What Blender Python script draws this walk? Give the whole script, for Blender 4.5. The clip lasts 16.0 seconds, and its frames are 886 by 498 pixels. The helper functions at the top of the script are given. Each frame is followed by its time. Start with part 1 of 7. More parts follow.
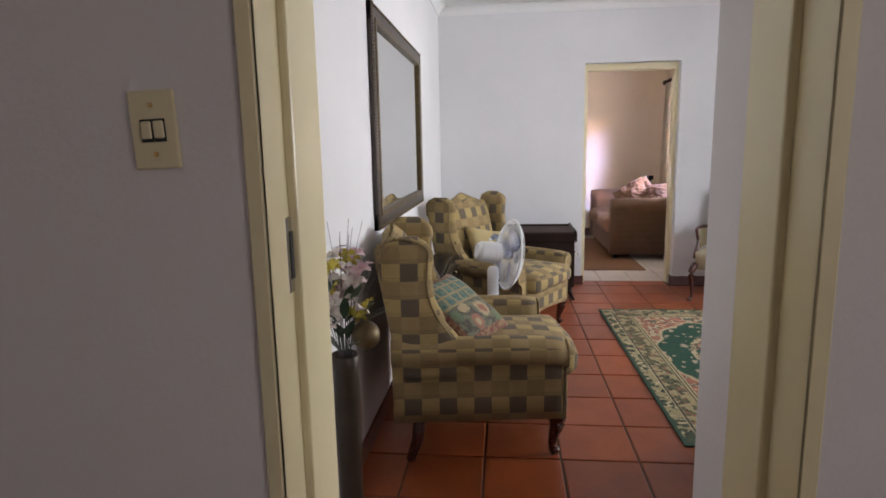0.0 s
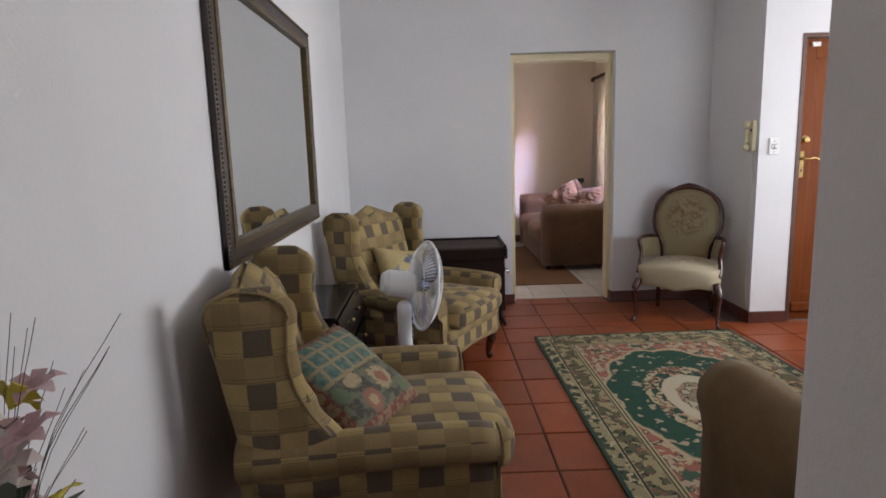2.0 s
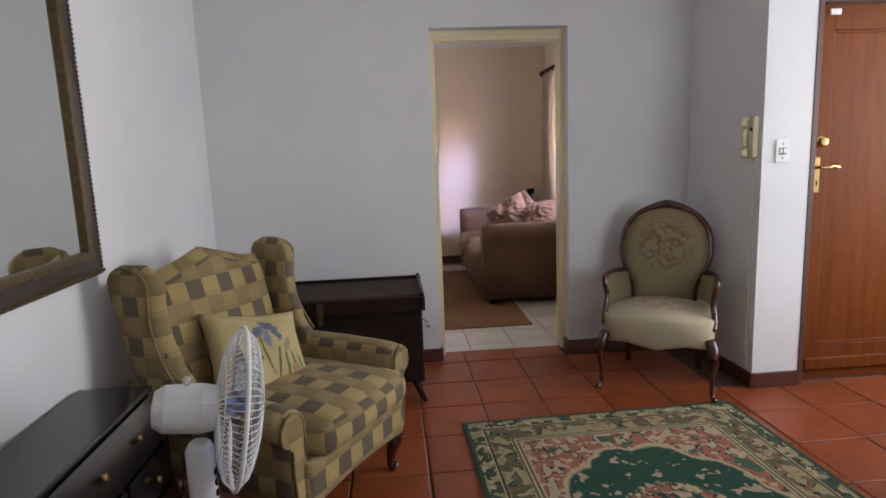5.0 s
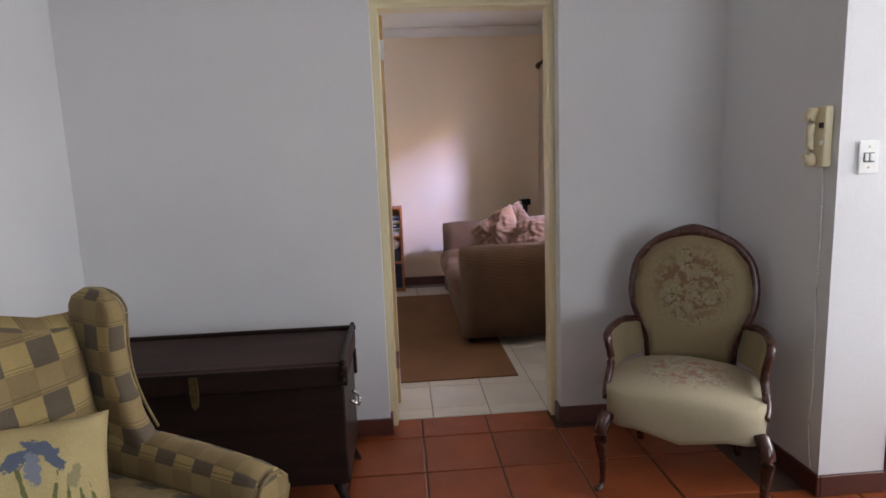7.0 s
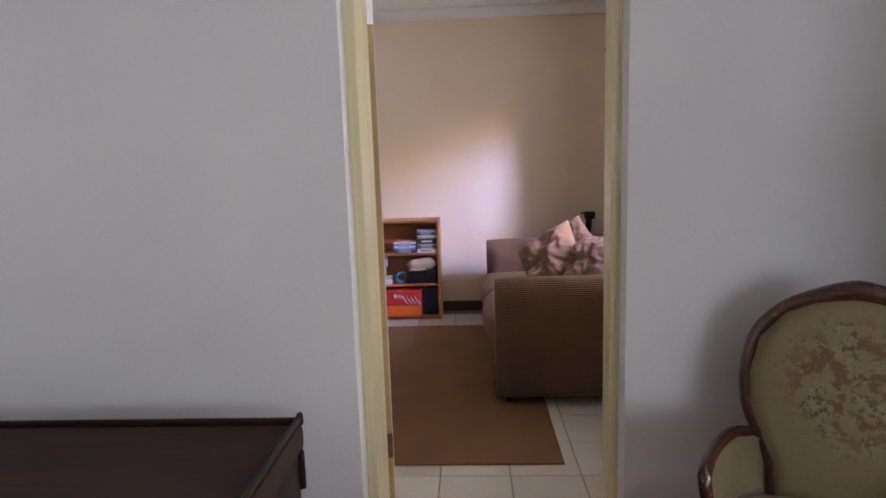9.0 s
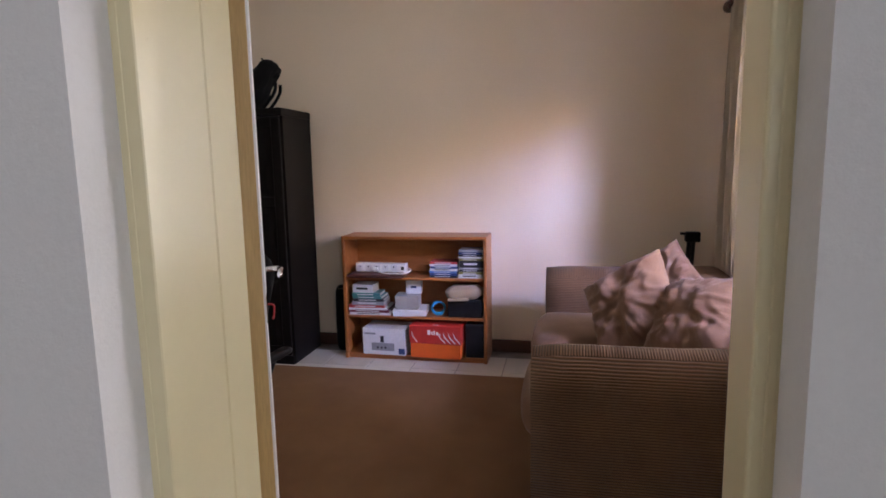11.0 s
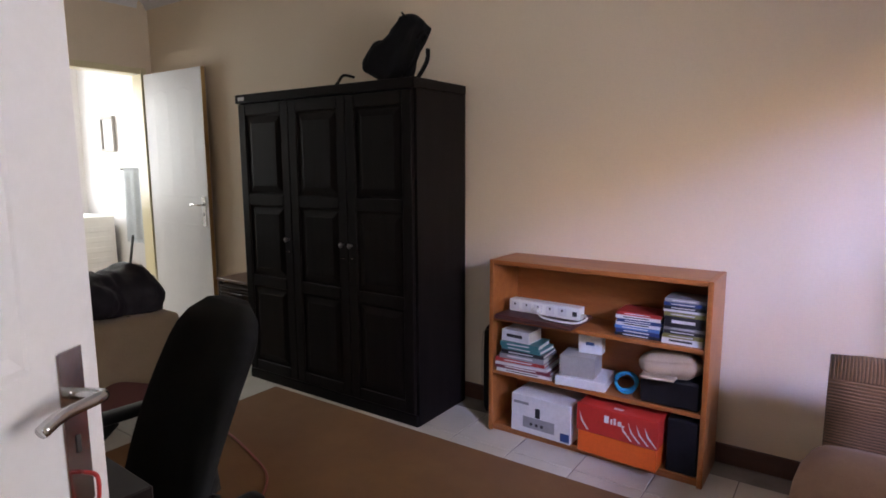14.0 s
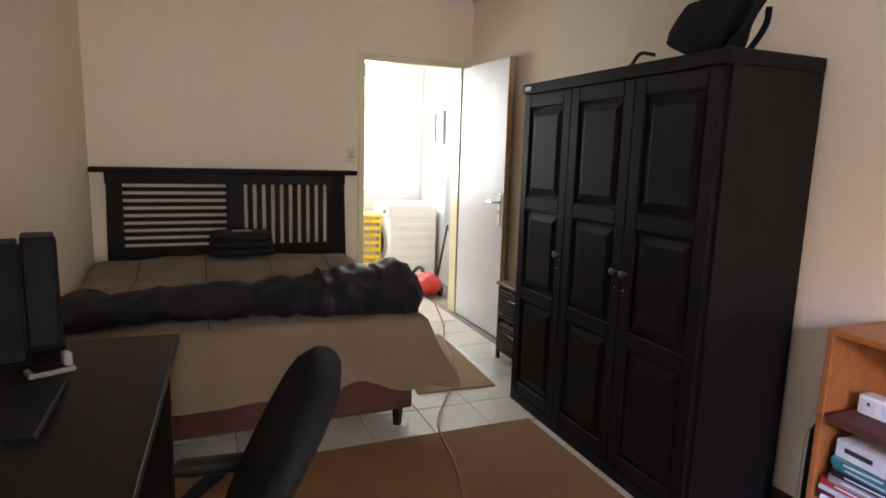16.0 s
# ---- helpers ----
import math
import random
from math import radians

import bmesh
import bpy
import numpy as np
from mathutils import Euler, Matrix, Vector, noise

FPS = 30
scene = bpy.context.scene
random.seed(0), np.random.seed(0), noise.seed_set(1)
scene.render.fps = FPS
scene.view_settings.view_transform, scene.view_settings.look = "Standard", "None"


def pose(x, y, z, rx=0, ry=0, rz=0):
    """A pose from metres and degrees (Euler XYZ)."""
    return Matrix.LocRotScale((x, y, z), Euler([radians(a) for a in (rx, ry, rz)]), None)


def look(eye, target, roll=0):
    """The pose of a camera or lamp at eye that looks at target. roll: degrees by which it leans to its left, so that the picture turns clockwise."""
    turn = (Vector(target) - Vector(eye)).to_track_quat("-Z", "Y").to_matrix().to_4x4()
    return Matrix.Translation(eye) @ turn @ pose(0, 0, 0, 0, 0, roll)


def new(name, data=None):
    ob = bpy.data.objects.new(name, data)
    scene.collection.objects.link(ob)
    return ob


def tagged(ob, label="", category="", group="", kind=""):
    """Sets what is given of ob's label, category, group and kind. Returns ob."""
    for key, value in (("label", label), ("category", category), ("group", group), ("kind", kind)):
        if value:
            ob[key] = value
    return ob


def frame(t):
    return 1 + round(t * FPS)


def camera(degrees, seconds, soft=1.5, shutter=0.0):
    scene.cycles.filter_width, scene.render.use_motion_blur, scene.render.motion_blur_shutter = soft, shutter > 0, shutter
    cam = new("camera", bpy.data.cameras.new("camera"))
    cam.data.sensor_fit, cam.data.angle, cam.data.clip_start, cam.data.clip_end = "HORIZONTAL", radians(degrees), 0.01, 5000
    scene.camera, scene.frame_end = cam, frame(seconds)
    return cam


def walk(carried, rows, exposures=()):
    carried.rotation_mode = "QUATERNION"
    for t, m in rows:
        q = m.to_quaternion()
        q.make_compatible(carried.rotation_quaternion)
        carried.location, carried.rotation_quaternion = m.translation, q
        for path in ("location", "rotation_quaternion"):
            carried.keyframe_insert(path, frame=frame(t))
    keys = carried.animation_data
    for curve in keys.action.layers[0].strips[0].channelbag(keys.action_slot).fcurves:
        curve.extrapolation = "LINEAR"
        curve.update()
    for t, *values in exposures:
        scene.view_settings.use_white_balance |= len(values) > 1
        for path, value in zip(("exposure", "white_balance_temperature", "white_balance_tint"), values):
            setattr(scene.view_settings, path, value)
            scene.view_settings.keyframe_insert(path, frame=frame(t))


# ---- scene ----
PATH = [
    (0.0, -0.182, -0.658, 1.336, 80.36, 1.11, 5.88),
    (0.5, -0.170, -0.470, 1.329, 80.40, 1.35, 3.42),
    (1.0, -0.151, -0.270, 1.326, 80.42, 1.47, 1.45),
    (1.5, -0.127, -0.060, 1.327, 80.45, 1.55, 0.10),
    (2.0, -0.092, 0.144, 1.332, 80.47, 1.70, -0.97),
    (2.5, -0.057, 0.331, 1.335, 80.49, 1.74, -2.08),
    (3.0, -0.006, 0.535, 1.338, 80.56, 1.83, -3.26),
    (3.5, 0.048, 0.741, 1.339, 80.65, 1.90, -4.19),
    (4.0, 0.107, 0.955, 1.342, 80.74, 1.97, -4.99),
    (6.5, 0.587, 2.100, 1.339, 80.99, 2.34, -5.14),
    (7.0, 0.665, 2.339, 1.342, 81.20, 2.16, -4.20),
    (7.5, 0.738, 2.584, 1.347, 81.27, 1.96, -3.02),
    (8.0, 0.827, 2.818, 1.351, 81.37, 1.82, -1.55),
    (8.5, 0.897, 3.051, 1.350, 81.45, 1.85, 0.77),
    (9.0, 0.943, 3.288, 1.351, 81.58, 1.83, 2.59),
    (11.5, 1.187, 4.719, 1.334, 81.88, 1.02, 14.49),
    (12.0, 1.187, 4.942, 1.332, 81.77, 1.03, 17.57),
    (12.5, 1.177, 5.166, 1.329, 81.83, 0.92, 20.82),
    (13.0, 1.155, 5.396, 1.326, 81.92, 0.61, 24.34),
    (13.5, 1.130, 5.605, 1.324, 81.89, 0.41, 29.21),
    (14.0, 1.079, 5.820, 1.325, 81.73, 0.25, 34.69),
    (14.5, 1.034, 6.002, 1.332, 81.45, -0.02, 41.85),
    (15.0, 1.004, 6.176, 1.347, 81.45, -0.58, 50.65),
    (15.5, 0.959, 6.333, 1.356, 81.11, -1.26, 60.45),
    (16.0, 0.840, 6.481, 1.361, 80.78, -1.66, 67.92),
]
cam = camera(73.75, 16.0, 1.7)
walk(cam, [(t, pose(*p)) for t, *p in PATH], [(0.0, 0.65), (0.5, 0.6), (1.0, 0.4), (1.5, 0.27), (2.0, 0.06), (3.0, 0.0), (7.0, -0.06), (9.0, -0.04), (11.5, -0.19), (13.0, -0.15), (14.0, -0.25), (14.5, -0.3), (15.0, -0.08), (15.5, 0.15), (16.0, 0.42)])

# ---- light ----
world = bpy.data.worlds.new("sky")
scene.world = world
world.use_nodes = True
wn = world.node_tree
sky = wn.nodes.new("ShaderNodeTexSky")
sky.sky_type = "NISHITA"
sky.sun_disc = False
sky.sun_elevation, sky.sun_rotation = radians(52), radians(227)
wn.links.new(sky.outputs[0], wn.nodes["Background"].inputs[0])
wn.nodes["Background"].inputs[1].default_value = 0.12


def lamp_area(name, m, sx, sy, watts, colour=(1, 1, 1), spread=180):
    d = bpy.data.lights.new(name, "AREA")
    d.shape, d.size, d.size_y, d.energy, d.color, d.spread = "RECTANGLE", sx, sy, watts, colour, radians(spread)
    ob = new(name, d)
    ob.matrix_world = m
    return ob


sun_data = bpy.data.lights.new("sun", "SUN")
sun_data.energy, sun_data.angle, sun_data.color = 3.0, radians(0.5), (1.0, 0.95, 0.86)
sun = new("sun", sun_data)
sun.matrix_world = look((-24, -22, 42), (0, 0, 0))
# daylight in the openings: bedroom window, lounge window, laundry window
lamp_area("window_light_bedroom", look((2.41, 7.03, 1.45), (0.0, 7.03, 1.45)), 1.6, 1.25, 37, (1.0, 0.92, 0.93), 160)
# next two: unseen lamps added outside, casting the blue and warm back-wall patch
lamp_area("added_light_bedroom_sky", look((3.66, 5.36, 2.72), (0.5, 8.50, 0.95)), 0.5, 0.45, 180, (0.41, 0.48, 1.0), 115)
lamp_area("added_light_bedroom_wall", look((3.66, 5.36, 2.33), (0.5, 8.50, 1.25)), 0.5, 0.3, 22, (1.0, 0.62, 0.38), 115)
lamp_area("window_light_lounge", look((4.78, 3.2, 1.5), (3.0, 3.1, 1.3)), 1.85, 1.25, 110, (0.94, 0.96, 1.0))
# added fill from the south, out of view, to brighten far wall and pier
lamp_area("added_light_south", look((3.0, 0.17, 1.5), (2.9, 2.0, 1.4)), 1.85, 1.25, 46, (0.84, 0.90, 1.0))
lamp_area("window_light_laundry", look((-5.69, 7.88, 1.55), (-4.0, 7.9, 1.3)), 1.15, 1.3, 72, (0.97, 0.99, 1.0))
# warm lamp added in an unseen opening to lift the hall walls
lamp_area("added_light_hall", look((1.75, -1.5, 1.5), (0.0, -1.2, 1.3)), 0.95, 1.15, 7, (1.0, 0.90, 0.84))

# ---- materials ----
def ramp2(nt, fac, a, b, lo=0.3, hi=0.7):
    r = nt.nodes.new("ShaderNodeValToRGB")
    r.color_ramp.elements[0].position, r.color_ramp.elements[1].position = lo, hi
    r.color_ramp.elements[0].color, r.color_ramp.elements[1].color = (*a, 1), (*b, 1)
    nt.links.new(fac, r.inputs[0])
    return r.outputs[0]


def mixc(nt, fac, a, b, mode="MIX"):
    m = nt.nodes.new("ShaderNodeMix")
    m.data_type, m.blend_type = "RGBA", mode
    for sock, v in ((m.inputs[0], fac), (m.inputs[6], a), (m.inputs[7], b)):
        if isinstance(v, bpy.types.NodeSocket):
            nt.links.new(v, sock)
        elif isinstance(v, (int, float)):
            sock.default_value = v
        else:
            sock.default_value = (*v, 1)
    return m.outputs[2]


def math_node(nt, op, a, b=0.0, c=0.0):
    m = nt.nodes.new("ShaderNodeMath")
    m.operation = op
    for sock, v in zip(m.inputs, (a, b, c)):
        if isinstance(v, bpy.types.NodeSocket):
            nt.links.new(v, sock)
        else:
            sock.default_value = v
    return m.outputs[0]


def noise_tex(nt, scale, detail=4, rough=0.6, stretch=None, coord="Object"):
    tc = nt.nodes.new("ShaderNodeTexCoord")
    n = nt.nodes.new("ShaderNodeTexNoise")
    n.inputs["Scale"].default_value, n.inputs["Detail"].default_value, n.inputs["Roughness"].default_value = scale, detail, rough
    out = tc.outputs[coord]
    if stretch:
        mp = nt.nodes.new("ShaderNodeMapping")
        mp.inputs["Scale"].default_value = stretch
        nt.links.new(out, mp.inputs[0])
        out = mp.outputs[0]
    nt.links.new(out, n.inputs["Vector"])
    return n.outputs[0]


def surface(name, a, b=None, rough=0.6, scale=6.0, grain=60.0, bump=0.1, metal=0.0, stretch=None, fine=0.12, rand=0.0, coat=0.0, sheen=0.0, depth=0.004):
    """Two-scale procedural surface: a to b in blotches, fine grain, relief."""
    m = bpy.data.materials.new(name)
    m.use_nodes = True
    nt = m.node_tree
    p = nt.nodes["Principled BSDF"]
    b = b or tuple(min(1, c * 0.82) for c in a)
    big = noise_tex(nt, scale, 3, 0.6, stretch)
    small = noise_tex(nt, grain, 5, 0.7, stretch)
    col = ramp2(nt, big, a, b)
    dark = ramp2(nt, small, (1 - fine,) * 3, (1.0,) * 3, 0.3, 0.65)
    col = mixc(nt, 1.0, col, dark, "MULTIPLY")
    if rand:
        oi = nt.nodes.new("ShaderNodeObjectInfo")
        shade = ramp2(nt, oi.outputs["Random"], (1 - rand,) * 3, (1.0,) * 3, 0, 1)
        col = mixc(nt, 1.0, col, shade, "MULTIPLY")
    nt.links.new(col, p.inputs["Base Color"])
    var = 0.16 * min(1.0, fine * 8)
    rr = math_node(nt, "MULTIPLY_ADD", small, var, rough - var / 2)
    nt.links.new(rr, p.inputs["Roughness"])
    p.inputs["Metallic"].default_value = metal
    p.inputs["Coat Weight"].default_value = coat
    p.inputs["Sheen Weight"].default_value = sheen
    if bump:
        bn = nt.nodes.new("ShaderNodeBump")
        bn.inputs["Strength"].default_value, bn.inputs["Distance"].default_value = bump, depth
        nt.links.new(small, bn.inputs["Height"])
        nt.links.new(bn.outputs[0], p.inputs["Normal"])
    return m


M = {}
M["plaster"] = surface("white_plaster", (0.76, 0.75, 0.75), (0.70, 0.69, 0.70), 0.85, 1.2, 90, 0.25, fine=0.04)
M["plaster_cream"] = surface("cream_plaster", (0.835, 0.715, 0.56), (0.795, 0.67, 0.515), 0.8, 1.0, 80, 0.3, fine=0.04)
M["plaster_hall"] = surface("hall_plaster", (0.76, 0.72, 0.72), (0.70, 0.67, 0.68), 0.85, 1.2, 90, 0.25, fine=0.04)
M["ceiling"] = surface("ceiling_paint", (0.82, 0.81, 0.80), (0.78, 0.77, 0.76), 0.9, 1.5, 60, 0.1, fine=0.03)
M["cream_gloss"] = surface("cream_gloss_enamel", (0.76, 0.68, 0.44), (0.745, 0.66, 0.42), 0.28, 2, 40, 0.03, fine=0.02)
M["white_gloss"] = surface("white_gloss_enamel", (0.78, 0.775, 0.79), (0.73, 0.725, 0.745), 0.35, 3, 40, 0.08, fine=0.04)
M["terracotta"] = surface("terracotta_tile", (0.335, 0.078, 0.021), (0.245, 0.052, 0.014), 0.38, 5, 55, 0.15, fine=0.18, rand=0.25)
M["grout_dark"] = surface("dark_grout", (0.10, 0.055, 0.038), (0.06, 0.035, 0.025), 0.9, 8, 120, 0.3)
M["white_tile"] = surface("cream_ceramic_tile", (0.66, 0.62, 0.54), (0.58, 0.54, 0.46), 0.3, 4, 70, 0.05, fine=0.06, rand=0.08)
M["grout_light"] = surface("grey_grout", (0.30, 0.28, 0.25), (0.22, 0.20, 0.18), 0.9, 8, 120, 0.3)
M["skirting"] = surface("dark_red_skirting_tile", (0.13, 0.038, 0.026), (0.08, 0.025, 0.018), 0.4, 6, 60, 0.15)
M["skirt_wood"] = surface("dark_wood_skirting", (0.12, 0.05, 0.032), (0.08, 0.034, 0.022), 0.45, 4, 60, 0.15, stretch=(1, 8, 8))
M["door_wood"] = surface("varnished_meranti", (0.21, 0.056, 0.010), (0.155, 0.037, 0.007), 0.5, 5, 50, 0.1, stretch=(6, 6, 0.5), fine=0.25, coat=0.0)
M["pine_edge"] = surface("raw_pine", (0.62, 0.42, 0.18), (0.50, 0.32, 0.12), 0.5, 4, 40, 0.1, stretch=(8, 8, 0.6), fine=0.2)
M["dark_wood"] = surface("dark_stained_wood", (0.030, 0.017, 0.014), (0.018, 0.011, 0.009), 0.35, 4, 40, 0.12, stretch=(1, 6, 6), fine=0.3)
M["black_wood"] = surface("black_brown_wood", (0.012, 0.0095, 0.0095), (0.008, 0.006, 0.0065), 0.5, 4, 40, 0.12, stretch=(6, 6, 0.6), fine=0.3)
M["mahogany"] = surface("mahogany", (0.070, 0.018, 0.011), (0.052, 0.013, 0.009), 0.26, 10, 60, 0.04, fine=0.12, coat=0.3)
M["brass"] = surface("brass", (0.72, 0.52, 0.22), (0.60, 0.42, 0.16), 0.25, 10, 80, 0.03, metal=1.0)
M["chrome"] = surface("chrome", (0.70, 0.70, 0.70), (0.6, 0.6, 0.6), 0.18, 10, 80, 0.02, metal=1.0, fine=0.05)
M["ivory"] = surface("ivory_plastic", (0.74, 0.66, 0.44), (0.70, 0.62, 0.41), 0.4, 10, 80, 0.03, fine=0.04)
M["white_plastic"] = surface("white_plastic", (0.80, 0.80, 0.78), (0.76, 0.76, 0.74), 0.35, 10, 80, 0.03, fine=0.04)
M["black_plastic"] = surface("black_plastic", (0.018, 0.018, 0.020), (0.012, 0.012, 0.013), 0.4, 10, 90, 0.1)
M["dark_grey"] = surface("dark_slot", (0.03, 0.03, 0.03), None, 0.7, 10, 90, 0.1)


def plain_glass(name, colour=(1, 1, 1), rough=0.0, spec=0.5):
    m = bpy.data.materials.new(name)
    m.use_nodes = True
    p = m.node_tree.nodes["Principled BSDF"]
    p.inputs["Base Color"].default_value = (*colour, 1)
    p.inputs["Roughness"].default_value = rough
    p.inputs["Transmission Weight"].default_value = 1.0
    p.inputs["IOR"].default_value = 1.45
    return m


M["glass"] = plain_glass("window_glass")
mm = bpy.data.materials.new("mirror_silver")
mm.use_nodes = True
mm.node_tree.nodes["Principled BSDF"].inputs["Base Color"].default_value = (0.86, 0.88, 0.86, 1)
mm.node_tree.nodes["Principled BSDF"].inputs["Metallic"].default_value = 1.0
mm.node_tree.nodes["Principled BSDF"].inputs["Roughness"].default_value = 0.015
M["mirror"] = mm
dg = bpy.data.materials.new("daylight_outside")
dg.use_nodes = True
nt = dg.node_tree
nt.nodes.remove(nt.nodes["Principled BSDF"])
em = nt.nodes.new("ShaderNodeEmission")
gn = noise_tex(nt, 2.2, 5, 0.7)
nt.links.new(ramp2(nt, gn, (0.55, 0.66, 0.50), (1.0, 1.0, 0.98), 0.38, 0.56), em.inputs[0])
em.inputs[1].default_value = 2.2
nt.links.new(em.outputs[0], nt.nodes["Material Output"].inputs[0])
M["outside"] = dg


# ---- mesh helpers ----
def link_mesh(name, bm, material, smooth=False):
    me = bpy.data.meshes.new(name)
    bmesh.ops.recalc_face_normals(bm, faces=bm.faces[:])
    bm.to_mesh(me)
    bm.free()
    me.materials.append(material)
    if smooth:
        for p in me.polygons:
            p.use_smooth = True
    return me


def part(name, bm, material, parent=None, label="", smooth=False, m=None):
    ob = new(name, link_mesh(name, bm, material, smooth))
    if parent is not None:
        ob.parent = parent
    if m is not None:
        ob.matrix_basis = m
    if label:
        ob["label"] = label
    return ob


def shared(name, me, parent, m):
    ob = new(name, me)
    ob.parent = parent
    ob.matrix_basis = m
    return ob


def thing(name, label, category, m=None, group="", kind=""):
    ob = new(name)
    ob.empty_display_size = 0.1
    if m is not None:
        ob.matrix_basis = m
    return tagged(ob, label, category, group, kind)


def structure(name, bm, material, label="", smooth=False):
    return tagged(part(name, bm, material, None, "", smooth), label, "", "", "structure")


def box(bm, x0, x1, y0, y1, z0, z1, bevel=0.0, seg=1, m=None):
    before = set(bm.verts) if bevel and m is not None else None
    r = bmesh.ops.create_cube(bm, size=1.0)
    t = Matrix.Translation(((x0 + x1) / 2, (y0 + y1) / 2, (z0 + z1) / 2)) @ Matrix.Diagonal((abs(x1 - x0), abs(y1 - y0), abs(z1 - z0), 1))
    bmesh.ops.transform(bm, matrix=t, verts=r["verts"])
    vs = r["verts"]
    if bevel:
        es = list({e for v in vs for e in v.link_edges})
        bmesh.ops.bevel(bm, geom=es, offset=bevel, segments=seg, profile=0.5, affect="EDGES")
        if m is not None:
            vs = [v for v in bm.verts if v not in before]
    if m is not None:
        bmesh.ops.transform(bm, matrix=m, verts=vs)
    return vs


def boxes(*bs, bevel=0.0, seg=1):
    bm = bmesh.new()
    for b in bs:
        box(bm, *b, bevel=bevel, seg=seg)
    return bm


def cyl(bm, a, b, r0, r1=None, n=16, caps=True):
    """A tapered rod from a to b."""
    a, b = Vector(a), Vector(b)
    r1 = r0 if r1 is None else r1
    d = b - a
    q = d.to_track_quat("Z", "Y").to_matrix().to_4x4()
    r = bmesh.ops.create_cone(bm, cap_ends=caps, segments=n, radius1=r0, radius2=r1, depth=d.length)
    bmesh.ops.transform(bm, matrix=Matrix.Translation((a + b) / 2) @ q, verts=r["verts"])
    return r["verts"]


def lathe(bm, prof, n=24, m=None):
    """Turn a profile of (radius, height) about z."""
    rings = []
    vs = []
    for r, z in prof:
        ring = [bm.verts.new((r * math.cos(2 * math.pi * i / n), r * math.sin(2 * math.pi * i / n), z)) for i in range(n)]
        rings.append(ring)
        vs += ring
    for a, b in zip(rings, rings[1:]):
        for i in range(n):
            bm.faces.new((a[i], a[(i + 1) % n], b[(i + 1) % n], b[i]))
    if prof[0][0] > 1e-4:
        bm.faces.new(rings[0][::-1])
    if prof[-1][0] > 1e-4:
        bm.faces.new(rings[-1])
    if m is not None:
        bmesh.ops.transform(bm, matrix=m, verts=vs)
    return vs


def tube(bm, pts, radius, n=10, scale=None):
    """A rod along a smooth run of points; radius is a number or one for each point."""
    pts = [Vector(p) for p in pts]
    rad = radius if isinstance(radius, (list, tuple)) else [radius] * len(pts)
    rings = []
    up = Vector((0, 0, 1))
    for i, p in enumerate(pts):
        d = (pts[min(i + 1, len(pts) - 1)] - pts[max(i - 1, 0)]).normalized()
        s = d.cross(up)
        if s.length < 1e-3:
            s = d.cross(Vector((0, 1, 0)))
        s.normalize()
        u = s.cross(d)
        rings.append([bm.verts.new(p + (s * math.cos(2 * math.pi * k / n) + u * math.sin(2 * math.pi * k / n)) * rad[i]) for k in range(n)])
    for a, b in zip(rings, rings[1:]):
        for k in range(n):
            bm.faces.new((a[k], a[(k + 1) % n], b[(k + 1) % n], b[k]))
    bm.faces.new(rings[0][::-1])
    bm.faces.new(rings[-1])


def spline(pts, n=8):
    """Catmull-Rom through pts."""
    pts = [Vector(p) for p in pts]
    q = [2 * pts[0] - pts[1], *pts, 2 * pts[-1] - pts[-2]]
    out = []
    for i in range(1, len(q) - 2):
        for k in range(n):
            t = k / n
            a, b, c, d = q[i - 1], q[i], q[i + 1], q[i + 2]
            out.append(0.5 * ((2 * b) + (c - a) * t + (2 * a - 5 * b + 4 * c - d) * t * t + (3 * b - a - 3 * c + d) * t ** 3))
    out.append(pts[-1])
    return out


def extrude_outline(bm, pts, d, axis="y"):
    """A slab from a 2D outline (u, v), d thick; axis y: u is x, v is z; axis x: u is y, v is z; axis z: u is x, v is y."""
    def place(u, v, w):
        return {"y": (u, w, v), "x": (w, u, v), "z": (u, v, w)}[axis]
    a = [bm.verts.new(place(u, v, 0)) for u, v in pts]
    b = [bm.verts.new(place(u, v, d)) for u, v in pts]
    bm.faces.new(a)
    bm.faces.new(b[::-1])
    n = len(pts)
    for i in range(n):
        bm.faces.new((a[i], b[i], b[(i + 1) % n], a[(i + 1) % n]))
    return a + b


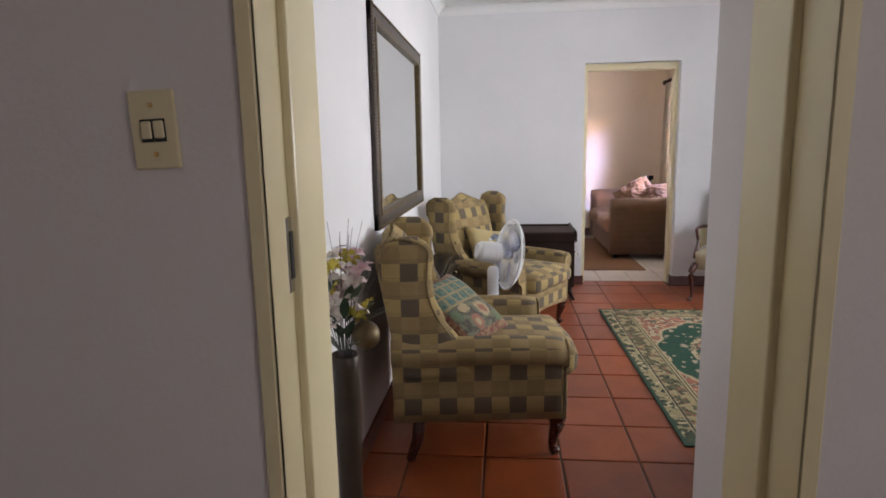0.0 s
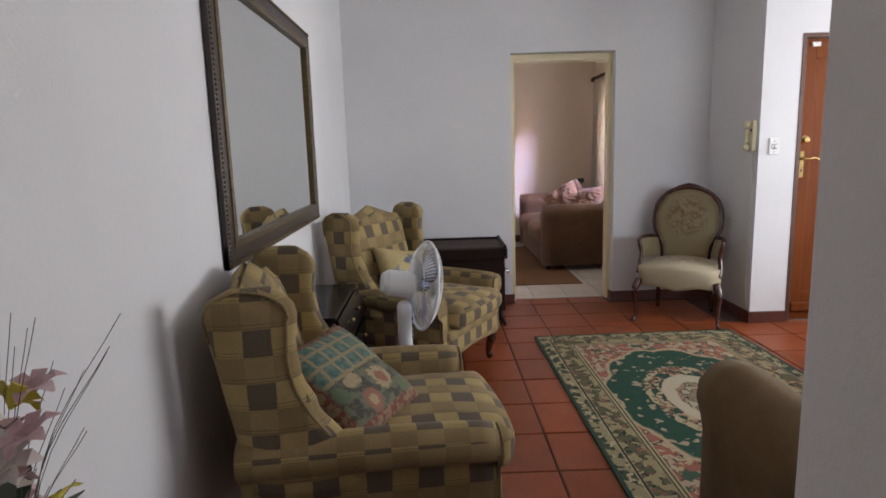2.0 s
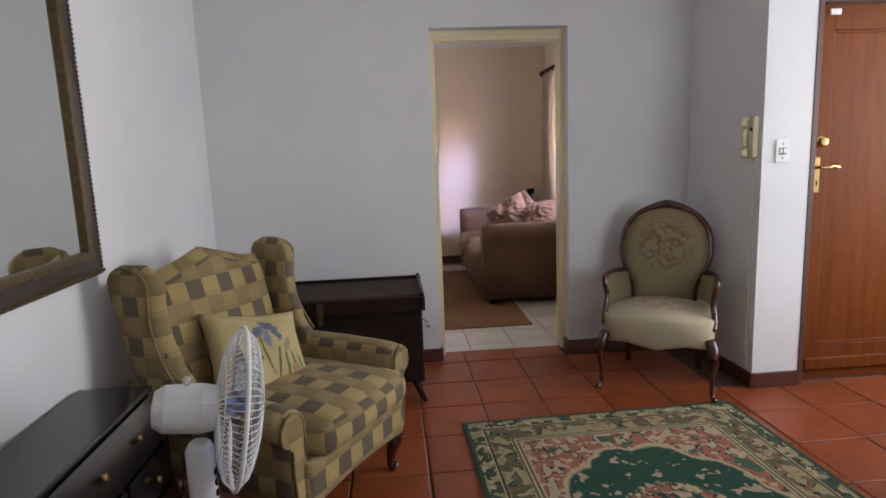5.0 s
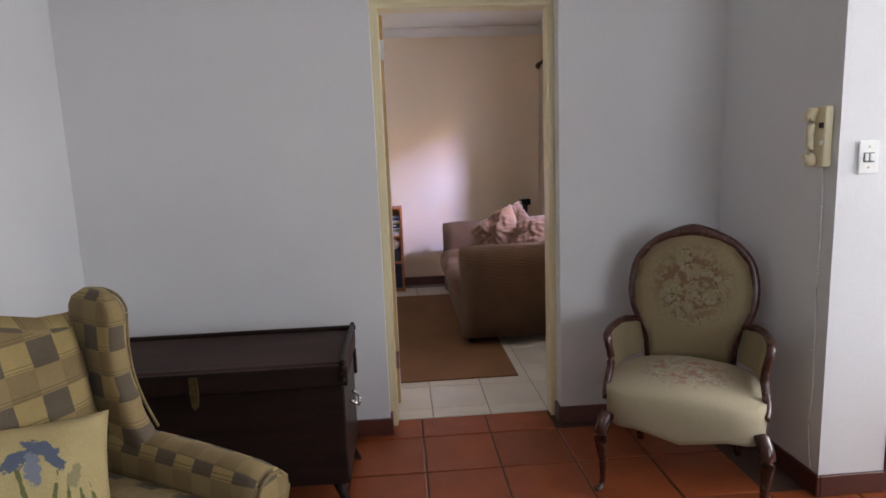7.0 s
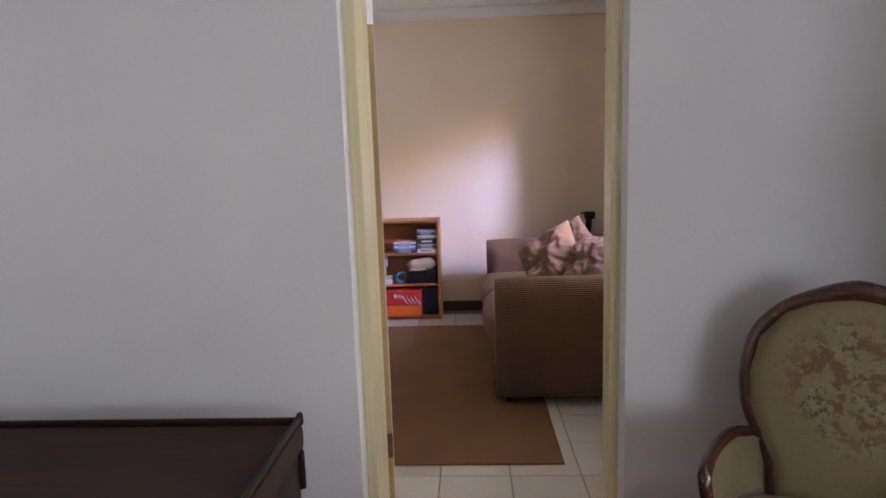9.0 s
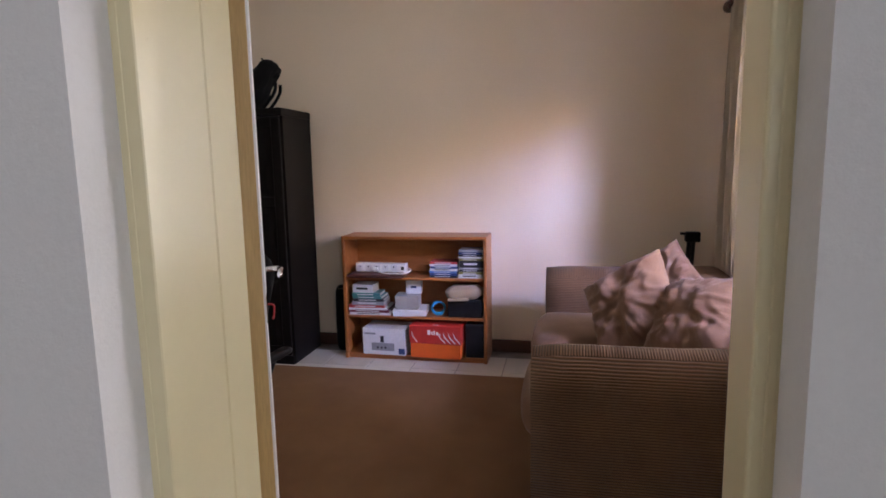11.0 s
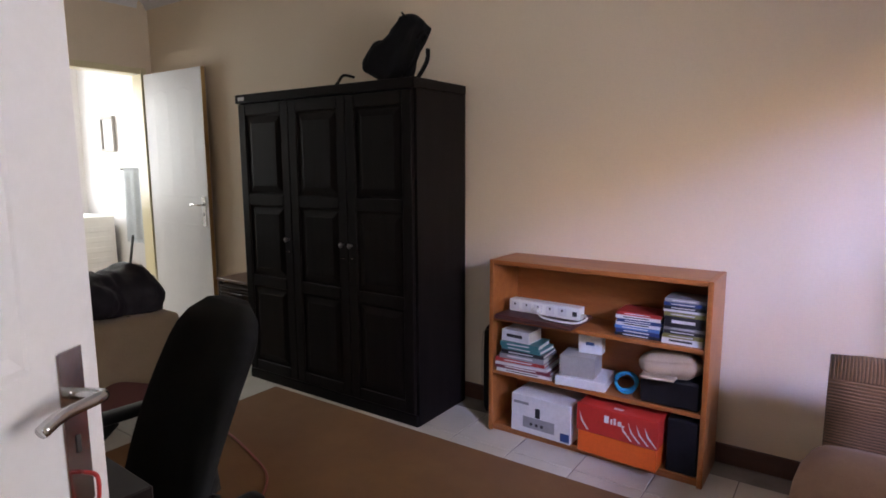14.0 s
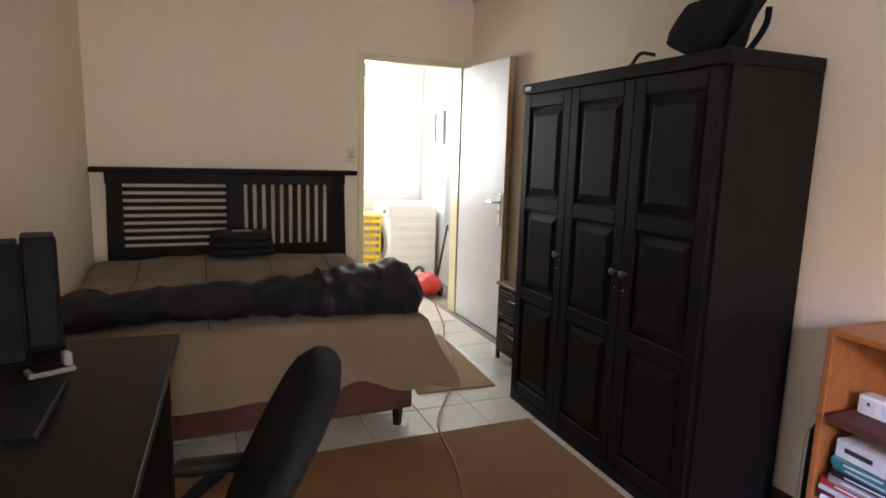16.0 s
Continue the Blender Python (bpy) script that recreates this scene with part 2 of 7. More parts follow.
def soft_block(bm, x0, x1, y0, y1, z0, z1, round_=0.06, puff=0.0, cuts=6, wobble=0.0, m=None, seed=0.0):
    """A padded block: rounded edges, faces swelling by puff, slight unevenness."""
    before = set(bm.verts)
    r = bmesh.ops.create_cube(bm, size=2.0)
    bmesh.ops.subdivide_edges(bm, edges=list({e for v in r["verts"] for e in v.link_edges}), cuts=cuts, use_grid_fill=True)
    vs = [v for v in bm.verts if v not in before]
    c = Vector(((x0 + x1) / 2, (y0 + y1) / 2, (z0 + z1) / 2))
    h = Vector(((x1 - x0) / 2, (y1 - y0) / 2, (z1 - z0) / 2))
    for v in vs:
        u = v.co.copy()
        # ease towards the rim so that rims have more rows
        u = Vector([math.copysign(1 - (1 - abs(k)) ** 1.5, k) for k in u])
        p = Vector((u.x * h.x, u.y * h.y, u.z * h.z))
        inner = Vector([max(-hh + round_, min(hh - round_, k)) if hh > round_ else 0 for k, hh in zip(p, h)])
        d = p - inner
        if d.length > 1e-6:
            d = d.normalized() * min(round_, min(h) * 0.999) if d.length > round_ or True else d
        p = inner + d
        if puff:
            e = [(1 - u[(k + 1) % 3] ** 2) * (1 - u[(k + 2) % 3] ** 2) for k in range(3)]
            k = max(range(3), key=lambda j: abs(u[j]))
            p[k] += math.copysign(puff * e[k], u[k])
        p += c
        if wobble:
            p += wobble * noise.noise_vector(p * 5 + Vector((seed, seed * 2, 0)))
        v.co = p
    if m is not None:
        bmesh.ops.transform(bm, matrix=m, verts=vs)
    return vs
# ---- structure ----
H = 2.63
YF, YB = 5.105, 5.35          # wall between living room and bedroom
XL = -0.80                   # mirror wall
XR = 4.55                    # lounge wall with the window
BX0, BX1, BY1 = -3.66, 2.24, 8.50

floor_living = structure("floor_living", boxes((-0.95, 4.7, -2.7, 5.26, -0.12, -0.006)), M["grout_dark"], "dark grouted bed under red terracotta floor tiles")
floor_bedroom = structure("floor_bedroom", boxes((-5.8, 2.5, 5.26, 8.9, -0.12, -0.005)), M["grout_light"], "grey grouted bed under cream ceramic floor tiles")

wall_mirror = structure("wall_west", boxes((XL - 0.2, XL, 0.44, YF, 0, H)), M["plaster"], "white painted plaster wall behind the mirror")
wall_far = structure("wall_north", boxes((XL, 0.560, YF, YB, 0, H), (1.417, 2.21, YF, YB, 0, H), (0.560, 1.417, YF, YB, 2.088, H)), M["plaster"], "white painted plaster wall with a doorway")
wall_pier = structure("wall_pier", boxes((2.21, 2.475, 4.34, YB, 0, H), (2.475, 3.30, 4.34, 4.55, 2.05, H), (3.30, XR, 4.34, 4.55, 0, H)), M["plaster"], "white painted plaster wall around the front door")
wall_lounge = structure("wall_east", boxes((XR, XR + 0.2, 0.44, 2.3, 0, H), (XR, XR + 0.2, 4.1, 4.55, 0, H), (XR, XR + 0.2, 2.3, 4.1, 0, 0.9), (XR, XR + 0.2, 2.3, 4.1, 2.1, H)), M["plaster"], "white painted plaster wall with a wide window")
# opening at x 2.1 to 3.9 is unseen, added to admit the south fill
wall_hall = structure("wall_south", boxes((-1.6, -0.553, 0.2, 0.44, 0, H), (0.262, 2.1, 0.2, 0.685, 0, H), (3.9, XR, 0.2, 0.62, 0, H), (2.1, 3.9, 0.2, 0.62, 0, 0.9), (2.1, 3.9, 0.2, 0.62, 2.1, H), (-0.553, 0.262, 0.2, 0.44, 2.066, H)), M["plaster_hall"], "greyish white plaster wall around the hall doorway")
# opening at y -2.0 to -1.0 is unseen, made for the added hall lamp
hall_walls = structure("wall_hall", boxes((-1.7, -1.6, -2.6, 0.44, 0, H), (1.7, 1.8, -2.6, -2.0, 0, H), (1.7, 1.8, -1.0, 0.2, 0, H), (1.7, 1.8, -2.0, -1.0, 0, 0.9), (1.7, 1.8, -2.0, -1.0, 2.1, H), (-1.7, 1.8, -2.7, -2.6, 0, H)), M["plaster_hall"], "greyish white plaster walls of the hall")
wall_back = structure("wall_bedroom_north", boxes((BX0 - 0.14, BX1 + 0.2, BY1, BY1 + 0.2, 0, H)), M["plaster_cream"], "cream painted plaster wall behind the bookcase")
wall_bed_near = structure("wall_bedroom_south", boxes((BX0, 0.35, YB - 0.055, 5.73, 0, H), (0.35, 0.610, YB - 0.057, YB + 0.020, 0, H), (1.467, BX1, YB - 0.057, YB - 0.045, 0, H), (0.610, 1.467, YB - 0.057, YB - 0.045, 2.088, H)), M["plaster_cream"], "cream painted plaster wall beside the desk")
wall_bed_left = structure("wall_bedroom_west", boxes((BX0 - 0.14, BX0, 5.5, 7.60, 0, H), (BX0 - 0.14, BX0, 8.41, BY1, 0, H), (BX0 - 0.14, BX0, 7.60, 8.41, 2.05, H)), M["plaster_cream"], "cream painted plaster wall behind the bed")
wall_bed_right = structure("wall_bedroom_east", boxes((BX1, BX1 + 0.2, 5.3, 6.2, 0, H), (BX1, BX1 + 0.2, 7.75, BY1, 0, H), (BX1, BX1 + 0.2, 6.2, 7.75, 0, 0.85), (BX1, BX1 + 0.2, 6.2, 7.75, 2.05, H)), M["plaster_cream"], "cream painted plaster wall with a barred window")
laundry = structure("wall_laundry", boxes((-5.6, -5.5, 6.6, 7.3, 0, H), (-5.6, -5.5, 8.35, 8.75, 0, H), (-5.6, -5.5, 7.3, 8.35, 0, 0.95), (-5.6, -5.5, 7.3, 8.35, 2.15, H), (-5.6, BX0 - 0.14, 6.5, 6.6, 0, H), (-5.6, BX0 - 0.14, 8.75, 8.85, 0, H)), M["plaster"], "white painted walls of the laundry")
ceil_living = structure("ceiling_living", boxes((-1.7, 4.75, -2.7, YB + 0.003, H, H + 0.1)), M["ceiling"], "white painted flat ceiling")
ceil_bed = structure("ceiling_bedroom", boxes((-5.6, 2.6, YB + 0.005, 8.85, H, H + 0.1)), M["ceiling"], "white painted flat ceiling")


def cove(bm, a, b, inward, r=0.08):
    """A plaster cornice from a to b under the ceiling, bulging towards inward."""
    a, b, w = Vector(a), Vector(b), Vector(inward)
    prof = [(0.003, -r), (0.012, -r), (0.018, -r * 0.8), (0.03, -r * 0.5), (0.052, -r * 0.25), (r * 0.82, -0.014), (r, -0.012), (r, -0.003), (0.003, -0.003)]
    rings = [[bm.verts.new(p + w * u + Vector((0, 0, v))) for u, v in prof] for p in (a, b)]
    for i in range(len(prof)):
        j = (i + 1) % len(prof)
        bm.faces.new((rings[0][i], rings[0][j], rings[1][j], rings[1][i]))
    bm.faces.new(rings[0])
    bm.faces.new(rings[1][::-1])


bm = bmesh.new()
cove(bm, (XL, YF, H), (2.21, YF, H), (0, -1, 0))
cove(bm, (XL, 0.44, H), (XL, YF - 0.01, H), (1, 0, 0))
cove(bm, (2.21, 4.25, H), (2.21, YF - 0.09, H), (-1, 0, 0))
cove(bm, (2.30, 4.34, H), (XR, 4.34, H), (0, -1, 0))
structure("trim_cornice_living", bm, M["ceiling"], "white plaster cove cornice")
bm = bmesh.new()
cove(bm, (BX0, BY1, H), (BX1, BY1, H), (0, -1, 0))
cove(bm, (BX0, 5.73, H), (BX0, BY1 - 0.09, H), (1, 0, 0))
cove(bm, (BX1, 5.31, H), (BX1, BY1 - 0.09, H), (-1, 0, 0))
cove(bm, (BX0 + 0.09, 5.73, H), (0.35, 5.73, H), (0, 1, 0))
structure("trim_cornice_bedroom", bm, M["ceiling"], "white plaster cove cornice")

structure("baseboard_living", boxes((XL, XL + 0.013, 0.45, YF, 0, 0.085), (XL + 0.013, 0.574, YF - 0.014, YF, 0, 0.085), (1.403, 2.196, YF - 0.014, YF, 0, 0.085), (0.560, 0.574, YF + 0.001, YF + 0.078, 0, 0.085), (1.403, 1.417, YF + 0.001, YF + 0.078, 0, 0.085), (2.196, 2.21, 4.326, YF, 0, 0.085), (2.21, 2.47, 4.326, 4.34, 0, 0.085), (3.32, XR, 4.326, 4.34, 0, 0.085), bevel=0.003), M["skirting"], "dark red clay tile skirting")
structure("baseboard_bedroom", boxes((-2.9, BX1, BY1 - 0.016, BY1, 0, 0.09), (BX0, BX0 + 0.016, 5.7, 7.56, 0, 0.09), (BX0, 0.34, 5.73, 5.746, 0, 0.09), (BX1 - 0.016, BX1, 5.35, BY1 - 0.016, 0, 0.09), bevel=0.004), M["skirt_wood"], "dark brown wooden skirting")


# the bedroom block is set out from its own corner
BEDROOM = Matrix.Translation((-0.05, 0.06, 0))
for ob in (wall_back, wall_bed_near, wall_bed_left, wall_bed_right, laundry, bpy.data.objects["trim_cornice_bedroom"], bpy.data.objects["baseboard_bedroom"]):
    ob.matrix_basis = BEDROOM @ ob.matrix_basis

# ---- door frames ----
def door_frame(name, x0, x1, y0, y1, top, rebate_far, material, label, face=0.035, lip=0.009, head=0.012):
    """A pressed steel frame in a wall that faces -y: jambs and head with a rebate, and faces lapping the plaster."""
    f = thing(name, label, "", None, "", "structure")
    def jamb(xa, sgn):
        bm = bmesh.new()
        w = 0.030
        mid = y0 + (y1 - y0) * 0.62 if rebate_far else y0 + (y1 - y0) * 0.38
        a, b = (mid, y1) if rebate_far else (y0, mid)
        p = lambda u: xa + sgn * u
        box(bm, *sorted((p(-face), p(w * 0.5))), y0 - lip, y0 + 0.004, 0, top + face, 0.003)
        box(bm, *sorted((p(-0.002), p(0.036 if rebate_far and sgn > 0 else w * 0.5))), y0 - lip + 0.001, y1 - 0.001, 0, top, 0.002)
        c, d = (y0 - lip + 0.002, a) if rebate_far else (b, y1 - 0.002)
        box(bm, *sorted((p(0.01), p(w))), c, d, 0, top - 0.0, 0.005, 2)
        return bm
    part("jamb", jamb(x0, 1), material, f)
    part("jamb", jamb(x1, -1), material, f)
    bm = bmesh.new()
    box(bm, x0 - face, x1 + face, y0 - lip - 0.0005, y0 + 0.004, top - head, top + face + 0.001, 0.003)
    box(bm, x0 + 0.002, x1 - 0.002, y0 - lip + 0.002, y1 - 0.002, top - head - 0.004, top, 0.002)
    mid = y0 + (y1 - y0) * (0.62 if rebate_far else 0.38)
    box(bm, x0 + 0.012, x1 - 0.012, (y0 - lip + 0.003) if rebate_far else mid, mid if rebate_far else y1 - 0.003, top - head - 0.018, top - 0.004, 0.004)
    part("head", bm, material, f)
    return f


frame_far = door_frame("door_frame_2", 0.560, 1.417, YF + 0.090, YB - 0.004, 2.086, True, M["cream_gloss"], "cream gloss enamelled steel door frame set back in the wall", -0.001, 0.009, 0.042)
part("hinge_jamb", boxes((0.562, 0.596, YB - 0.003, YB + 0.084, 0, 2.045), bevel=0.003), M["cream_gloss"], frame_far)
frame_hall = door_frame("door_frame_1", -0.555, 0.264, 0.2, 0.443, 2.05, False, M["cream_gloss"], "cream gloss enamelled steel door frame in the hall", 0.012)
# ---- fabrics and patterned materials ----
def box_uv(ob):
    """Lay a cloth-sized UV map over a mesh, face by face along its main axis."""
    me = ob.data
    uv = me.uv_layers.new(name="cloth").data
    for p in me.polygons:
        n = p.normal
        k = max(range(3), key=lambda j: abs(n[j]))
        for li in p.loop_indices:
            c = me.vertices[me.loops[li].vertex_index].co
            uv[li].uv = {0: (c.y, c.z), 1: (c.x, c.z), 2: (c.x, c.y)}[k]
    return ob


def base_material(name, rough=0.9, sheen=0.2):
    m = bpy.data.materials.new(name)
    m.use_nodes = True
    p = m.node_tree.nodes["Principled BSDF"]
    p.inputs["Roughness"].default_value = rough
    p.inputs["Sheen Weight"].default_value = sheen
    return m, m.node_tree, p


def add_bump(nt, p, height, strength, dist):
    bn = nt.nodes.new("ShaderNodeBump")
    bn.inputs["Strength"].default_value, bn.inputs["Distance"].default_value = strength, dist
    nt.links.new(height, bn.inputs["Height"])
    nt.links.new(bn.outputs[0], p.inputs["Normal"])


def uv_axes(nt, coord="UV"):
    tc = nt.nodes.new("ShaderNodeTexCoord")
    s = nt.nodes.new("ShaderNodeSeparateXYZ")
    nt.links.new(tc.outputs[coord], s.inputs[0])
    return s.outputs[0], s.outputs[1], s.outputs[2]


def check_fabric(size=0.074):
    m, nt, p = base_material("check_upholstery", 0.92, 0.03)
    u, v, _ = uv_axes(nt)
    wob = noise_tex(nt, 9, 2, 0.5)
    u = math_node(nt, "MULTIPLY_ADD", wob, 0.012, u)
    iu = math_node(nt, "FRACT", math_node(nt, "MULTIPLY", u, 0.5 / size))
    iv = math_node(nt, "FRACT", math_node(nt, "MULTIPLY", v, 0.5 / size))
    a = math_node(nt, "GREATER_THAN", iu, 0.5)
    b = math_node(nt, "GREATER_THAN", iv, 0.5)
    row1 = mixc(nt, a, (0.145, 0.112, 0.076), (0.43, 0.315, 0.128))
    row2 = mixc(nt, a, (0.345, 0.248, 0.112), (0.285, 0.20, 0.09))
    col = mixc(nt, b, row2, row1)
    fr = math_node(nt, "FRACT", math_node(nt, "MULTIPLY", v, 1.0 / size))
    line = math_node(nt, "LESS_THAN", math_node(nt, "ABSOLUTE", math_node(nt, "SUBTRACT", math_node(nt, "FRACT", math_node(nt, "MULTIPLY", fr, 8.0)), 0.5)), 0.16)
    line = math_node(nt, "MULTIPLY", line, math_node(nt, "LESS_THAN", fr, 0.25))
    col = mixc(nt, math_node(nt, "MULTIPLY", line, 0.55), col, (0.12, 0.085, 0.04))
    wv = noise_tex(nt, 420, 2, 0.6)
    big = noise_tex(nt, 5, 3, 0.6)
    col = mixc(nt, 1.0, col, ramp2(nt, wv, (0.72,) * 3, (1.0,) * 3, 0.35, 0.65), "MULTIPLY")
    col = mixc(nt, 1.0, col, ramp2(nt, big, (0.82, 0.80, 0.76), (1.0, 1.0, 1.0), 0.3, 0.6), "MULTIPLY")
    nt.links.new(col, p.inputs["Base Color"])
    add_bump(nt, p, wv, 0.5, 0.002)
    return m


def corduroy(name, a, b, pitch=0.009, axis=0):
    m, nt, p = base_material(name, 0.95, 0.08)
    ax = uv_axes(nt)[axis]
    wob = noise_tex(nt, 12, 2, 0.5)
    ax = math_node(nt, "MULTIPLY_ADD", wob, 0.004, ax)
    s = math_node(nt, "MULTIPLY_ADD", math_node(nt, "SINE", math_node(nt, "MULTIPLY", ax, 2 * math.pi / pitch)), 0.5, 0.5)
    big = noise_tex(nt, 4, 4, 0.65)
    col = ramp2(nt, big, a, b, 0.3, 0.7)
    col = mixc(nt, 1.0, col, ramp2(nt, s, (0.45,) * 3, (1.0,) * 3, 0.1, 0.55), "MULTIPLY")
    nt.links.new(col, p.inputs["Base Color"])
    add_bump(nt, p, s, 0.8, 0.003)
    return m


def tapestry(name, ground, motifs, scale=14.0, cover=0.5, reach=0.2, centre=(0, 0), axes=(0, 2)):
    """Woven ground with flower-like blotches gathered round a centre."""
    m, nt, p = base_material(name, 0.9, 0.03)
    xs = uv_axes(nt, "Object")
    u = math_node(nt, "SUBTRACT", xs[axes[0]], centre[0])
    v = math_node(nt, "SUBTRACT", xs[axes[1]], centre[1])
    r = math_node(nt, "SQRT", math_node(nt, "ADD", math_node(nt, "MULTIPLY", u, u), math_node(nt, "MULTIPLY", v, v)))
    n1 = noise_tex(nt, scale, 5, 0.65)
    n2 = noise_tex(nt, scale * 2.1, 4, 0.7)
    n3 = noise_tex(nt, scale * 0.6, 3, 0.6)
    inside = ramp2(nt, math_node(nt, "MULTIPLY_ADD", n3, 0.12, r), (1, 1, 1), (0, 0, 0), reach, reach + 0.07)
    spots = ramp2(nt, n1, (0, 0, 0), (1, 1, 1), 1 - cover, 1.03 - cover)
    pick = ramp2(nt, n2, motifs[0], motifs[1], 0.42, 0.5)
    pick = mixc(nt, ramp2(nt, n3, (0, 0, 0), (1, 1, 1), 0.48, 0.54), pick, motifs[2])
    f = math_node(nt, "MULTIPLY", inside, spots)
    col = mixc(nt, f, ground, pick)
    wv = noise_tex(nt, 380, 2, 0.6)
    col = mixc(nt, 1.0, col, ramp2(nt, wv, (0.78,) * 3, (1.0,) * 3, 0.35, 0.65), "MULTIPLY")
    nt.links.new(col, p.inputs["Base Color"])
    add_bump(nt, p, wv, 0.4, 0.0015)
    return m


def oriental_rug(hw, hl):
    m, nt, p = base_material("oriental_rug_pile", 0.95, 0.0)
    x, y, _ = uv_axes(nt, "Object")
    ax, ay = math_node(nt, "ABSOLUTE", x), math_node(nt, "ABSOLUTE", y)
    d = math_node(nt, "MINIMUM", math_node(nt, "SUBTRACT", hw, ax), math_node(nt, "SUBTRACT", hl, ay))
    n1, n2, n3 = noise_tex(nt, 15, 2, 0.55), noise_tex(nt, 27, 2, 0.55), noise_tex(nt, 8, 2, 0.5)
    cream, pink, green, olive, dark = (0.47, 0.37, 0.22), (0.33, 0.115, 0.07), (0.006, 0.055, 0.030), (0.10, 0.095, 0.04), (0.015, 0.025, 0.015)
    def step(val, lo, w=0.02):
        return ramp2(nt, val, (0, 0, 0), (1, 1, 1), lo, lo + w)
    def floral(g, a, b, lo=0.47):
        c = mixc(nt, step(n1, lo + 0.03, 0.02), g, a)
        c = mixc(nt, step(math_node(nt, "ABSOLUTE", math_node(nt, "SUBTRACT", n1, lo + 0.04)), 0.018, 0.004), dark, c)
        return mixc(nt, step(n2, 0.58, 0.02), c, b)
    # oval rings about the middle
    ex, ey = math_node(nt, "DIVIDE", x, hw), math_node(nt, "DIVIDE", y, hl)
    e = math_node(nt, "SQRT", math_node(nt, "ADD", math_node(nt, "MULTIPLY", ex, ex), math_node(nt, "MULTIPLY", ey, ey)))
    ang = math_node(nt, "ARCTAN2", ey, ex)
    scal = math_node(nt, "ABSOLUTE", math_node(nt, "SINE", math_node(nt, "MULTIPLY", ang, 6.0)))
    ew = math_node(nt, "ADD", e, math_node(nt, "MULTIPLY_ADD", scal, -0.05, math_node(nt, "MULTIPLY", n3, 0.10)))
    field = floral(pink, (0.44, 0.33, 0.22), cream, 0.50)
    field = mixc(nt, step(n3, 0.60, 0.03), field, (0.045, 0.10, 0.06))
    field = mixc(nt, step(ew, 0.70, 0.015), cream, field)
    field = mixc(nt, step(ew, 0.675, 0.015), mixc(nt, step(n1, 0.60, 0.03), green, (0.40, 0.30, 0.20)), field)
    inner = math_node(nt, "ADD", e, math_node(nt, "MULTIPLY", n1, 0.09))
    field = mixc(nt, step(inner, 0.45, 0.01), floral(cream, pink, olive, 0.5), field)
    field = mixc(nt, step(inner, 0.40, 0.01), floral(green, cream, pink, 0.46), field)
    field = mixc(nt, step(e, 0.285, 0.008), (0.53, 0.45, 0.31), field)
    field = mixc(nt, step(inner, 0.235, 0.01), floral((0.46, 0.38, 0.24), (0.33, 0.20, 0.14), (0.16, 0.17, 0.09), 0.44), field)
    # borders
    b1 = floral((0.30, 0.25, 0.13), (0.04, 0.06, 0.03), cream, 0.48)
    b2 = floral((0.33, 0.27, 0.14), (0.10, 0.10, 0.045), (0.22, 0.10, 0.06), 0.48)
    stripe = math_node(nt, "GREATER_THAN", math_node(nt, "SINE", math_node(nt, "MULTIPLY", d, 330.0)), 0.2)
    col = mixc(nt, step(d, 0.235, 0.004), mixc(nt, stripe, olive, cream), field)
    col = mixc(nt, step(d, 0.195, 0.004), b2, col)
    col = mixc(nt, step(d, 0.095, 0.004), mixc(nt, stripe, dark, cream), col)
    col = mixc(nt, step(d, 0.078, 0.004), b1, col)
    col = mixc(nt, step(d, 0.018, 0.003), (0.016, 0.05, 0.03), col)
    pile = noise_tex(nt, 300, 2, 0.6)
    col = mixc(nt, 1.0, col, ramp2(nt, pile, (0.65,) * 3, (1.0,) * 3, 0.3, 0.65), "MULTIPLY")
    nt.links.new(col, p.inputs["Base Color"])
    add_bump(nt, p, pile, 0.6, 0.003)
    return m


M["check"] = check_fabric()
M["cord_brown"] = corduroy("brown_corduroy", (0.215, 0.118, 0.062), (0.155, 0.080, 0.042), 0.0095, 0)
M["cord_brown_v"] = corduroy("brown_corduroy_across", (0.215, 0.118, 0.062), (0.155, 0.080, 0.042), 0.0095, 1)
M["suede_brown"] = surface("brown_suede_cloth", (0.27, 0.150, 0.088), (0.20, 0.105, 0.060), 0.95, 6, 220, 0.35, fine=0.25, sheen=0.08)
M["tan_pile"] = surface("tan_ribbed_cloth", (0.19, 0.115, 0.045), (0.145, 0.085, 0.032), 0.95, 7, 260, 0.4, fine=0.3, sheen=0.05)
M["chair_cloth"] = tapestry("olive_tapestry_back", (0.54, 0.43, 0.245), ((0.25, 0.185, 0.10), (0.60, 0.50, 0.32), (0.38, 0.23, 0.13)), 30, 0.55, 0.175, (0.0, 0.76), (0, 2))
M["seat_cloth"] = tapestry("pale_tapestry_seat", (0.46, 0.39, 0.26), ((0.24, 0.19, 0.14), (0.52, 0.46, 0.34), (0.38, 0.21, 0.15)), 26, 0.54, 0.19, (0.0, 0.24), (0, 1))


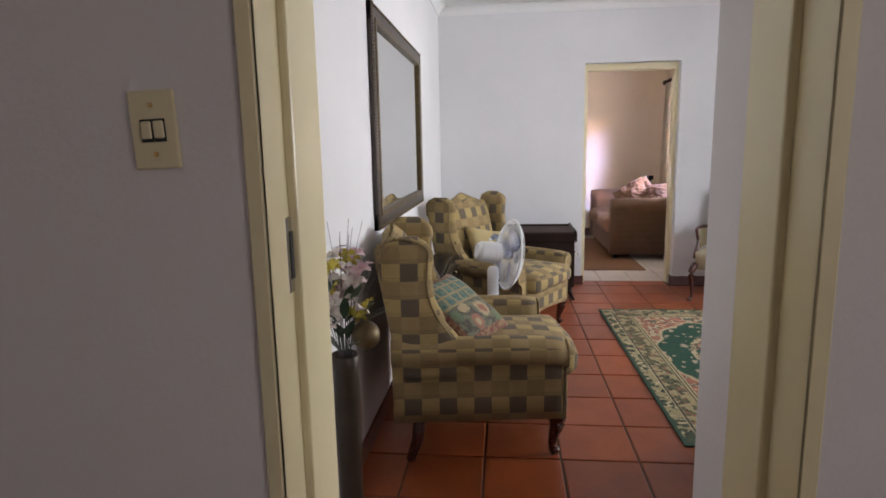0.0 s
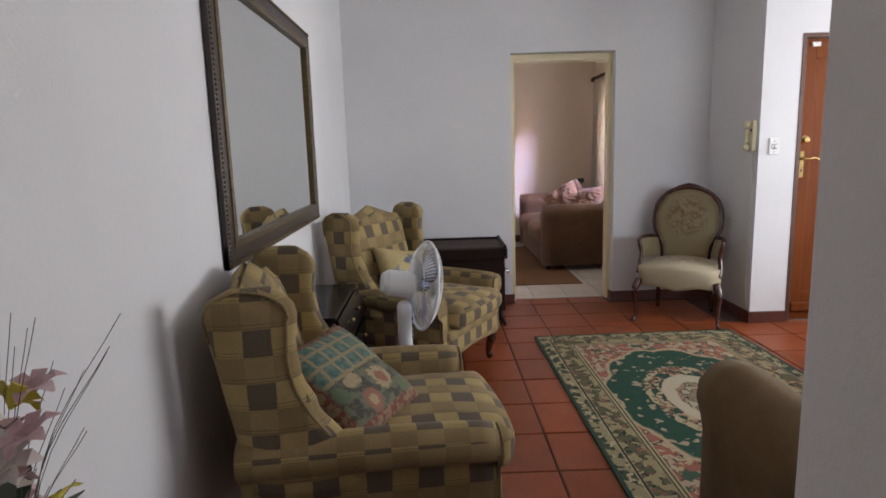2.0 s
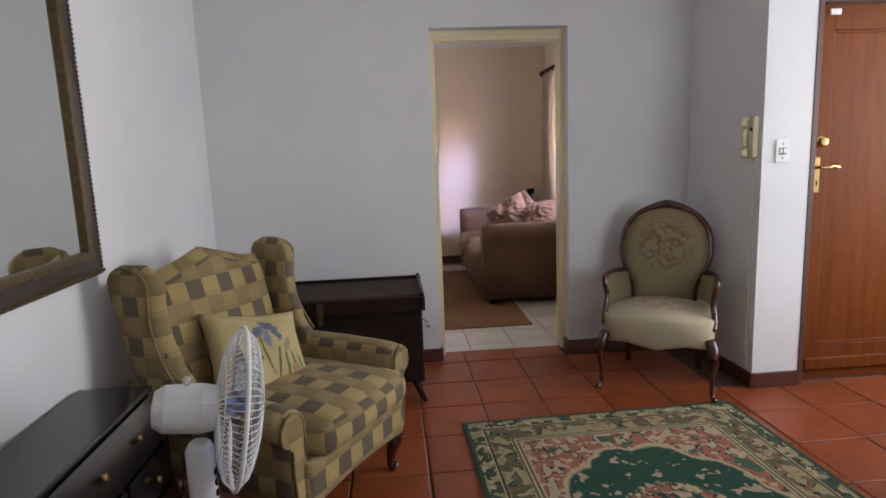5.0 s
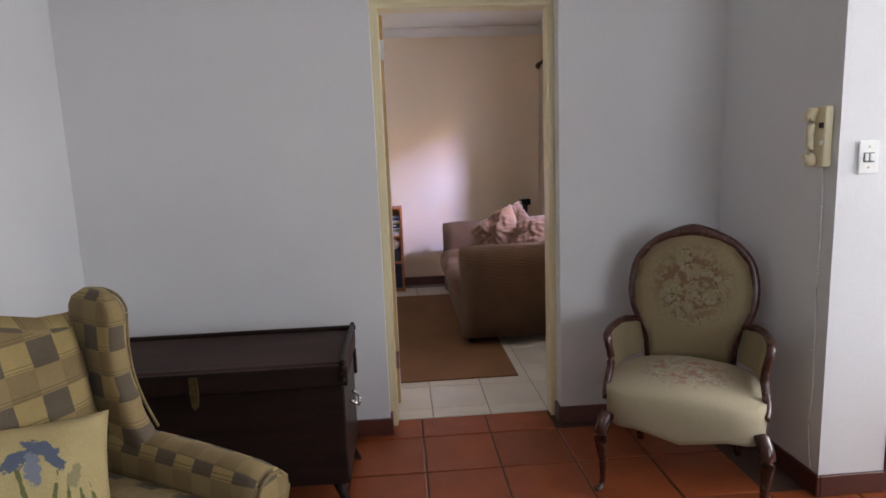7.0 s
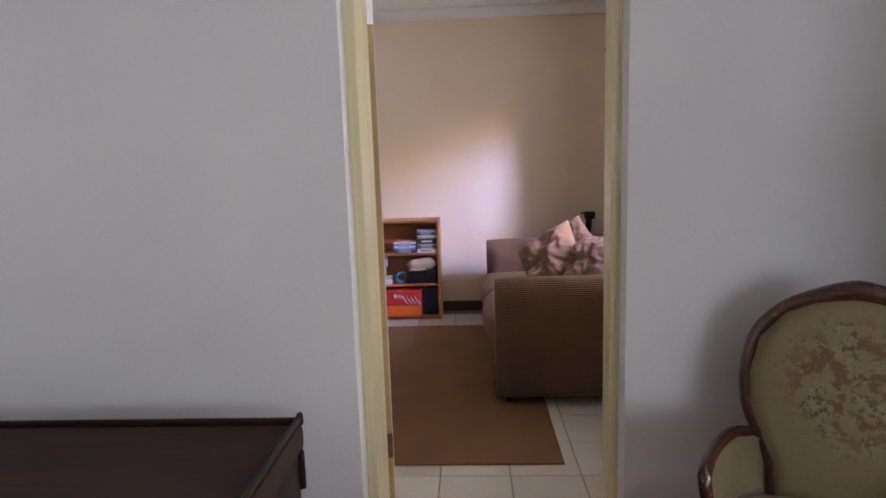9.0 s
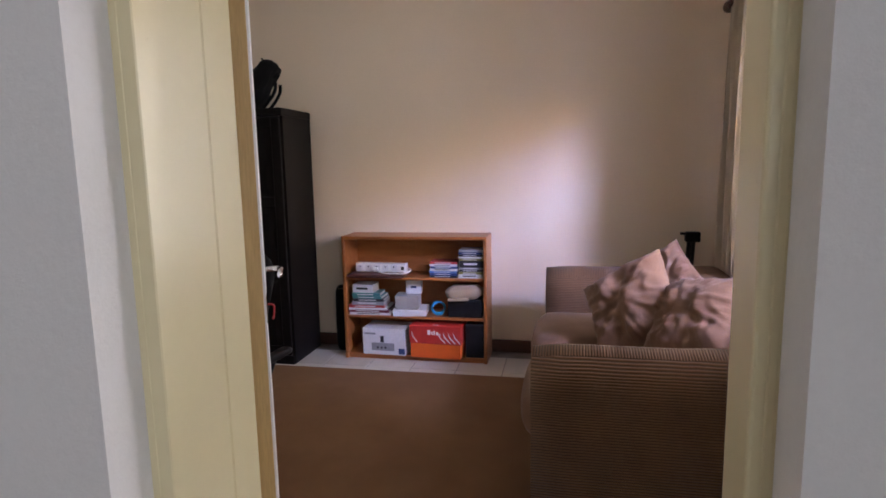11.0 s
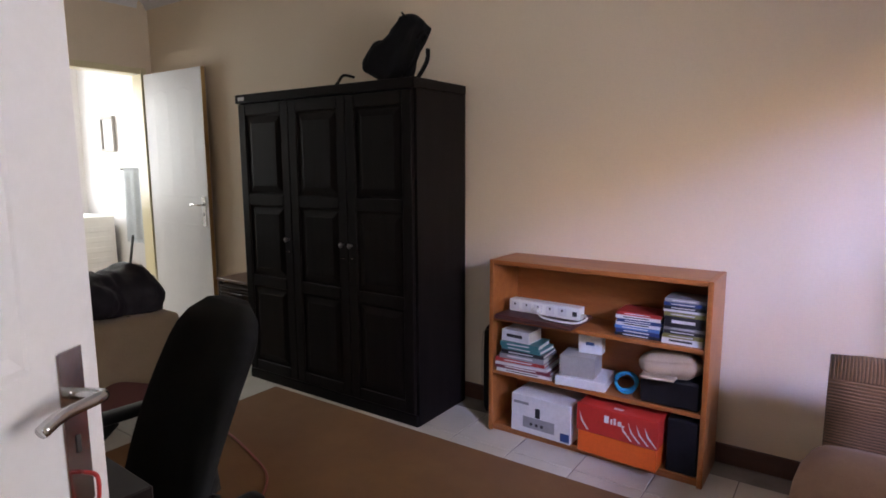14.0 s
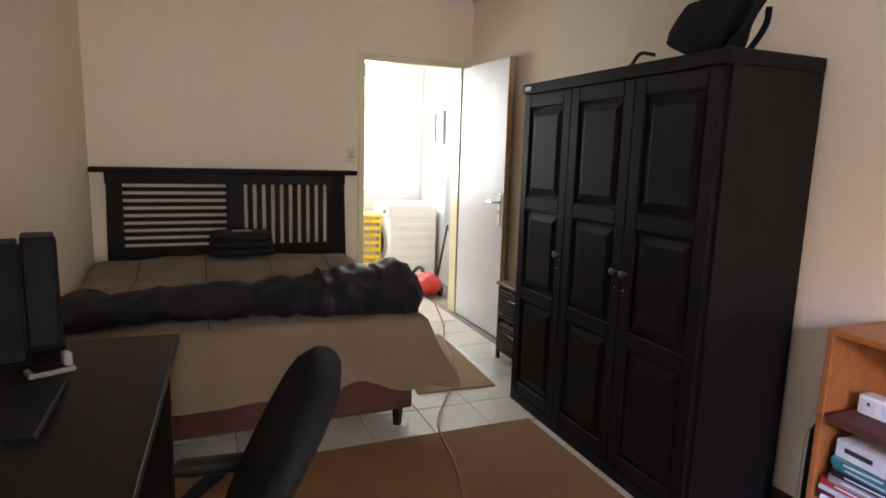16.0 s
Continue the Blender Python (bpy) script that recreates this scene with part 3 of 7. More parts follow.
def blots(nt, col, xs, rows):
    """Lay soft-edged oval motifs (x, y, half width, half height, turn, colour) over col."""
    nz = noise_tex(nt, 60, 4, 0.65)
    for cx, cy, rx, ry, turn, ink in rows:
        u, v = math_node(nt, "SUBTRACT", xs[0], cx), math_node(nt, "SUBTRACT", xs[1], cy)
        ca, sa = math.cos(radians(turn)), math.sin(radians(turn))
        a = math_node(nt, "MULTIPLY", math_node(nt, "ADD", math_node(nt, "MULTIPLY", u, ca), math_node(nt, "MULTIPLY", v, sa)), 1 / rx)
        b = math_node(nt, "MULTIPLY", math_node(nt, "SUBTRACT", math_node(nt, "MULTIPLY", v, ca), math_node(nt, "MULTIPLY", u, sa)), 1 / ry)
        r = math_node(nt, "ADD", math_node(nt, "MULTIPLY", a, a), math_node(nt, "MULTIPLY", b, b))
        r = math_node(nt, "MULTIPLY_ADD", nz, 0.9, math_node(nt, "MULTIPLY", r, 0.30))
        col = mixc(nt, ramp2(nt, r, (1, 1, 1), (0, 0, 0), 0.66, 0.74), col, ink)
    return col


def woven(nt, p, col):
    wv = noise_tex(nt, 380, 2, 0.6)
    col = mixc(nt, 1.0, col, ramp2(nt, wv, (0.78,) * 3, (1.0,) * 3, 0.35, 0.65), "MULTIPLY")
    nt.links.new(col, p.inputs["Base Color"])
    add_bump(nt, p, wv, 0.4, 0.0015)


def iris_print():
    m, nt, p = base_material("cream_iris_cushion", 0.9, 0.03)
    xs = uv_axes(nt, "Object")
    blue, maroon, green, mauve = (0.10, 0.12, 0.17), (0.13, 0.045, 0.045), (0.13, 0.135, 0.045), (0.27, 0.19, 0.20)
    ground = ramp2(nt, noise_tex(nt, 7, 3, 0.6), (0.52, 0.42, 0.20), (0.44, 0.34, 0.15))
    rows = [(0.05 + 0.035 * k, -0.06 - 0.012 * k, 0.006, 0.11, -8 + 7 * k, green) for k in range(4)]
    rows += [(0.0, -0.01, 0.006, 0.10, 14, green), (-0.06, -0.11, 0.007, 0.07, -12, green)]
    rows += [(-0.01, 0.085, 0.050, 0.022, 25, blue), (0.035, 0.105, 0.045, 0.020, -30, blue), (0.015, 0.055, 0.018, 0.042, 5, (0.20, 0.22, 0.26)), (0.06, 0.07, 0.034, 0.016, -55, blue)]
    rows += [(-0.085, -0.045, 0.045, 0.021, 18, maroon), (-0.045, -0.02, 0.036, 0.019, -28, maroon), (-0.07, -0.085, 0.018, 0.036, -8, mauve), (-0.115, 0.0, 0.022, 0.030, 20, mauve)]
    rows += [(0.10, 0.02, 0.016, 0.034, -12, (0.30, 0.26, 0.13)), (0.12, -0.08, 0.024, 0.024, 0, (0.33, 0.22, 0.10))]
    woven(nt, p, blots(nt, ground, xs, rows))
    return m


def needle_print():
    """Teal squares in a cream lattice on one half, a bouquet on the other, rust border."""
    m, nt, p = base_material("needlework_cushion", 0.9, 0.03)
    xs = uv_axes(nt, "Object")
    n1, n2 = noise_tex(nt, 30, 4, 0.65), noise_tex(nt, 55, 3, 0.6)
    def grid(v, k):
        return math_node(nt, "LESS_THAN", math_node(nt, "FRACT", math_node(nt, "MULTIPLY_ADD", n1, 0.25, math_node(nt, "MULTIPLY", v, k))), 0.22)
    lat = math_node(nt, "MAXIMUM", grid(xs[0], 17.0), grid(xs[1], 17.0))
    teal = ramp2(nt, n2, (0.055, 0.125, 0.115), (0.15, 0.20, 0.15), 0.4, 0.6)
    left = mixc(nt, lat, teal, (0.30, 0.24, 0.13))
    right = ramp2(nt, n1, (0.075, 0.07, 0.055), (0.16, 0.16, 0.10), 0.45, 0.55)
    rose, cream = (0.30, 0.13, 0.085), (0.40, 0.31, 0.18)
    right = blots(nt, right, xs, [(0.07, 0.05, 0.05, 0.045, 0, cream), (0.075, 0.05, 0.028, 0.024, 20, rose), (0.12, -0.05, 0.045, 0.04, 0, rose), (0.12, -0.05, 0.022, 0.02, 0, cream), (0.03, -0.06, 0.03, 0.034, 30, cream), (0.14, 0.12, 0.03, 0.028, 0, (0.13, 0.17, 0.09)), (0.05, -0.13, 0.04, 0.025, 10, (0.12, 0.16, 0.09))])
    col = mixc(nt, math_node(nt, "GREATER_THAN", math_node(nt, "MULTIPLY_ADD", n1, 0.05, xs[0]), 0.03), left, right)
    rim = math_node(nt, "GREATER_THAN", math_node(nt, "MAXIMUM", math_node(nt, "ABSOLUTE", xs[0]), math_node(nt, "ABSOLUTE", xs[1])), 0.158)
    col = mixc(nt, rim, col, ramp2(nt, n2, (0.19, 0.06, 0.045), (0.28, 0.19, 0.10), 0.46, 0.54))
    woven(nt, p, col)
    return m


M["cushion_needle"] = needle_print()
M["cushion_iris"] = iris_print()
M["gilt"] = surface("worn_gilt", (0.17, 0.115, 0.04), (0.06, 0.04, 0.02), 0.4, 60, 150, 0.3, metal=0.5, fine=0.4)
M["mirror_frame"] = surface("dark_bronze_frame", (0.050, 0.030, 0.020), (0.026, 0.016, 0.011), 0.35, 20, 120, 0.3, fine=0.35)
M["black_gloss"] = surface("black_lacquered_wood", (0.012, 0.011, 0.013), (0.008, 0.007, 0.009), 0.22, 5, 60, 0.06, fine=0.2, coat=0.2)
M["fan_blue"] = plain_glass("blue_fan_blade", (0.35, 0.45, 0.85), 0.25)
M["petal_white"] = surface("silk_petal_white", (0.75, 0.72, 0.66), (0.62, 0.50, 0.48), 0.7, 30, 120, 0.1)
M["petal_yellow"] = surface("silk_petal_yellow", (0.70, 0.62, 0.12), (0.62, 0.50, 0.06), 0.7, 30, 120, 0.1)
M["petal_pink"] = surface("silk_petal_pink", (0.55, 0.33, 0.36), (0.66, 0.52, 0.52), 0.7, 30, 120, 0.1)
M["leaf_dark"] = surface("dark_green_leaf", (0.035, 0.065, 0.03), (0.02, 0.04, 0.018), 0.55, 20, 90, 0.1)
M["twig"] = surface("grey_dried_twig", (0.10, 0.085, 0.08), (0.07, 0.06, 0.06), 0.8, 20, 90, 0.1)
M["old_brass"] = surface("antique_brass", (0.16, 0.115, 0.055), (0.09, 0.06, 0.03), 0.45, 20, 90, 0.1, metal=0.6)
M["vase_bronze"] = surface("dark_bronze_vase", (0.055, 0.038, 0.026), (0.035, 0.025, 0.018), 0.35, 20, 90, 0.1, metal=0.3)


def pillow(bm, w, h, t, m=None, n=16, wob=0.006, seed=1.0):
    """A stuffed cushion lying in its xy plane, with pulled-in sides, pointed corners and creases."""
    vs = []
    for side in (1, -1):
        g = []
        for i in range(n + 1):
            row = []
            for j in range(n + 1):
                u, v = 2 * i / n - 1, 2 * j / n - 1
                x = u * w / 2 * (1 - 0.09 * (1 - v * v))
                y = v * h / 2 * (1 - 0.09 * (1 - u * u))
                k = max(0.0, (1 - u ** 4) * (1 - v ** 4)) ** 0.55
                z = side * t / 2 * k
                q = Vector((x, y, z))
                cr = noise.noise(Vector((x * 9 + seed, y * 9, seed * 3 + side))) * wob * 2 + noise.noise(Vector((x * 26, y * 26 + seed, side))) * wob * 0.7
                q.z += cr * k
                row.append(bm.verts.new(q))
            g.append(row)
        for i in range(n):
            for j in range(n):
                f = (g[i][j], g[i + 1][j], g[i + 1][j + 1], g[i][j + 1])
                bm.faces.new(f if side > 0 else f[::-1])
        vs += [v for r in g for v in r]
    bmesh.ops.remove_doubles(bm, verts=vs, dist=0.0005)
    vs = [v for v in vs if v.is_valid]
    if m is not None:
        bmesh.ops.transform(bm, matrix=m, verts=vs)


def leaning(centre, normal, spin):
    """The pose of a cushion with that centre, whose face looks along normal, turned in its own plane."""
    n = Vector(normal).normalized()
    u = (Vector((0, 0, 1)) - n * n.z).normalized()
    r = u.cross(n)
    return Matrix.Translation(centre) @ Matrix((r, u, n)).transposed().to_4x4() @ pose(0, 0, 0, 0, 0, spin)


def cabriole(bm, top, foot, r=0.028, bow=0.03, out=(1, 0)):
    """A curved leg from a knee at top to a toe at foot, bowing outwards."""
    a, b = Vector(top), Vector(foot)
    o = Vector((out[0], out[1], 0)).normalized()
    pts = [a, a.lerp(b, 0.22) + o * bow, a.lerp(b, 0.6) + o * bow * 0.1, a.lerp(b, 0.88) - o * bow * 0.25, b + Vector((0, 0, 0.012)) + o * bow * 0.35, b + Vector((0, 0, 0.006)) + o * bow * 0.5]
    rad = [r * 1.25, r * 1.2, r * 0.7, r * 0.5, r * 0.8, r * 0.35]
    sp = spline(pts, 5)
    rr = [rad[min(len(rad) - 1, int(i / 5))] * (1 - (i % 5) / 5) + rad[min(len(rad) - 1, int(i / 5) + 1)] * ((i % 5) / 5) for i in range(len(sp))]
    tube(bm, sp, rr, 10)


def loft(bm, rings, close=True):
    vs = [[bm.verts.new(p) for p in r] for r in rings]
    n = len(vs[0])
    for a, b in zip(vs, vs[1:]):
        for i in range(n if close else n - 1):
            bm.faces.new((a[i], a[(i + 1) % n], b[(i + 1) % n], b[i]))
    bm.faces.new(vs[0][::-1])
    bm.faces.new(vs[-1])


def along(rows, z):
    """The second number of the rows at z, eased between them."""
    for (a, p), (b, q) in zip(rows, rows[1:]):
        if z <= b:
            t = max(0.0, (z - a) / (b - a))
            t = t * t * (3 - 2 * t)
            return p + (q - p) * t
    return rows[-1][1]


def wing_armchair(m, label, group):
    c = thing("wing_armchair", label, "armchair", m, group)
    cl = M["check"]
    bm = bmesh.new()
    soft_block(bm, -0.30, 0.405, -0.315, 0.315, 0.19, 0.36, 0.03, 0.0, 8, 0.003)
    for v in bm.verts:
        if v.co.z < 0.26 and v.co.x > 0.3:
            v.co.z -= 0.022 * (abs(v.co.y) / 0.3) ** 2
    box_uv(part("seat_base", bm, cl, c, "", True))
    bm = bmesh.new()
    soft_block(bm, -0.22, 0.455, -0.278, 0.278, 0.345, 0.48, 0.05, 0.028, 9, 0.005, seed=3)
    box_uv(part("seat_cushion", bm, cl, c, "", True))
    rear = lambda z: -0.285 - 0.165 * (z - 0.2)
    # backrest: leaning, with a camel-humped top
    rings = []
    for k in range(19):
        s = k / 18
        ring = []
        for j in range(32):
            a = 2 * math.pi * j / 32
            y = 0.305 * math.copysign(abs(math.cos(a)) ** 0.45, math.cos(a))
            sn = math.copysign(abs(math.sin(a)) ** 0.7, math.sin(a))
            top = 0.925 + 0.075 * (math.cos(min(1, abs(y) / 0.24) * math.pi) * 0.5 + 0.5)
            z = 0.22 + (top - 0.22) * s
            half = 0.080 - 0.018 * s
            pinch = 1.0 if s < 0.88 else math.sqrt(max(0.02, 1 - ((s - 0.88) / 0.12) ** 2))
            bulge = 0.022 * math.sin(math.pi * min(1, s * 1.1)) * (1 - (y / 0.34) ** 2) if sn > 0 else 0
            ring.append((rear(z) + half + half * sn * pinch + bulge, y, z))
        rings.append(ring)
    bm = bmesh.new()
    loft(bm, rings)
    box_uv(part("backrest", bm, cl, c, "", True))
    edge = [(0.40, 0.0), (0.54, -0.060), (0.64, -0.125), (0.74, -0.165), (0.83, -0.175), (0.92, -0.165), (0.99, -0.185)]
    for sy in (1, -1):
        # wing: a padded ear from the arm to the top of the back
        rings = []
        for k in range(24):
            s = k / 23
            z = 0.40 + 0.59 * s
            cap = 1.0 if s < 0.86 else math.sqrt(max(0.015, 1 - ((s - 0.86) / 0.14) ** 2))
            front, back = along(edge, z), rear(z) - 0.004
            mid = back + (front - back) * 0.58
            front, back = mid + (front - mid) * (0.45 + 0.55 * cap), mid + (back - mid) * (0.30 + 0.70 * cap)
            th = 0.037 * (0.2 + 0.8 * cap)
            ring = []
            for j in range(24):
                a = 2 * math.pi * j / 24
                t = 0.5 + 0.5 * math.copysign(abs(math.cos(a)) ** 0.6, math.cos(a))
                xx = back + (front - back) * t
                bow = 0.016 * math.sin(math.pi * t) + 0.022 * s * (1 - t) + 0.018 * max(0.0, t - 0.55) * s - 0.012 * (1 - s) * t
                ring.append((xx, sy * (0.336 + bow + th * (1 + 0.25 * t) * math.copysign(abs(math.sin(a)) ** 0.8, math.sin(a))), z))
            rings.append(ring if sy > 0 else ring[::-1])
        bm = bmesh.new()
        loft(bm, rings)
        w = box_uv(part("wing", bm, cl, c, "", True))
        bm = bmesh.new()
        pts = [(along(edge, z) - 0.022, sy * (0.336 + 0.043 + 0.010 * (z - 0.4)), z) for z in (0.57, 0.64, 0.72, 0.80, 0.88, 0.93)]
        pts += [(-0.222, sy * 0.386, 0.966), (-0.29, sy * 0.384, 0.984), (-0.35, sy * 0.381, 0.972), (-0.398, sy * 0.376, 0.93), (-0.392, sy * 0.375, 0.85)]
        tube(bm, spline(pts, 5), 0.0045, 6)
        box_uv(part("piping", bm, M["check_piping"], w, "corded piping", True))
        # scroll arm: panel below, roll above
        prof = [(0.285, 0.19), (0.285, 0.42), (0.288, 0.46), (0.292, 0.512), (0.308, 0.540), (0.343, 0.553), (0.380, 0.545), (0.407, 0.520), (0.414, 0.487), (0.401, 0.454), (0.374, 0.440), (0.356, 0.42), (0.352, 0.30), (0.350, 0.19)]
        rings = []
        for k in range(15):
            s = k / 14
            x = -0.35 + 0.722 * s
            lift = 0.012 * math.sin(math.pi * s) + 0.04 * max(0.0, 0.35 - s)
            e = 0.0 if s < 0.97 else 0.05
            rings.append([(x, sy * (0.343 + (y - 0.343) * (1 - e)), z + (lift if z > 0.43 else 0.0) - (0.006 if e and z > 0.5 else 0.0)) for y, z in prof])
        bm = bmesh.new()
        loft(bm, rings)
        box_uv(part("arm", bm, cl, c, "", True))
        inner = [(sy * (0.343 + (y - 0.343) * 0.90), 0.375 + (z - 0.375) * 0.965 - 0.008) for y, z in prof]
        bm = bmesh.new()
        extrude_outline(bm, inner, 0.016, "x")
        f = box_uv(part("arm_facing", bm, cl, c, "", False, pose(0.366, 0, 0)))
        bm = bmesh.new()
        tube(bm, [(0.015, y, z) for y, z in inner], 0.005, 6)
        box_uv(part("piping", bm, M["check_piping"], f, "corded piping", True))
        bm = bmesh.new()
        cabriole(bm, (0.335, sy * 0.285, 0.20), (0.345, sy * 0.295, 0.0), 0.030, 0.025, (1, sy * 0.6))
        part("front_leg", bm, M["mahogany"], c, "curved mahogany front leg", True)
        bm = bmesh.new()
        tube(bm, [(-0.24, sy * 0.31, 0.21), (-0.25, sy * 0.31, 0.1), (-0.285, sy * 0.315, 0.0)], [0.030, 0.026, 0.020], 8)
        part("back_leg", bm, M["mahogany"], c, "splayed mahogany back leg", True)
    return c


M["check_piping"] = surface("worn_tan_piping", (0.30, 0.22, 0.10), (0.20, 0.14, 0.065), 0.9, 30, 160, 0.3, fine=0.3)
NEAR_CHAIR, FAR_CHAIR = pose(-0.348, 2.048, 0, 0, 0, 7), pose(-0.215, 3.712, 0, 0, 0, -31)
wing_armchair(NEAR_CHAIR, "beige and brown check upholstered wing armchair beneath the mirror", "check wing armchairs")
wing_armchair(FAR_CHAIR, "beige and brown check upholstered wing armchair turned from the corner", "check wing armchairs")
bm = bmesh.new()
pillow(bm, 0.43, 0.41, 0.15, None, 18, 0.005, 2.0)
cush = tagged(part("scatter_cushion", bm, M["cushion_needle"], None, "", True, leaning((-0.400, 1.975, 0.592), (0.50, -0.26, 0.82), -88)), "teal and rust needlework cushion on the armchair", "cushion")
bm = bmesh.new()
tube(bm, spline([(-0.205, -0.196, 0), (-0.08, -0.180, 0), (0.08, -0.180, 0), (0.205, -0.196, 0), (0.190, -0.07, 0), (0.190, 0.07, 0), (0.205, 0.196, 0)], 5), 0.010, 8)
part("fringe", bm, surface("rust_braid", (0.20, 0.06, 0.04), None, 0.9, 40, 200, 0.5), cush, "rust braided edging", True)
bm = bmesh.new()
pillow(bm, 0.42, 0.40, 0.13, None, 18, 0.006, 5.0)
cush = tagged(part("scatter_cushion", bm, M["cushion_iris"], None, "", True, FAR_CHAIR @ leaning((-0.045, -0.035, 0.570), (0.80, -0.16, 0.58), -13)), "cream cushion with blue iris needlework on the armchair", "cushion")
bm = bmesh.new()
ring = [(0.198, 0.188), (0.182, 0.06), (0.182, -0.06), (0.198, -0.188), (0.06, -0.173), (-0.06, -0.173), (-0.198, -0.188), (-0.182, -0.06), (-0.182, 0.06), (-0.198, 0.188), (-0.06, 0.173), (0.06, 0.173), (0.198, 0.188)]
tube(bm, [(x, y, 0) for x, y in ring], 0.006, 6)
part("piping", bm, M["check_piping"], cush, "tan corded piping", True)


# ---- mirror ----
def wall_mirror_thing():
    c = thing("wall_mirror", "large wall mirror in a dark bronze and gilt frame", "mirror", pose(XL, 2.855, 1.478))
    L, T, w = 1.55, 1.045, 0.085
    def rail(name, a, b, c0, c1, mat, d0, d1, lab):
        part(name, boxes((d0, d1, a, b, c0, c1), bevel=0.006, seg=2), mat, c, lab)
    def ring(name, out, inn, d1, mat, lab):
        for s in (1, -1):
            y0, y1 = sorted((s * (L / 2 - out), s * (L / 2 - inn)))
            part(name, boxes((0.002, d1, y0, y1, -T / 2 + out, T / 2 - out), bevel=0.005, seg=2), mat, c, lab)
            z0, z1 = sorted((s * (T / 2 - out), s * (T / 2 - inn)))
            part(name, boxes((0.002, d1 + 0.0006, -L / 2 + out, L / 2 - out, z0, z1), bevel=0.005, seg=2), mat, c, lab)
    ring("frame_rail", 0.0, w, 0.024, M["mirror_frame"], "")
    ring("inner_slip", w - 0.022, w + 0.008, 0.030, M["gilt"], "ribbed gilt inner slip")
    # beaded outer edge
    for s in (1, -1):
        bm = bmesh.new()
        k = 0
        y = -L / 2 + 0.01
        while y < L / 2:
            box(bm, 0.022, 0.030, y, y + 0.010, s * (T / 2 - 0.013) - 0.006, s * (T / 2 - 0.013) + 0.006, 0.0025)
            y += 0.0155
        part("bead_moulding", bm, M["gilt"], c, "gilt bead moulding")
        bm = bmesh.new()
        z = -T / 2 + 0.01
        while z < T / 2 - 0.01:
            box(bm, 0.022, 0.030, s * (L / 2 - 0.013) - 0.006, s * (L / 2 - 0.013) + 0.006, z, z + 0.010, 0.0025)
            z += 0.0155
        part("bead_moulding", bm, M["gilt"], c, "gilt bead moulding")
    part("mirror_glass", boxes((0.002, 0.012, -L / 2 + w - 0.01, L / 2 - w + 0.01, -T / 2 + w - 0.01, T / 2 - w + 0.01)), M["mirror"], c, "clear silvered glass")


wall_mirror_thing()


# ---- bureau between the armchairs ----
def bureau():
    c = thing("writing_bureau", "small black lacquered bureau with a sloping front lid", "bureau", pose(-0.785, 2.69, 0))
    bm = bmesh.new()
    extrude_outline(bm, [(0, 0.12), (0, 0.592), (0.225, 0.592), (0.275, 0.47), (0.275, 0.12)], 0.67, "y")
    part("carcass", bm, M["black_gloss"], c)
    bm = bmesh.new()
    extrude_outline(bm, [(0.236, 0.585), (0.283, 0.472), (0.295, 0.476), (0.246, 0.592)], 0.66, "y")
    d = part("sloping_lid", bm, M["black_gloss"], c, "", False, pose(0, 0.005, 0))
    for y in (0.22, 0.44):
        bm = bmesh.new()
        cyl(bm, (0.268, y, 0.53), (0.290, y, 0.536), 0.006, 0.010, 10)
        part("knob", bm, M["brass"], d, "small brass knob", True)
    part("top_board", boxes((-0.0, 0.240, -0.010, 0.680, 0.593, 0.611), bevel=0.005, seg=2), M["black_gloss"], c)
    for z in (0.15, 0.30):
        for y0 in (0.03, 0.345):
            d = part("drawer_front", boxes((0.276, 0.288, y0, y0 + 0.295, z, z + 0.135), bevel=0.005), M["black_gloss"], c)
            bm = bmesh.new()
            cyl(bm, (0.288, y0 + 0.15, z + 0.07), (0.310, y0 + 0.15, z + 0.07), 0.007, 0.011, 12)
            part("knob", bm, M["brass"], d, "small brass knob", True)
    for x in (0.03, 0.245):
        for y in (0.03, 0.64):
            bm = bmesh.new()
            cyl(bm, (x, y, 0), (x, y, 0.125), 0.014, 0.024, 10)
            part("leg", bm, M["black_gloss"], c, "", True)


bureau()


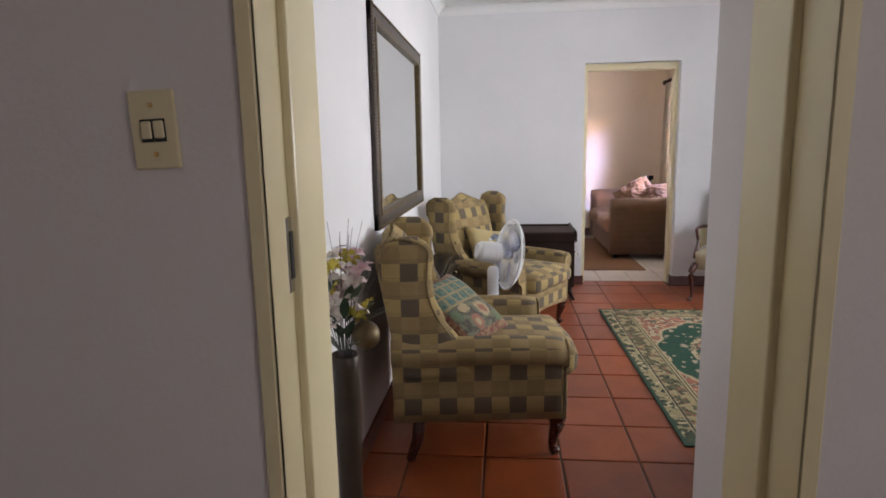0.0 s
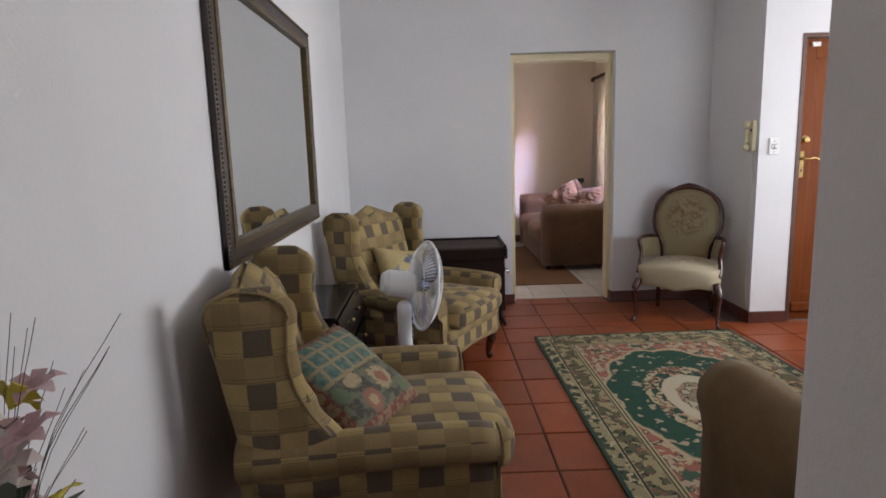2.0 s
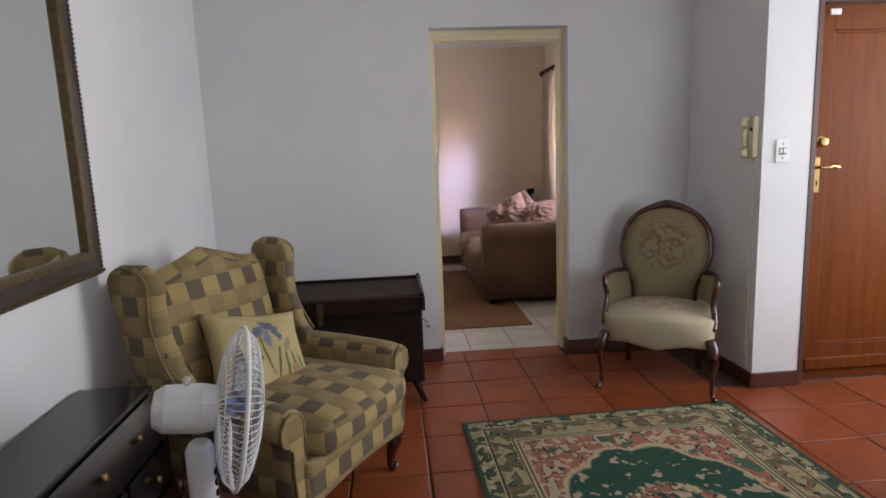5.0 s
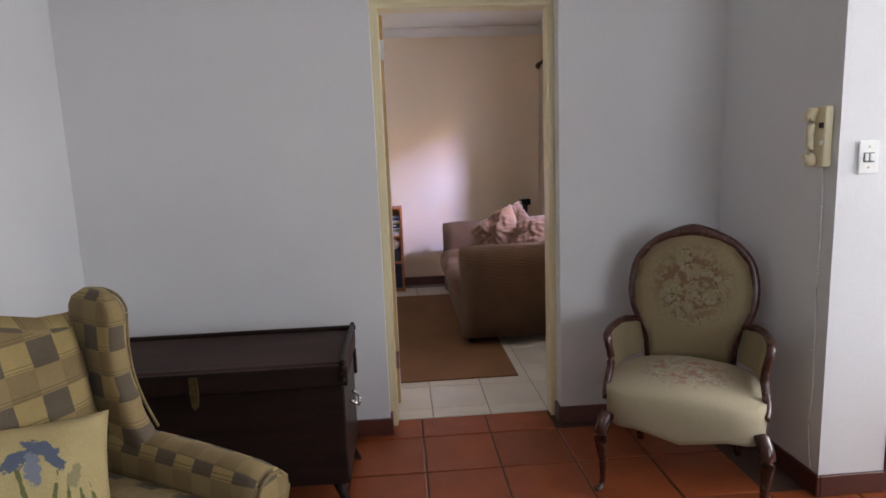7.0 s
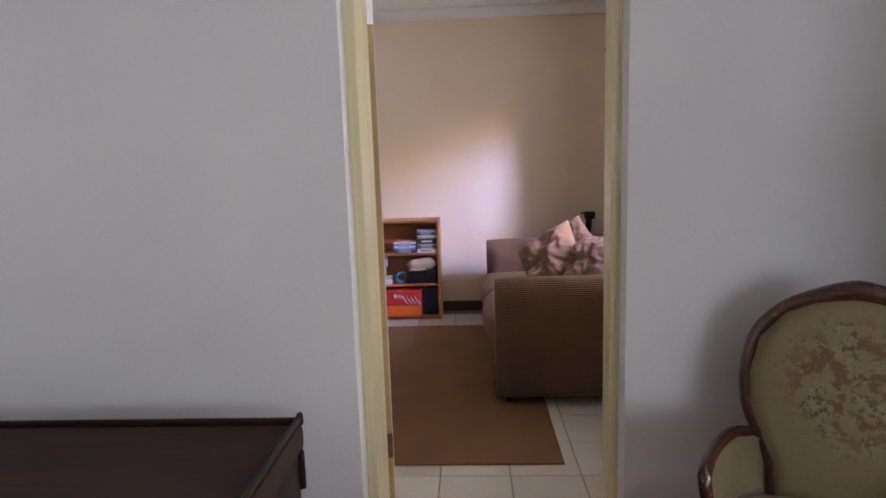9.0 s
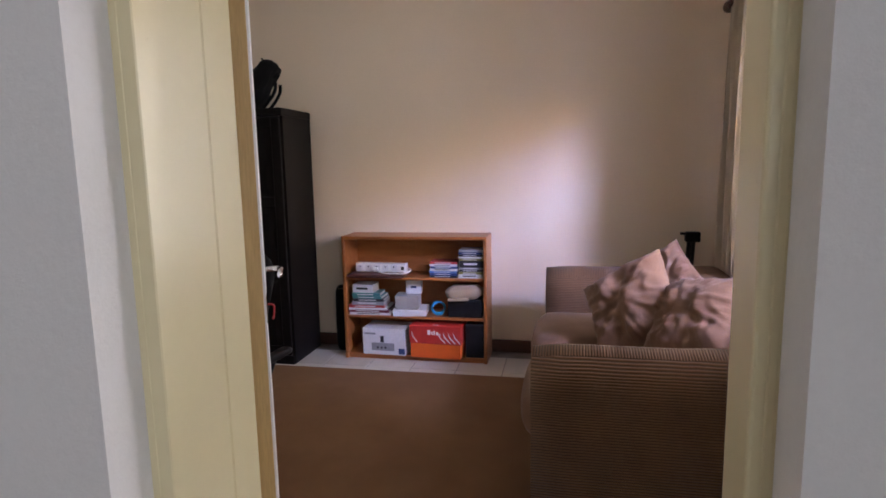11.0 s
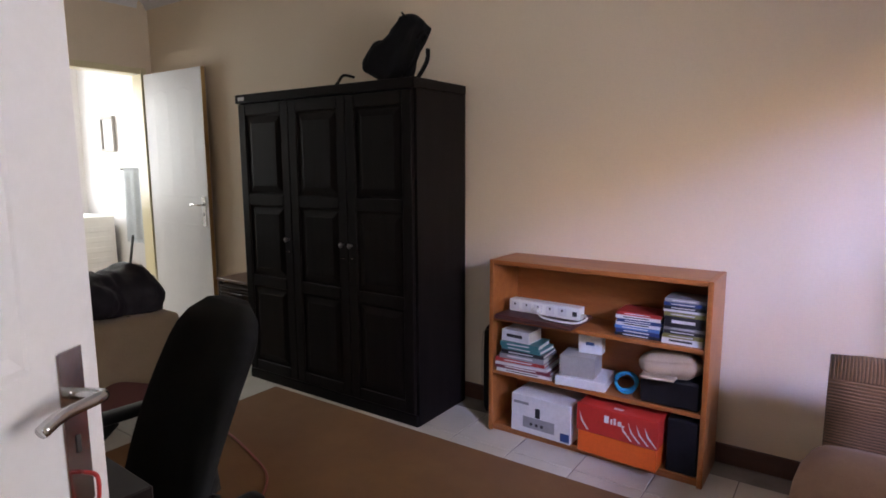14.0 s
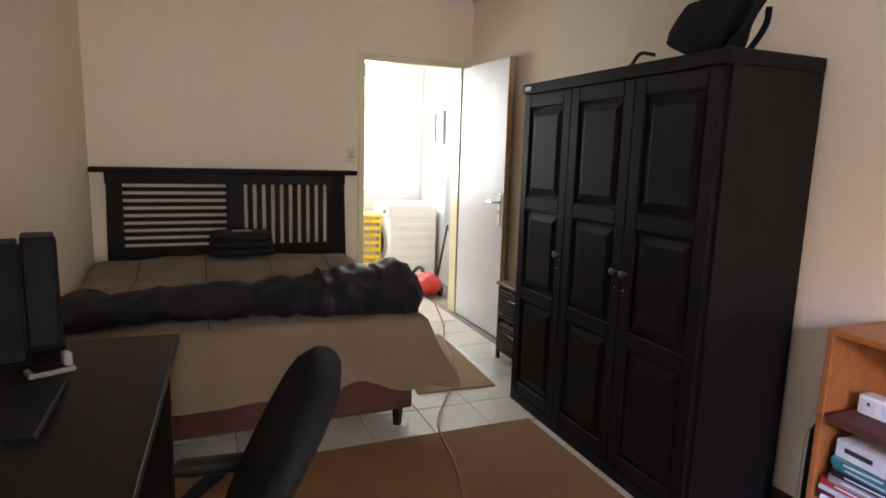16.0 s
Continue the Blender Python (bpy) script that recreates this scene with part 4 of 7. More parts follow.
# ---- pedestal fan ----
def pedestal_fan():
    c = thing("pedestal_fan", "white pedestal fan with clear blue blades at rest", "fan", pose(-0.255, 2.915, 0))
    wp = M["white_plastic"]
    bm = bmesh.new()
    lathe(bm, [(0.17, 0.0), (0.172, 0.012), (0.15, 0.03), (0.05, 0.045), (0.03, 0.07), (0.026, 0.09)], 28)
    part("base", bm, wp, c, "", True)
    bm = bmesh.new()
    tube(bm, [(0, 0, 0.07), (0, 0, 0.30), (0.0, 0, 0.44)], 0.016, 12)
    part("pole", bm, wp, c, "", True)
    bm = bmesh.new()
    soft_block(bm, -0.035, 0.035, -0.035, 0.035, 0.36, 0.62, 0.03, 0.0, 5)
    col = part("control_column", bm, wp, c, "", True)
    for k in range(4):
        part("speed_button", boxes((0.034, 0.041, -0.012, 0.012, 0.43 + 0.03 * k, 0.448 + 0.03 * k), bevel=0.003), M["dark_grey"], col)
    # head looks along +x of its own frame
    head = pose(0.055, 0.035, 0.69, 0, 10, 18)
    hd = part("motor_housing", bmesh.new(), wp, c)
    bm = bmesh.new()
    lathe(bm, [(0.0, -0.17), (0.045, -0.165), (0.062, -0.14), (0.066, -0.05), (0.060, -0.015), (0.0, -0.01)], 24, head @ pose(0, 0, 0, 0, 90, 0))
    bm.to_mesh(hd.data)
    bm.free()
    hd.data.materials.append(wp)
    bm = bmesh.new()
    cyl(bm, head @ Vector((-0.09, 0, 0.06)), head @ Vector((-0.09, 0, 0.085)), 0.007, 0.009, 10)
    part("swing_knob", bm, wp, hd, "", True)
    R = 0.215
    for nm, sg in (("front_grille", 1), ("rear_grille", -1)):
        bm = bmesh.new()
        dz = lambda r: sg * 0.058 * math.sqrt(max(0, 1 - (r / R) ** 2.2))
        for k in range(72):
            a = 2 * math.pi * k / 72
            tube(bm, [head @ Vector((0.045 + dz(r), r * math.cos(a + 0.12 * r / R), r * math.sin(a + 0.12 * r / R))) for r in (0.05, 0.10, 0.15, 0.19, R)], 0.0013, 4)
        for r in ((0.05, 0.12, 0.17) if sg > 0 else (0.06, 0.14)):
            tube(bm, [head @ Vector((0.045 + dz(r), r * math.cos(a), r * math.sin(a))) for a in [2 * math.pi * k / 40 for k in range(41)]], 0.0018, 5)
        part(nm, bm, wp, c, "white wire grille")
    bm = bmesh.new()
    tube(bm, [head @ Vector((0.045, R * math.cos(a), R * math.sin(a))) for a in [2 * math.pi * k / 48 for k in range(49)]], 0.0065, 8)
    part("grille_ring", bm, wp, c, "", True)
    bm = bmesh.new()
    lathe(bm, [(0.0, 0.108), (0.03, 0.107), (0.048, 0.100), (0.05, 0.094), (0.0, 0.092)], 24, head @ pose(0, 0, 0, 0, 90, 0))
    part("badge", bm, wp, c, "", True)
    hub = part("blade_hub", bmesh.new(), M["fan_blue"], c)
    bm = bmesh.new()
    lathe(bm, [(0.0, 0.06), (0.025, 0.058), (0.032, 0.04), (0.032, 0.0), (0, 0.0)], 16, head @ pose(0.01, 0, 0, 0, 90, 0))
    bm.to_mesh(hub.data)
    bm.free()
    hub.data.materials.append(M["fan_blue"])
    for k in range(3):
        bm = bmesh.new()
        g = []
        for i in range(7):
            r = 0.03 + 0.15 * i / 6
            half = 0.30 + 0.42 * math.sin(math.pi * (0.15 + 0.7 * i / 6))
            g.append([head @ Vector((0.04 + 0.03 * (j / 5 - 0.5), r * math.cos(2.09 * k + half * (j / 5 - 0.5) * 2), r * math.sin(2.09 * k + half * (j / 5 - 0.5) * 2))) for j in range(6)])
        vs = [[bm.verts.new(p) for p in row] for row in g]
        for a, b in zip(vs, vs[1:]):
            for j in range(5):
                bm.faces.new((a[j], a[j + 1], b[j + 1], b[j]))
        bmesh.ops.solidify(bm, geom=bm.faces[:], thickness=0.002)
        part("blade", bm, M["fan_blue"], hub, "clear blue plastic blade", True)
    bm = bmesh.new()
    tube(bm, spline([(0.03, 0.0, 0.40), (0.07, -0.01, 0.36), (0.06, 0.02, 0.30), (0.10, 0.0, 0.27), (0.07, -0.03, 0.33), (0.12, 0.01, 0.35)], 6), 0.005, 6)
    part("tied_cord", bm, wp, c, "bundled white power cord", True)


pedestal_fan()


# ---- storage chest ----
def chest():
    c = thing("storage_chest", "dark brown wooden kist chest with a brass clasp", "chest", pose(-0.62, 4.45, 0))
    W, D = 1.05, 0.46
    dw = M["dark_wood"]
    part("body", boxes((0.012, W - 0.012, 0.012, D - 0.012, 0.12, 0.53), bevel=0.006), dw, c)
    bm = bmesh.new()
    prof = [(0, 0.0), (0, 0.06), (0.02, 0.075), (D - 0.02, 0.075), (D, 0.06), (D, 0.0)]
    vs = extrude_outline(bm, prof, W, "x")
    part("lid", bm, M["chest_top"], c, "worn brown wooden lid", False, pose(0, 0, 0.532))
    for x in (-0.012, W - 0.03):
        bm = bmesh.new()
        tube(bm, spline([(x + 0.02, -0.008, 0.53), (x + 0.02, -0.006, 0.60), (x + 0.02, 0.02, 0.615), (x + 0.02, D - 0.02, 0.615), (x + 0.02, D, 0.60), (x + 0.02, D, 0.40)], 6), 0.011, 8)
        part("edge_moulding", bm, dw, c, "", True)
    part("front_moulding", boxes((-0.006, W + 0.006, -0.010, 0.004, 0.522, 0.602), bevel=0.005, seg=2), dw, c)
    part("back_moulding", boxes((-0.006, W + 0.006, D - 0.012, D + 0.006, 0.60, 0.622), bevel=0.006, seg=2), dw, c)
    bm = bmesh.new()
    extrude_outline(bm, [(-0.014, 0.06), (0.014, 0.06), (0.016, 0.0), (0.011, -0.05), (0.0, -0.062), (-0.011, -0.05), (-0.016, 0.0)], 0.008, "y")
    part("clasp", bm, M["gilt"], c, "tarnished brass clasp", False, pose(W * 0.48, -0.019, 0.53))
    for y in (0.15,):
        bm = bmesh.new()
        tube(bm, spline([(W + 0.0, y - 0.05, 0.42), (W + 0.025, y - 0.04, 0.40), (W + 0.03, y, 0.385), (W + 0.025, y + 0.04, 0.40), (W + 0.0, y + 0.05, 0.42)], 5), 0.006, 8)
        part("handle", bm, M["chrome"], c, "metal drop handle", True)
    for x in (0.06, W - 0.06):
        for y, s in ((0.05, -1), (D - 0.05, 1)):
            bm = bmesh.new()
            tube(bm, [(x, y, 0.13), (x + (0.02 if x > 0.5 else -0.02), y + s * 0.01, 0.06), (x + (0.05 if x > 0.5 else -0.05), y + s * 0.02, 0.0)], [0.03, 0.018, 0.012], 8)
            part("foot", bm, dw, c, "", True)


M["chest_top"] = surface("worn_dark_lid", (0.058, 0.032, 0.026), (0.036, 0.020, 0.017), 0.6, 3, 70, 0.1, stretch=(0.6, 6, 6), fine=0.25)
chest()


# ---- carved side chair ----
def carved_chair():
    c = thing("parlour_chair", "carved mahogany parlour chair with floral tapestry upholstery", "chair", pose(1.655, 4.335, 0, 0, 0, -30))
    mh = M["mahogany"]
    # seat: bowed front at y=0, back at y=0.5
    rings = []
    for z, e in ((0.278, -0.006), (0.30, 0.006), (0.375, 0.013), (0.418, 0.010), (0.432, -0.002), (0.442, -0.04), (0.450, -0.11), (0.454, -0.2)):
        ring = []
        for j in range(40):
            a = 2 * math.pi * j / 40
            ca, sa = math.cos(a), math.sin(a)
            x = (0.295 + e) * math.copysign(abs(ca) ** 0.5, ca)
            y = 0.235 + (0.235 + e) * math.copysign(abs(sa) ** 0.55, sa)
            x *= 1 - 0.16 * (y / 0.47)
            y -= 0.035 * (1 - (x / 0.3) ** 2) * (1 if sa < 0 else 0)
            ring.append((x, y, z + (0.012 * math.cos(x * 10) if z > 0.43 else 0) - (0.014 * math.cos(x * 21) if z < 0.32 and sa < 0 else 0)))
        rings.append(ring)
    bm = bmesh.new()
    loft(bm, rings)
    part("seat", bm, M["seat_cloth"], c, "pale tapestry seat with flowers", True)
    # back: padded balloon in a moulded frame, leaning back
    def bp(x, z, d=0.0):
        return Vector((x, 0.47 + 0.17 * (z - 0.40) + d - 0.05 * (1 - (x / 0.25) ** 2) * 0.3, z))
    side = [(0.165, 0.42), (0.175, 0.52), (0.205, 0.58), (0.238, 0.66), (0.246, 0.75), (0.225, 0.85), (0.165, 0.925), (0.09, 0.962), (0.0, 0.985)]
    outline = side + [(-x, z) for x, z in side[-2::-1]]
    sp = spline([bp(x, z) for x, z in outline], 5)
    bm = bmesh.new()
    n = len(sp)
    rad = []
    for i in range(n):
        t = abs(i / (n - 1) - 0.5) * 2
        rad.append(0.021 + 0.011 * max(0, 1 - t * 4))
    tube(bm, sp, rad, 10)
    part("back_frame", bm, mh, c, "", True)
    bm = bmesh.new()
    for dx in (-0.06, -0.03, 0.0, 0.03, 0.06):
        r = bmesh.ops.create_uvsphere(bm, u_segments=10, v_segments=6, radius=0.019 - abs(dx) * 0.08)
        bmesh.ops.transform(bm, matrix=Matrix.Translation(bp(dx, 0.998 - abs(dx) * 0.35, -0.008)), verts=r["verts"])
    part("carved_crest", bm, mh, c, "carved floral crest", True)
    for d, nm, mat, lab in ((-0.022, "back_pad", M["chair_cloth"], "olive tapestry back with a bouquet"), (0.012, "back_lining", M["chair_cloth"], "")):
        bm = bmesh.new()
        ctr = Vector((0, 0, 0.70))
        grid = []
        for k in range(7):
            s = k / 6
            row = []
            for x, z in outline:
                xx, zz = x * s * 0.97, 0.70 + (z - 0.70) * s * 0.98
                p = bp(xx, zz, d - (0.022 * (1 - s ** 2.5) if d < 0 else 0))
                row.append(p)
            grid.append(row)
        vs = [[bm.verts.new(p) for p in r] for r in grid[1:]]
        c0 = bm.verts.new(grid[0][0])
        m_ = len(outline)
        for j in range(m_):
            bm.faces.new((c0, vs[0][j], vs[0][(j + 1) % m_]))
        for a, b in zip(vs, vs[1:]):
            for j in range(m_):
                bm.faces.new((a[j], a[(j + 1) % m_], b[(j + 1) % m_], b[j]))
        bmesh.ops.solidify(bm, geom=bm.faces[:], thickness=0.012)
        part(nm, bm, mat, c, lab, True)
    for s in (1, -1):
        bm = bmesh.new()
        tube(bm, spline([bp(s * 0.20, 0.585), (s * 0.262, 0.42, 0.602), (s * 0.288, 0.28, 0.612), (s * 0.292, 0.16, 0.612), (s * 0.288, 0.13, 0.585), (s * 0.275, 0.135, 0.50), (s * 0.285, 0.10, 0.41), (s * 0.28, 0.06, 0.37)], 5), 0.016, 8)
        part("arm_rail", bm, mh, c, "", True)
        bm = bmesh.new()
        g0 = [(s * 0.19, 0.47, 0.44), (s * 0.245, 0.38, 0.44), (s * 0.268, 0.26, 0.44), (s * 0.268, 0.15, 0.44)]
        g1 = [(s * 0.20, 0.485, 0.585), (s * 0.258, 0.40, 0.592), (s * 0.280, 0.27, 0.60), (s * 0.280, 0.16, 0.598)]
        a, b = [bm.verts.new(p) for p in g0], [bm.verts.new(p) for p in g1]
        for i in range(3):
            bm.faces.new((a[i], a[i + 1], b[i + 1], b[i]))
        bmesh.ops.solidify(bm, geom=bm.faces[:], thickness=0.025)
        part("arm_panel", bm, M["chair_plain"], c, "padded olive cloth arm panel", True)
        bm = bmesh.new()
        cabriole(bm, (s * 0.265, 0.03, 0.325), (s * 0.292, 0.0, 0.0), 0.022, 0.034, (s * 0.6, -1))
        part("front_leg", bm, mh, c, "carved cabriole leg", True)
        bm = bmesh.new()
        tube(bm, spline([(s * 0.19, 0.455, 0.34), (s * 0.195, 0.46, 0.18), (s * 0.205, 0.52, 0.0)], 5), [0.02] * 5 + [0.016] * 6, 8)
        part("back_leg", bm, mh, c, "", True)


M["chair_plain"] = surface("olive_velvet", (0.50, 0.41, 0.24), (0.43, 0.35, 0.20), 0.95, 8, 240, 0.3, fine=0.2, sheen=0.05)
carved_chair()

# ---- floor rug ----
RW, RL = 0.70, 1.135
M["rug"] = oriental_rug(RW, RL)
bm = bmesh.new()
r = bmesh.ops.create_grid(bm, x_segments=30, y_segments=44, size=1.0)
for v in r["verts"]:
    v.co = Vector((v.co.x * RW, v.co.y * RL, 0.009 + 0.0015 * noise.noise(v.co * 4)))
ext = bmesh.ops.extrude_face_region(bm, geom=bm.faces[:])
for v in ext["geom"]:
    if isinstance(v, bmesh.types.BMVert):
        v.co.z = 0.001
tagged(part("floor_rug", bm, M["rug"], None, "", False, pose(1.30, 3.035, 0, 0, 0, 0.8)), "green, pink and cream floral oriental rug on the tiles", "rug")


# ---- brown sofas by the rug ----
def roll_sofa(name, label, m, length, depth, mat, mat2, arms=(1, -1), seats=2):
    """A low sofa: local x is its length, y runs from the back (0) to the front (depth)."""
    c = thing(name, label, "sofa", m)
    bm = bmesh.new()
    soft_block(bm, -length / 2 + 0.1, length / 2 - 0.1, 0.08, depth - 0.04, 0.05, 0.30, 0.03, 0, 5)
    box_uv(part("base", bm, mat, c, "", True))
    bm = bmesh.new()
    soft_block(bm, -length / 2 + 0.05, length / 2 - 0.05, 0.0, 0.26, 0.06, 0.70, 0.10, 0.0, 7, 0.006)
    box_uv(part("backrest", bm, mat, c, "", True))
    w = (length - 0.44) / seats
    for k in range(seats):
        bm = bmesh.new()
        x0 = -length / 2 + 0.22 + k * w
        soft_block(bm, x0 + 0.004, x0 + w - 0.004, 0.2, depth + 0.01, 0.27, 0.45, 0.07, 0.025, 8, 0.006, seed=k)
        box_uv(part("seat_cushion", bm, mat2, c, "", True))
    for s in (1, -1):
        if s not in arms:
            continue
        rings = []
        for k in range(11):
            t = k / 10
            y = 0.02 + (depth - 0.05) * t
            ring = []
            prof = [(0.03, 0.06), (0.03, 0.44), (0.02, 0.50), (0.012, 0.56), (0.03, 0.625), (0.075, 0.668), (0.13, 0.68), (0.185, 0.662), (0.225, 0.612), (0.232, 0.55), (0.215, 0.49), (0.205, 0.44), (0.205, 0.06)]
            sh = 1.0 if 0.04 < t < 0.96 else 0.93
            for u, z in prof:
                uu = 0.12 + (u - 0.12) * sh
                zz = z if z < 0.1 else 0.37 + (z - 0.37) * (1.0 if sh == 1 else 0.965)
                ring.append((s * (length / 2 - 0.232 + uu), y, zz + 0.006 * noise.noise(Vector((y * 6, z * 6, s)))))
            rings.append(ring)
        bm = bmesh.new()
        loft(bm, rings)
        box_uv(part("arm", bm, mat, c, "rolled arm", True))
        for y in (0.08, depth - 0.1):
            bm = bmesh.new()
            cyl(bm, (s * (length / 2 - 0.12), y, 0), (s * (length / 2 - 0.12), y, 0.065), 0.022, 0.028, 12)
            part("foot", bm, M["dark_wood"], c, "", True)
    return c


roll_sofa("sofa", "tan ribbed sofa with rolled arms beside the rug", pose(1.575, 0.98, 0, 0, 0, 0), 1.75, 0.93, M["tan_pile"], M["tan_pile"])
roll_sofa("sofa", "brown corduroy sofa with rolled arms near the front door", pose(3.42, 2.62, 0, 0, 0, 90), 1.50, 0.92, M["cord_brown"], M["cord_brown"])


# ---- vase of flowers behind the hall door ----
def flower_vase():
    c = thing("floor_vase", "tall dark bronze floor vase of silk lilies and dried twigs", "vase", pose(-0.59, 0.75, 0.0))
    bm = bmesh.new()
    lathe(bm, [(0.062, 0), (0.065, 0.02), (0.045, 0.08), (0.030, 0.25), (0.032, 0.5), (0.038, 0.68), (0.033, 0.78), (0.038, 0.82), (0.034, 0.825), (0.028, 0.78), (0.02, 0.6)], 24)
    part("vase_body", bm, M["vase_bronze"], c, "", True)
    bm = bmesh.new()
    r = bmesh.ops.create_uvsphere(bm, u_segments=16, v_segments=10, radius=0.036)
    bmesh.ops.transform(bm, matrix=pose(0.065, -0.03, 0.885), verts=r["verts"])
    part("ornament_ball", bm, M["old_brass"], c, "antique brass ball", True)
    rnd = random.Random(11)
    for k in range(34):
        a, t = rnd.uniform(0, 6.28), rnd.uniform(0.05, 0.42)
        L = rnd.uniform(0.17, 0.37)
        bm = bmesh.new()
        tip = Vector((math.cos(a) * t * 0.36, math.sin(a) * t * 0.36, 0.80 + L))
        mid = Vector((tip.x * 0.35, tip.y * 0.35, 0.80 + L * 0.55))
        tube(bm, spline([(0, 0, 0.74), mid, tip], 5), [0.0009] * 5 + [0.0005] * 6, 5)
        part("dried_twig", bm, M["twig"], c)
    for k in range(26):
        a, rr = rnd.uniform(0, 6.28), rnd.uniform(0.005, 0.062)
        p0 = Vector((math.cos(a) * rr, math.sin(a) * rr * 1.1, 0.92 + rnd.uniform(0, 0.19) - rr * 0.4))
        tilt = pose(p0.x, p0.y, p0.z, rnd.uniform(-50, 50), rnd.uniform(-50, 50), rnd.uniform(0, 360)) @ Matrix.Scale(0.58, 4)
        mat = M[("petal_white", "petal_white", "petal_pink", "petal_yellow")[k % 4]]
        fl = part("lily", bmesh.new(), mat, c, "silk lily flower")
        bm = bmesh.new()
        for j in range(6):
            q = pose(0, 0, 0, 0, 0, 60 * j)
            pts = [[(0, 0.003, 0), (0, -0.003, 0)], [(0.02, 0.014, 0.022), (0.02, -0.014, 0.022)], [(0.042, 0.016, 0.03), (0.042, -0.016, 0.03)], [(0.062, 0.003, 0.018), (0.062, -0.003, 0.018)]]
            vs = [[bm.verts.new(tilt @ q @ Vector(p)) for p in r2] for r2 in pts]
            for x, y in zip(vs, vs[1:]):
                bm.faces.new((x[0], x[1], y[1], y[0]))
        bm.to_mesh(fl.data)
        bm.free()
        fl.data.materials.append(mat)
    for k in range(22):
        a, rr = rnd.uniform(0, 6.28), rnd.uniform(0.0, 0.06)
        q = pose(math.cos(a) * rr, math.sin(a) * rr, 0.83 + rnd.uniform(0, 0.15), 0, rnd.uniform(-65, -10), math.degrees(a))
        bm = bmesh.new()
        pts = [(0, 0.003), (0.022, 0.012), (0.046, 0.011), (0.068, 0.002)]
        vs = [(bm.verts.new(q @ Vector((x, y, 0.01 * math.sin(x * 25)))), bm.verts.new(q @ Vector((x, -y, 0.01 * math.sin(x * 25))))) for x, y in pts]
        for x, y in zip(vs, vs[1:]):
            bm.faces.new((x[0], x[1], y[1], y[0]))
        part("leaf", bm, M["leaf_dark"], c)


flower_vase()


# ---- switches, intercom, front door ----
def wall_switch(m, mat, label, rockers=2):
    """Plate in the xz plane, facing -y."""
    c = thing("light_switch", label, "switch", m)
    part("plate", boxes((-0.036, 0.036, -0.008, 0, -0.058, 0.058), bevel=0.003, seg=2), mat, c)
    for k in range(rockers):
        x = (k - (rockers - 1) / 2) * 0.020
        part("rocker_surround", boxes((x - 0.0095, x + 0.0095, -0.009, -0.007, -0.018, 0.016)), M["dark_grey"], c)
        part("rocker", boxes((x - 0.008, x + 0.008, -0.013, -0.008, -0.013, 0.013), bevel=0.002), mat, c)
    for z in (0.036, -0.036):
        bm = bmesh.new()
        cyl(bm, (0, -0.0095, z), (0, -0.007, z), 0.004, 0.004, 10)
        part("screw", bm, M["brass"], c)
    return c


wall_switch(pose(-0.703, 0.199, 1.372, 0, -2, 0), M["ivory"], "ivory two-lever light switch on the hall wall")
wall_switch(pose(2.316, 4.339, 1.287), M["white_plastic"], "white two-lever light switch beside the front door")
wall_switch(pose(-3.709, 7.565, 1.33, 0, 0, 90), M["ivory"], "ivory light switch beside the laundry door")


def intercom():
    c = thing("intercom_handset", "cream plastic wall intercom handset with a cord", "intercom", pose(2.209, 4.41, 1.365))
    iv = M["ivory"]
    part("wall_unit", boxes((-0.034, 0, -0.042, 0.042, -0.108, 0.108), bevel=0.008, seg=3), iv, c)
    bm = bmesh.new()
    tube(bm, spline([(-0.042, 0.012, 0.100), (-0.048, 0.012, 0.07), (-0.048, 0.012, 0.0), (-0.048, 0.012, -0.07), (-0.042, 0.012, -0.102)], 5), [0.02, 0.022, 0.023, 0.022, 0.02] + [0.015] * 10 + [0.02, 0.022, 0.023, 0.022, 0.02, 0.018], 10)
    h = part("handset", bm, iv, c, "", True)
    for z in (0.07, -0.07):
        bm = bmesh.new()
        cyl(bm, (-0.066, 0.012, z), (-0.071, 0.012, z), 0.014, 0.012, 12)
        part("grille_disc", bm, iv, h)
    part("label_strip", boxes((-0.036, -0.033, -0.035, -0.012, 0.03, 0.05)), M["dark_grey"], c)
    part("call_button", boxes((-0.038, -0.033, -0.034, -0.018, -0.03, -0.012), bevel=0.002), M["white_plastic"], c)
    bm = bmesh.new()
    tube(bm, spline([(-0.006, -0.005, -0.105), (-0.005, -0.012, -0.3), (-0.004, -0.01, -0.6), (-0.005, -0.02, -0.95), (-0.006, -0.012, -1.1), (-0.004, -0.03, -1.27)], 6), 0.004, 6)
    part("cord", bm, M["white_plastic"], c, "white cord clipped down the wall", True)
    for z in (-0.25, -0.5, -0.8):
        part("cord_clip", boxes((-0.011, 0.0, -0.018, -0.002, z - 0.005, z + 0.005), bevel=0.002), M["white_plastic"], c)


intercom()


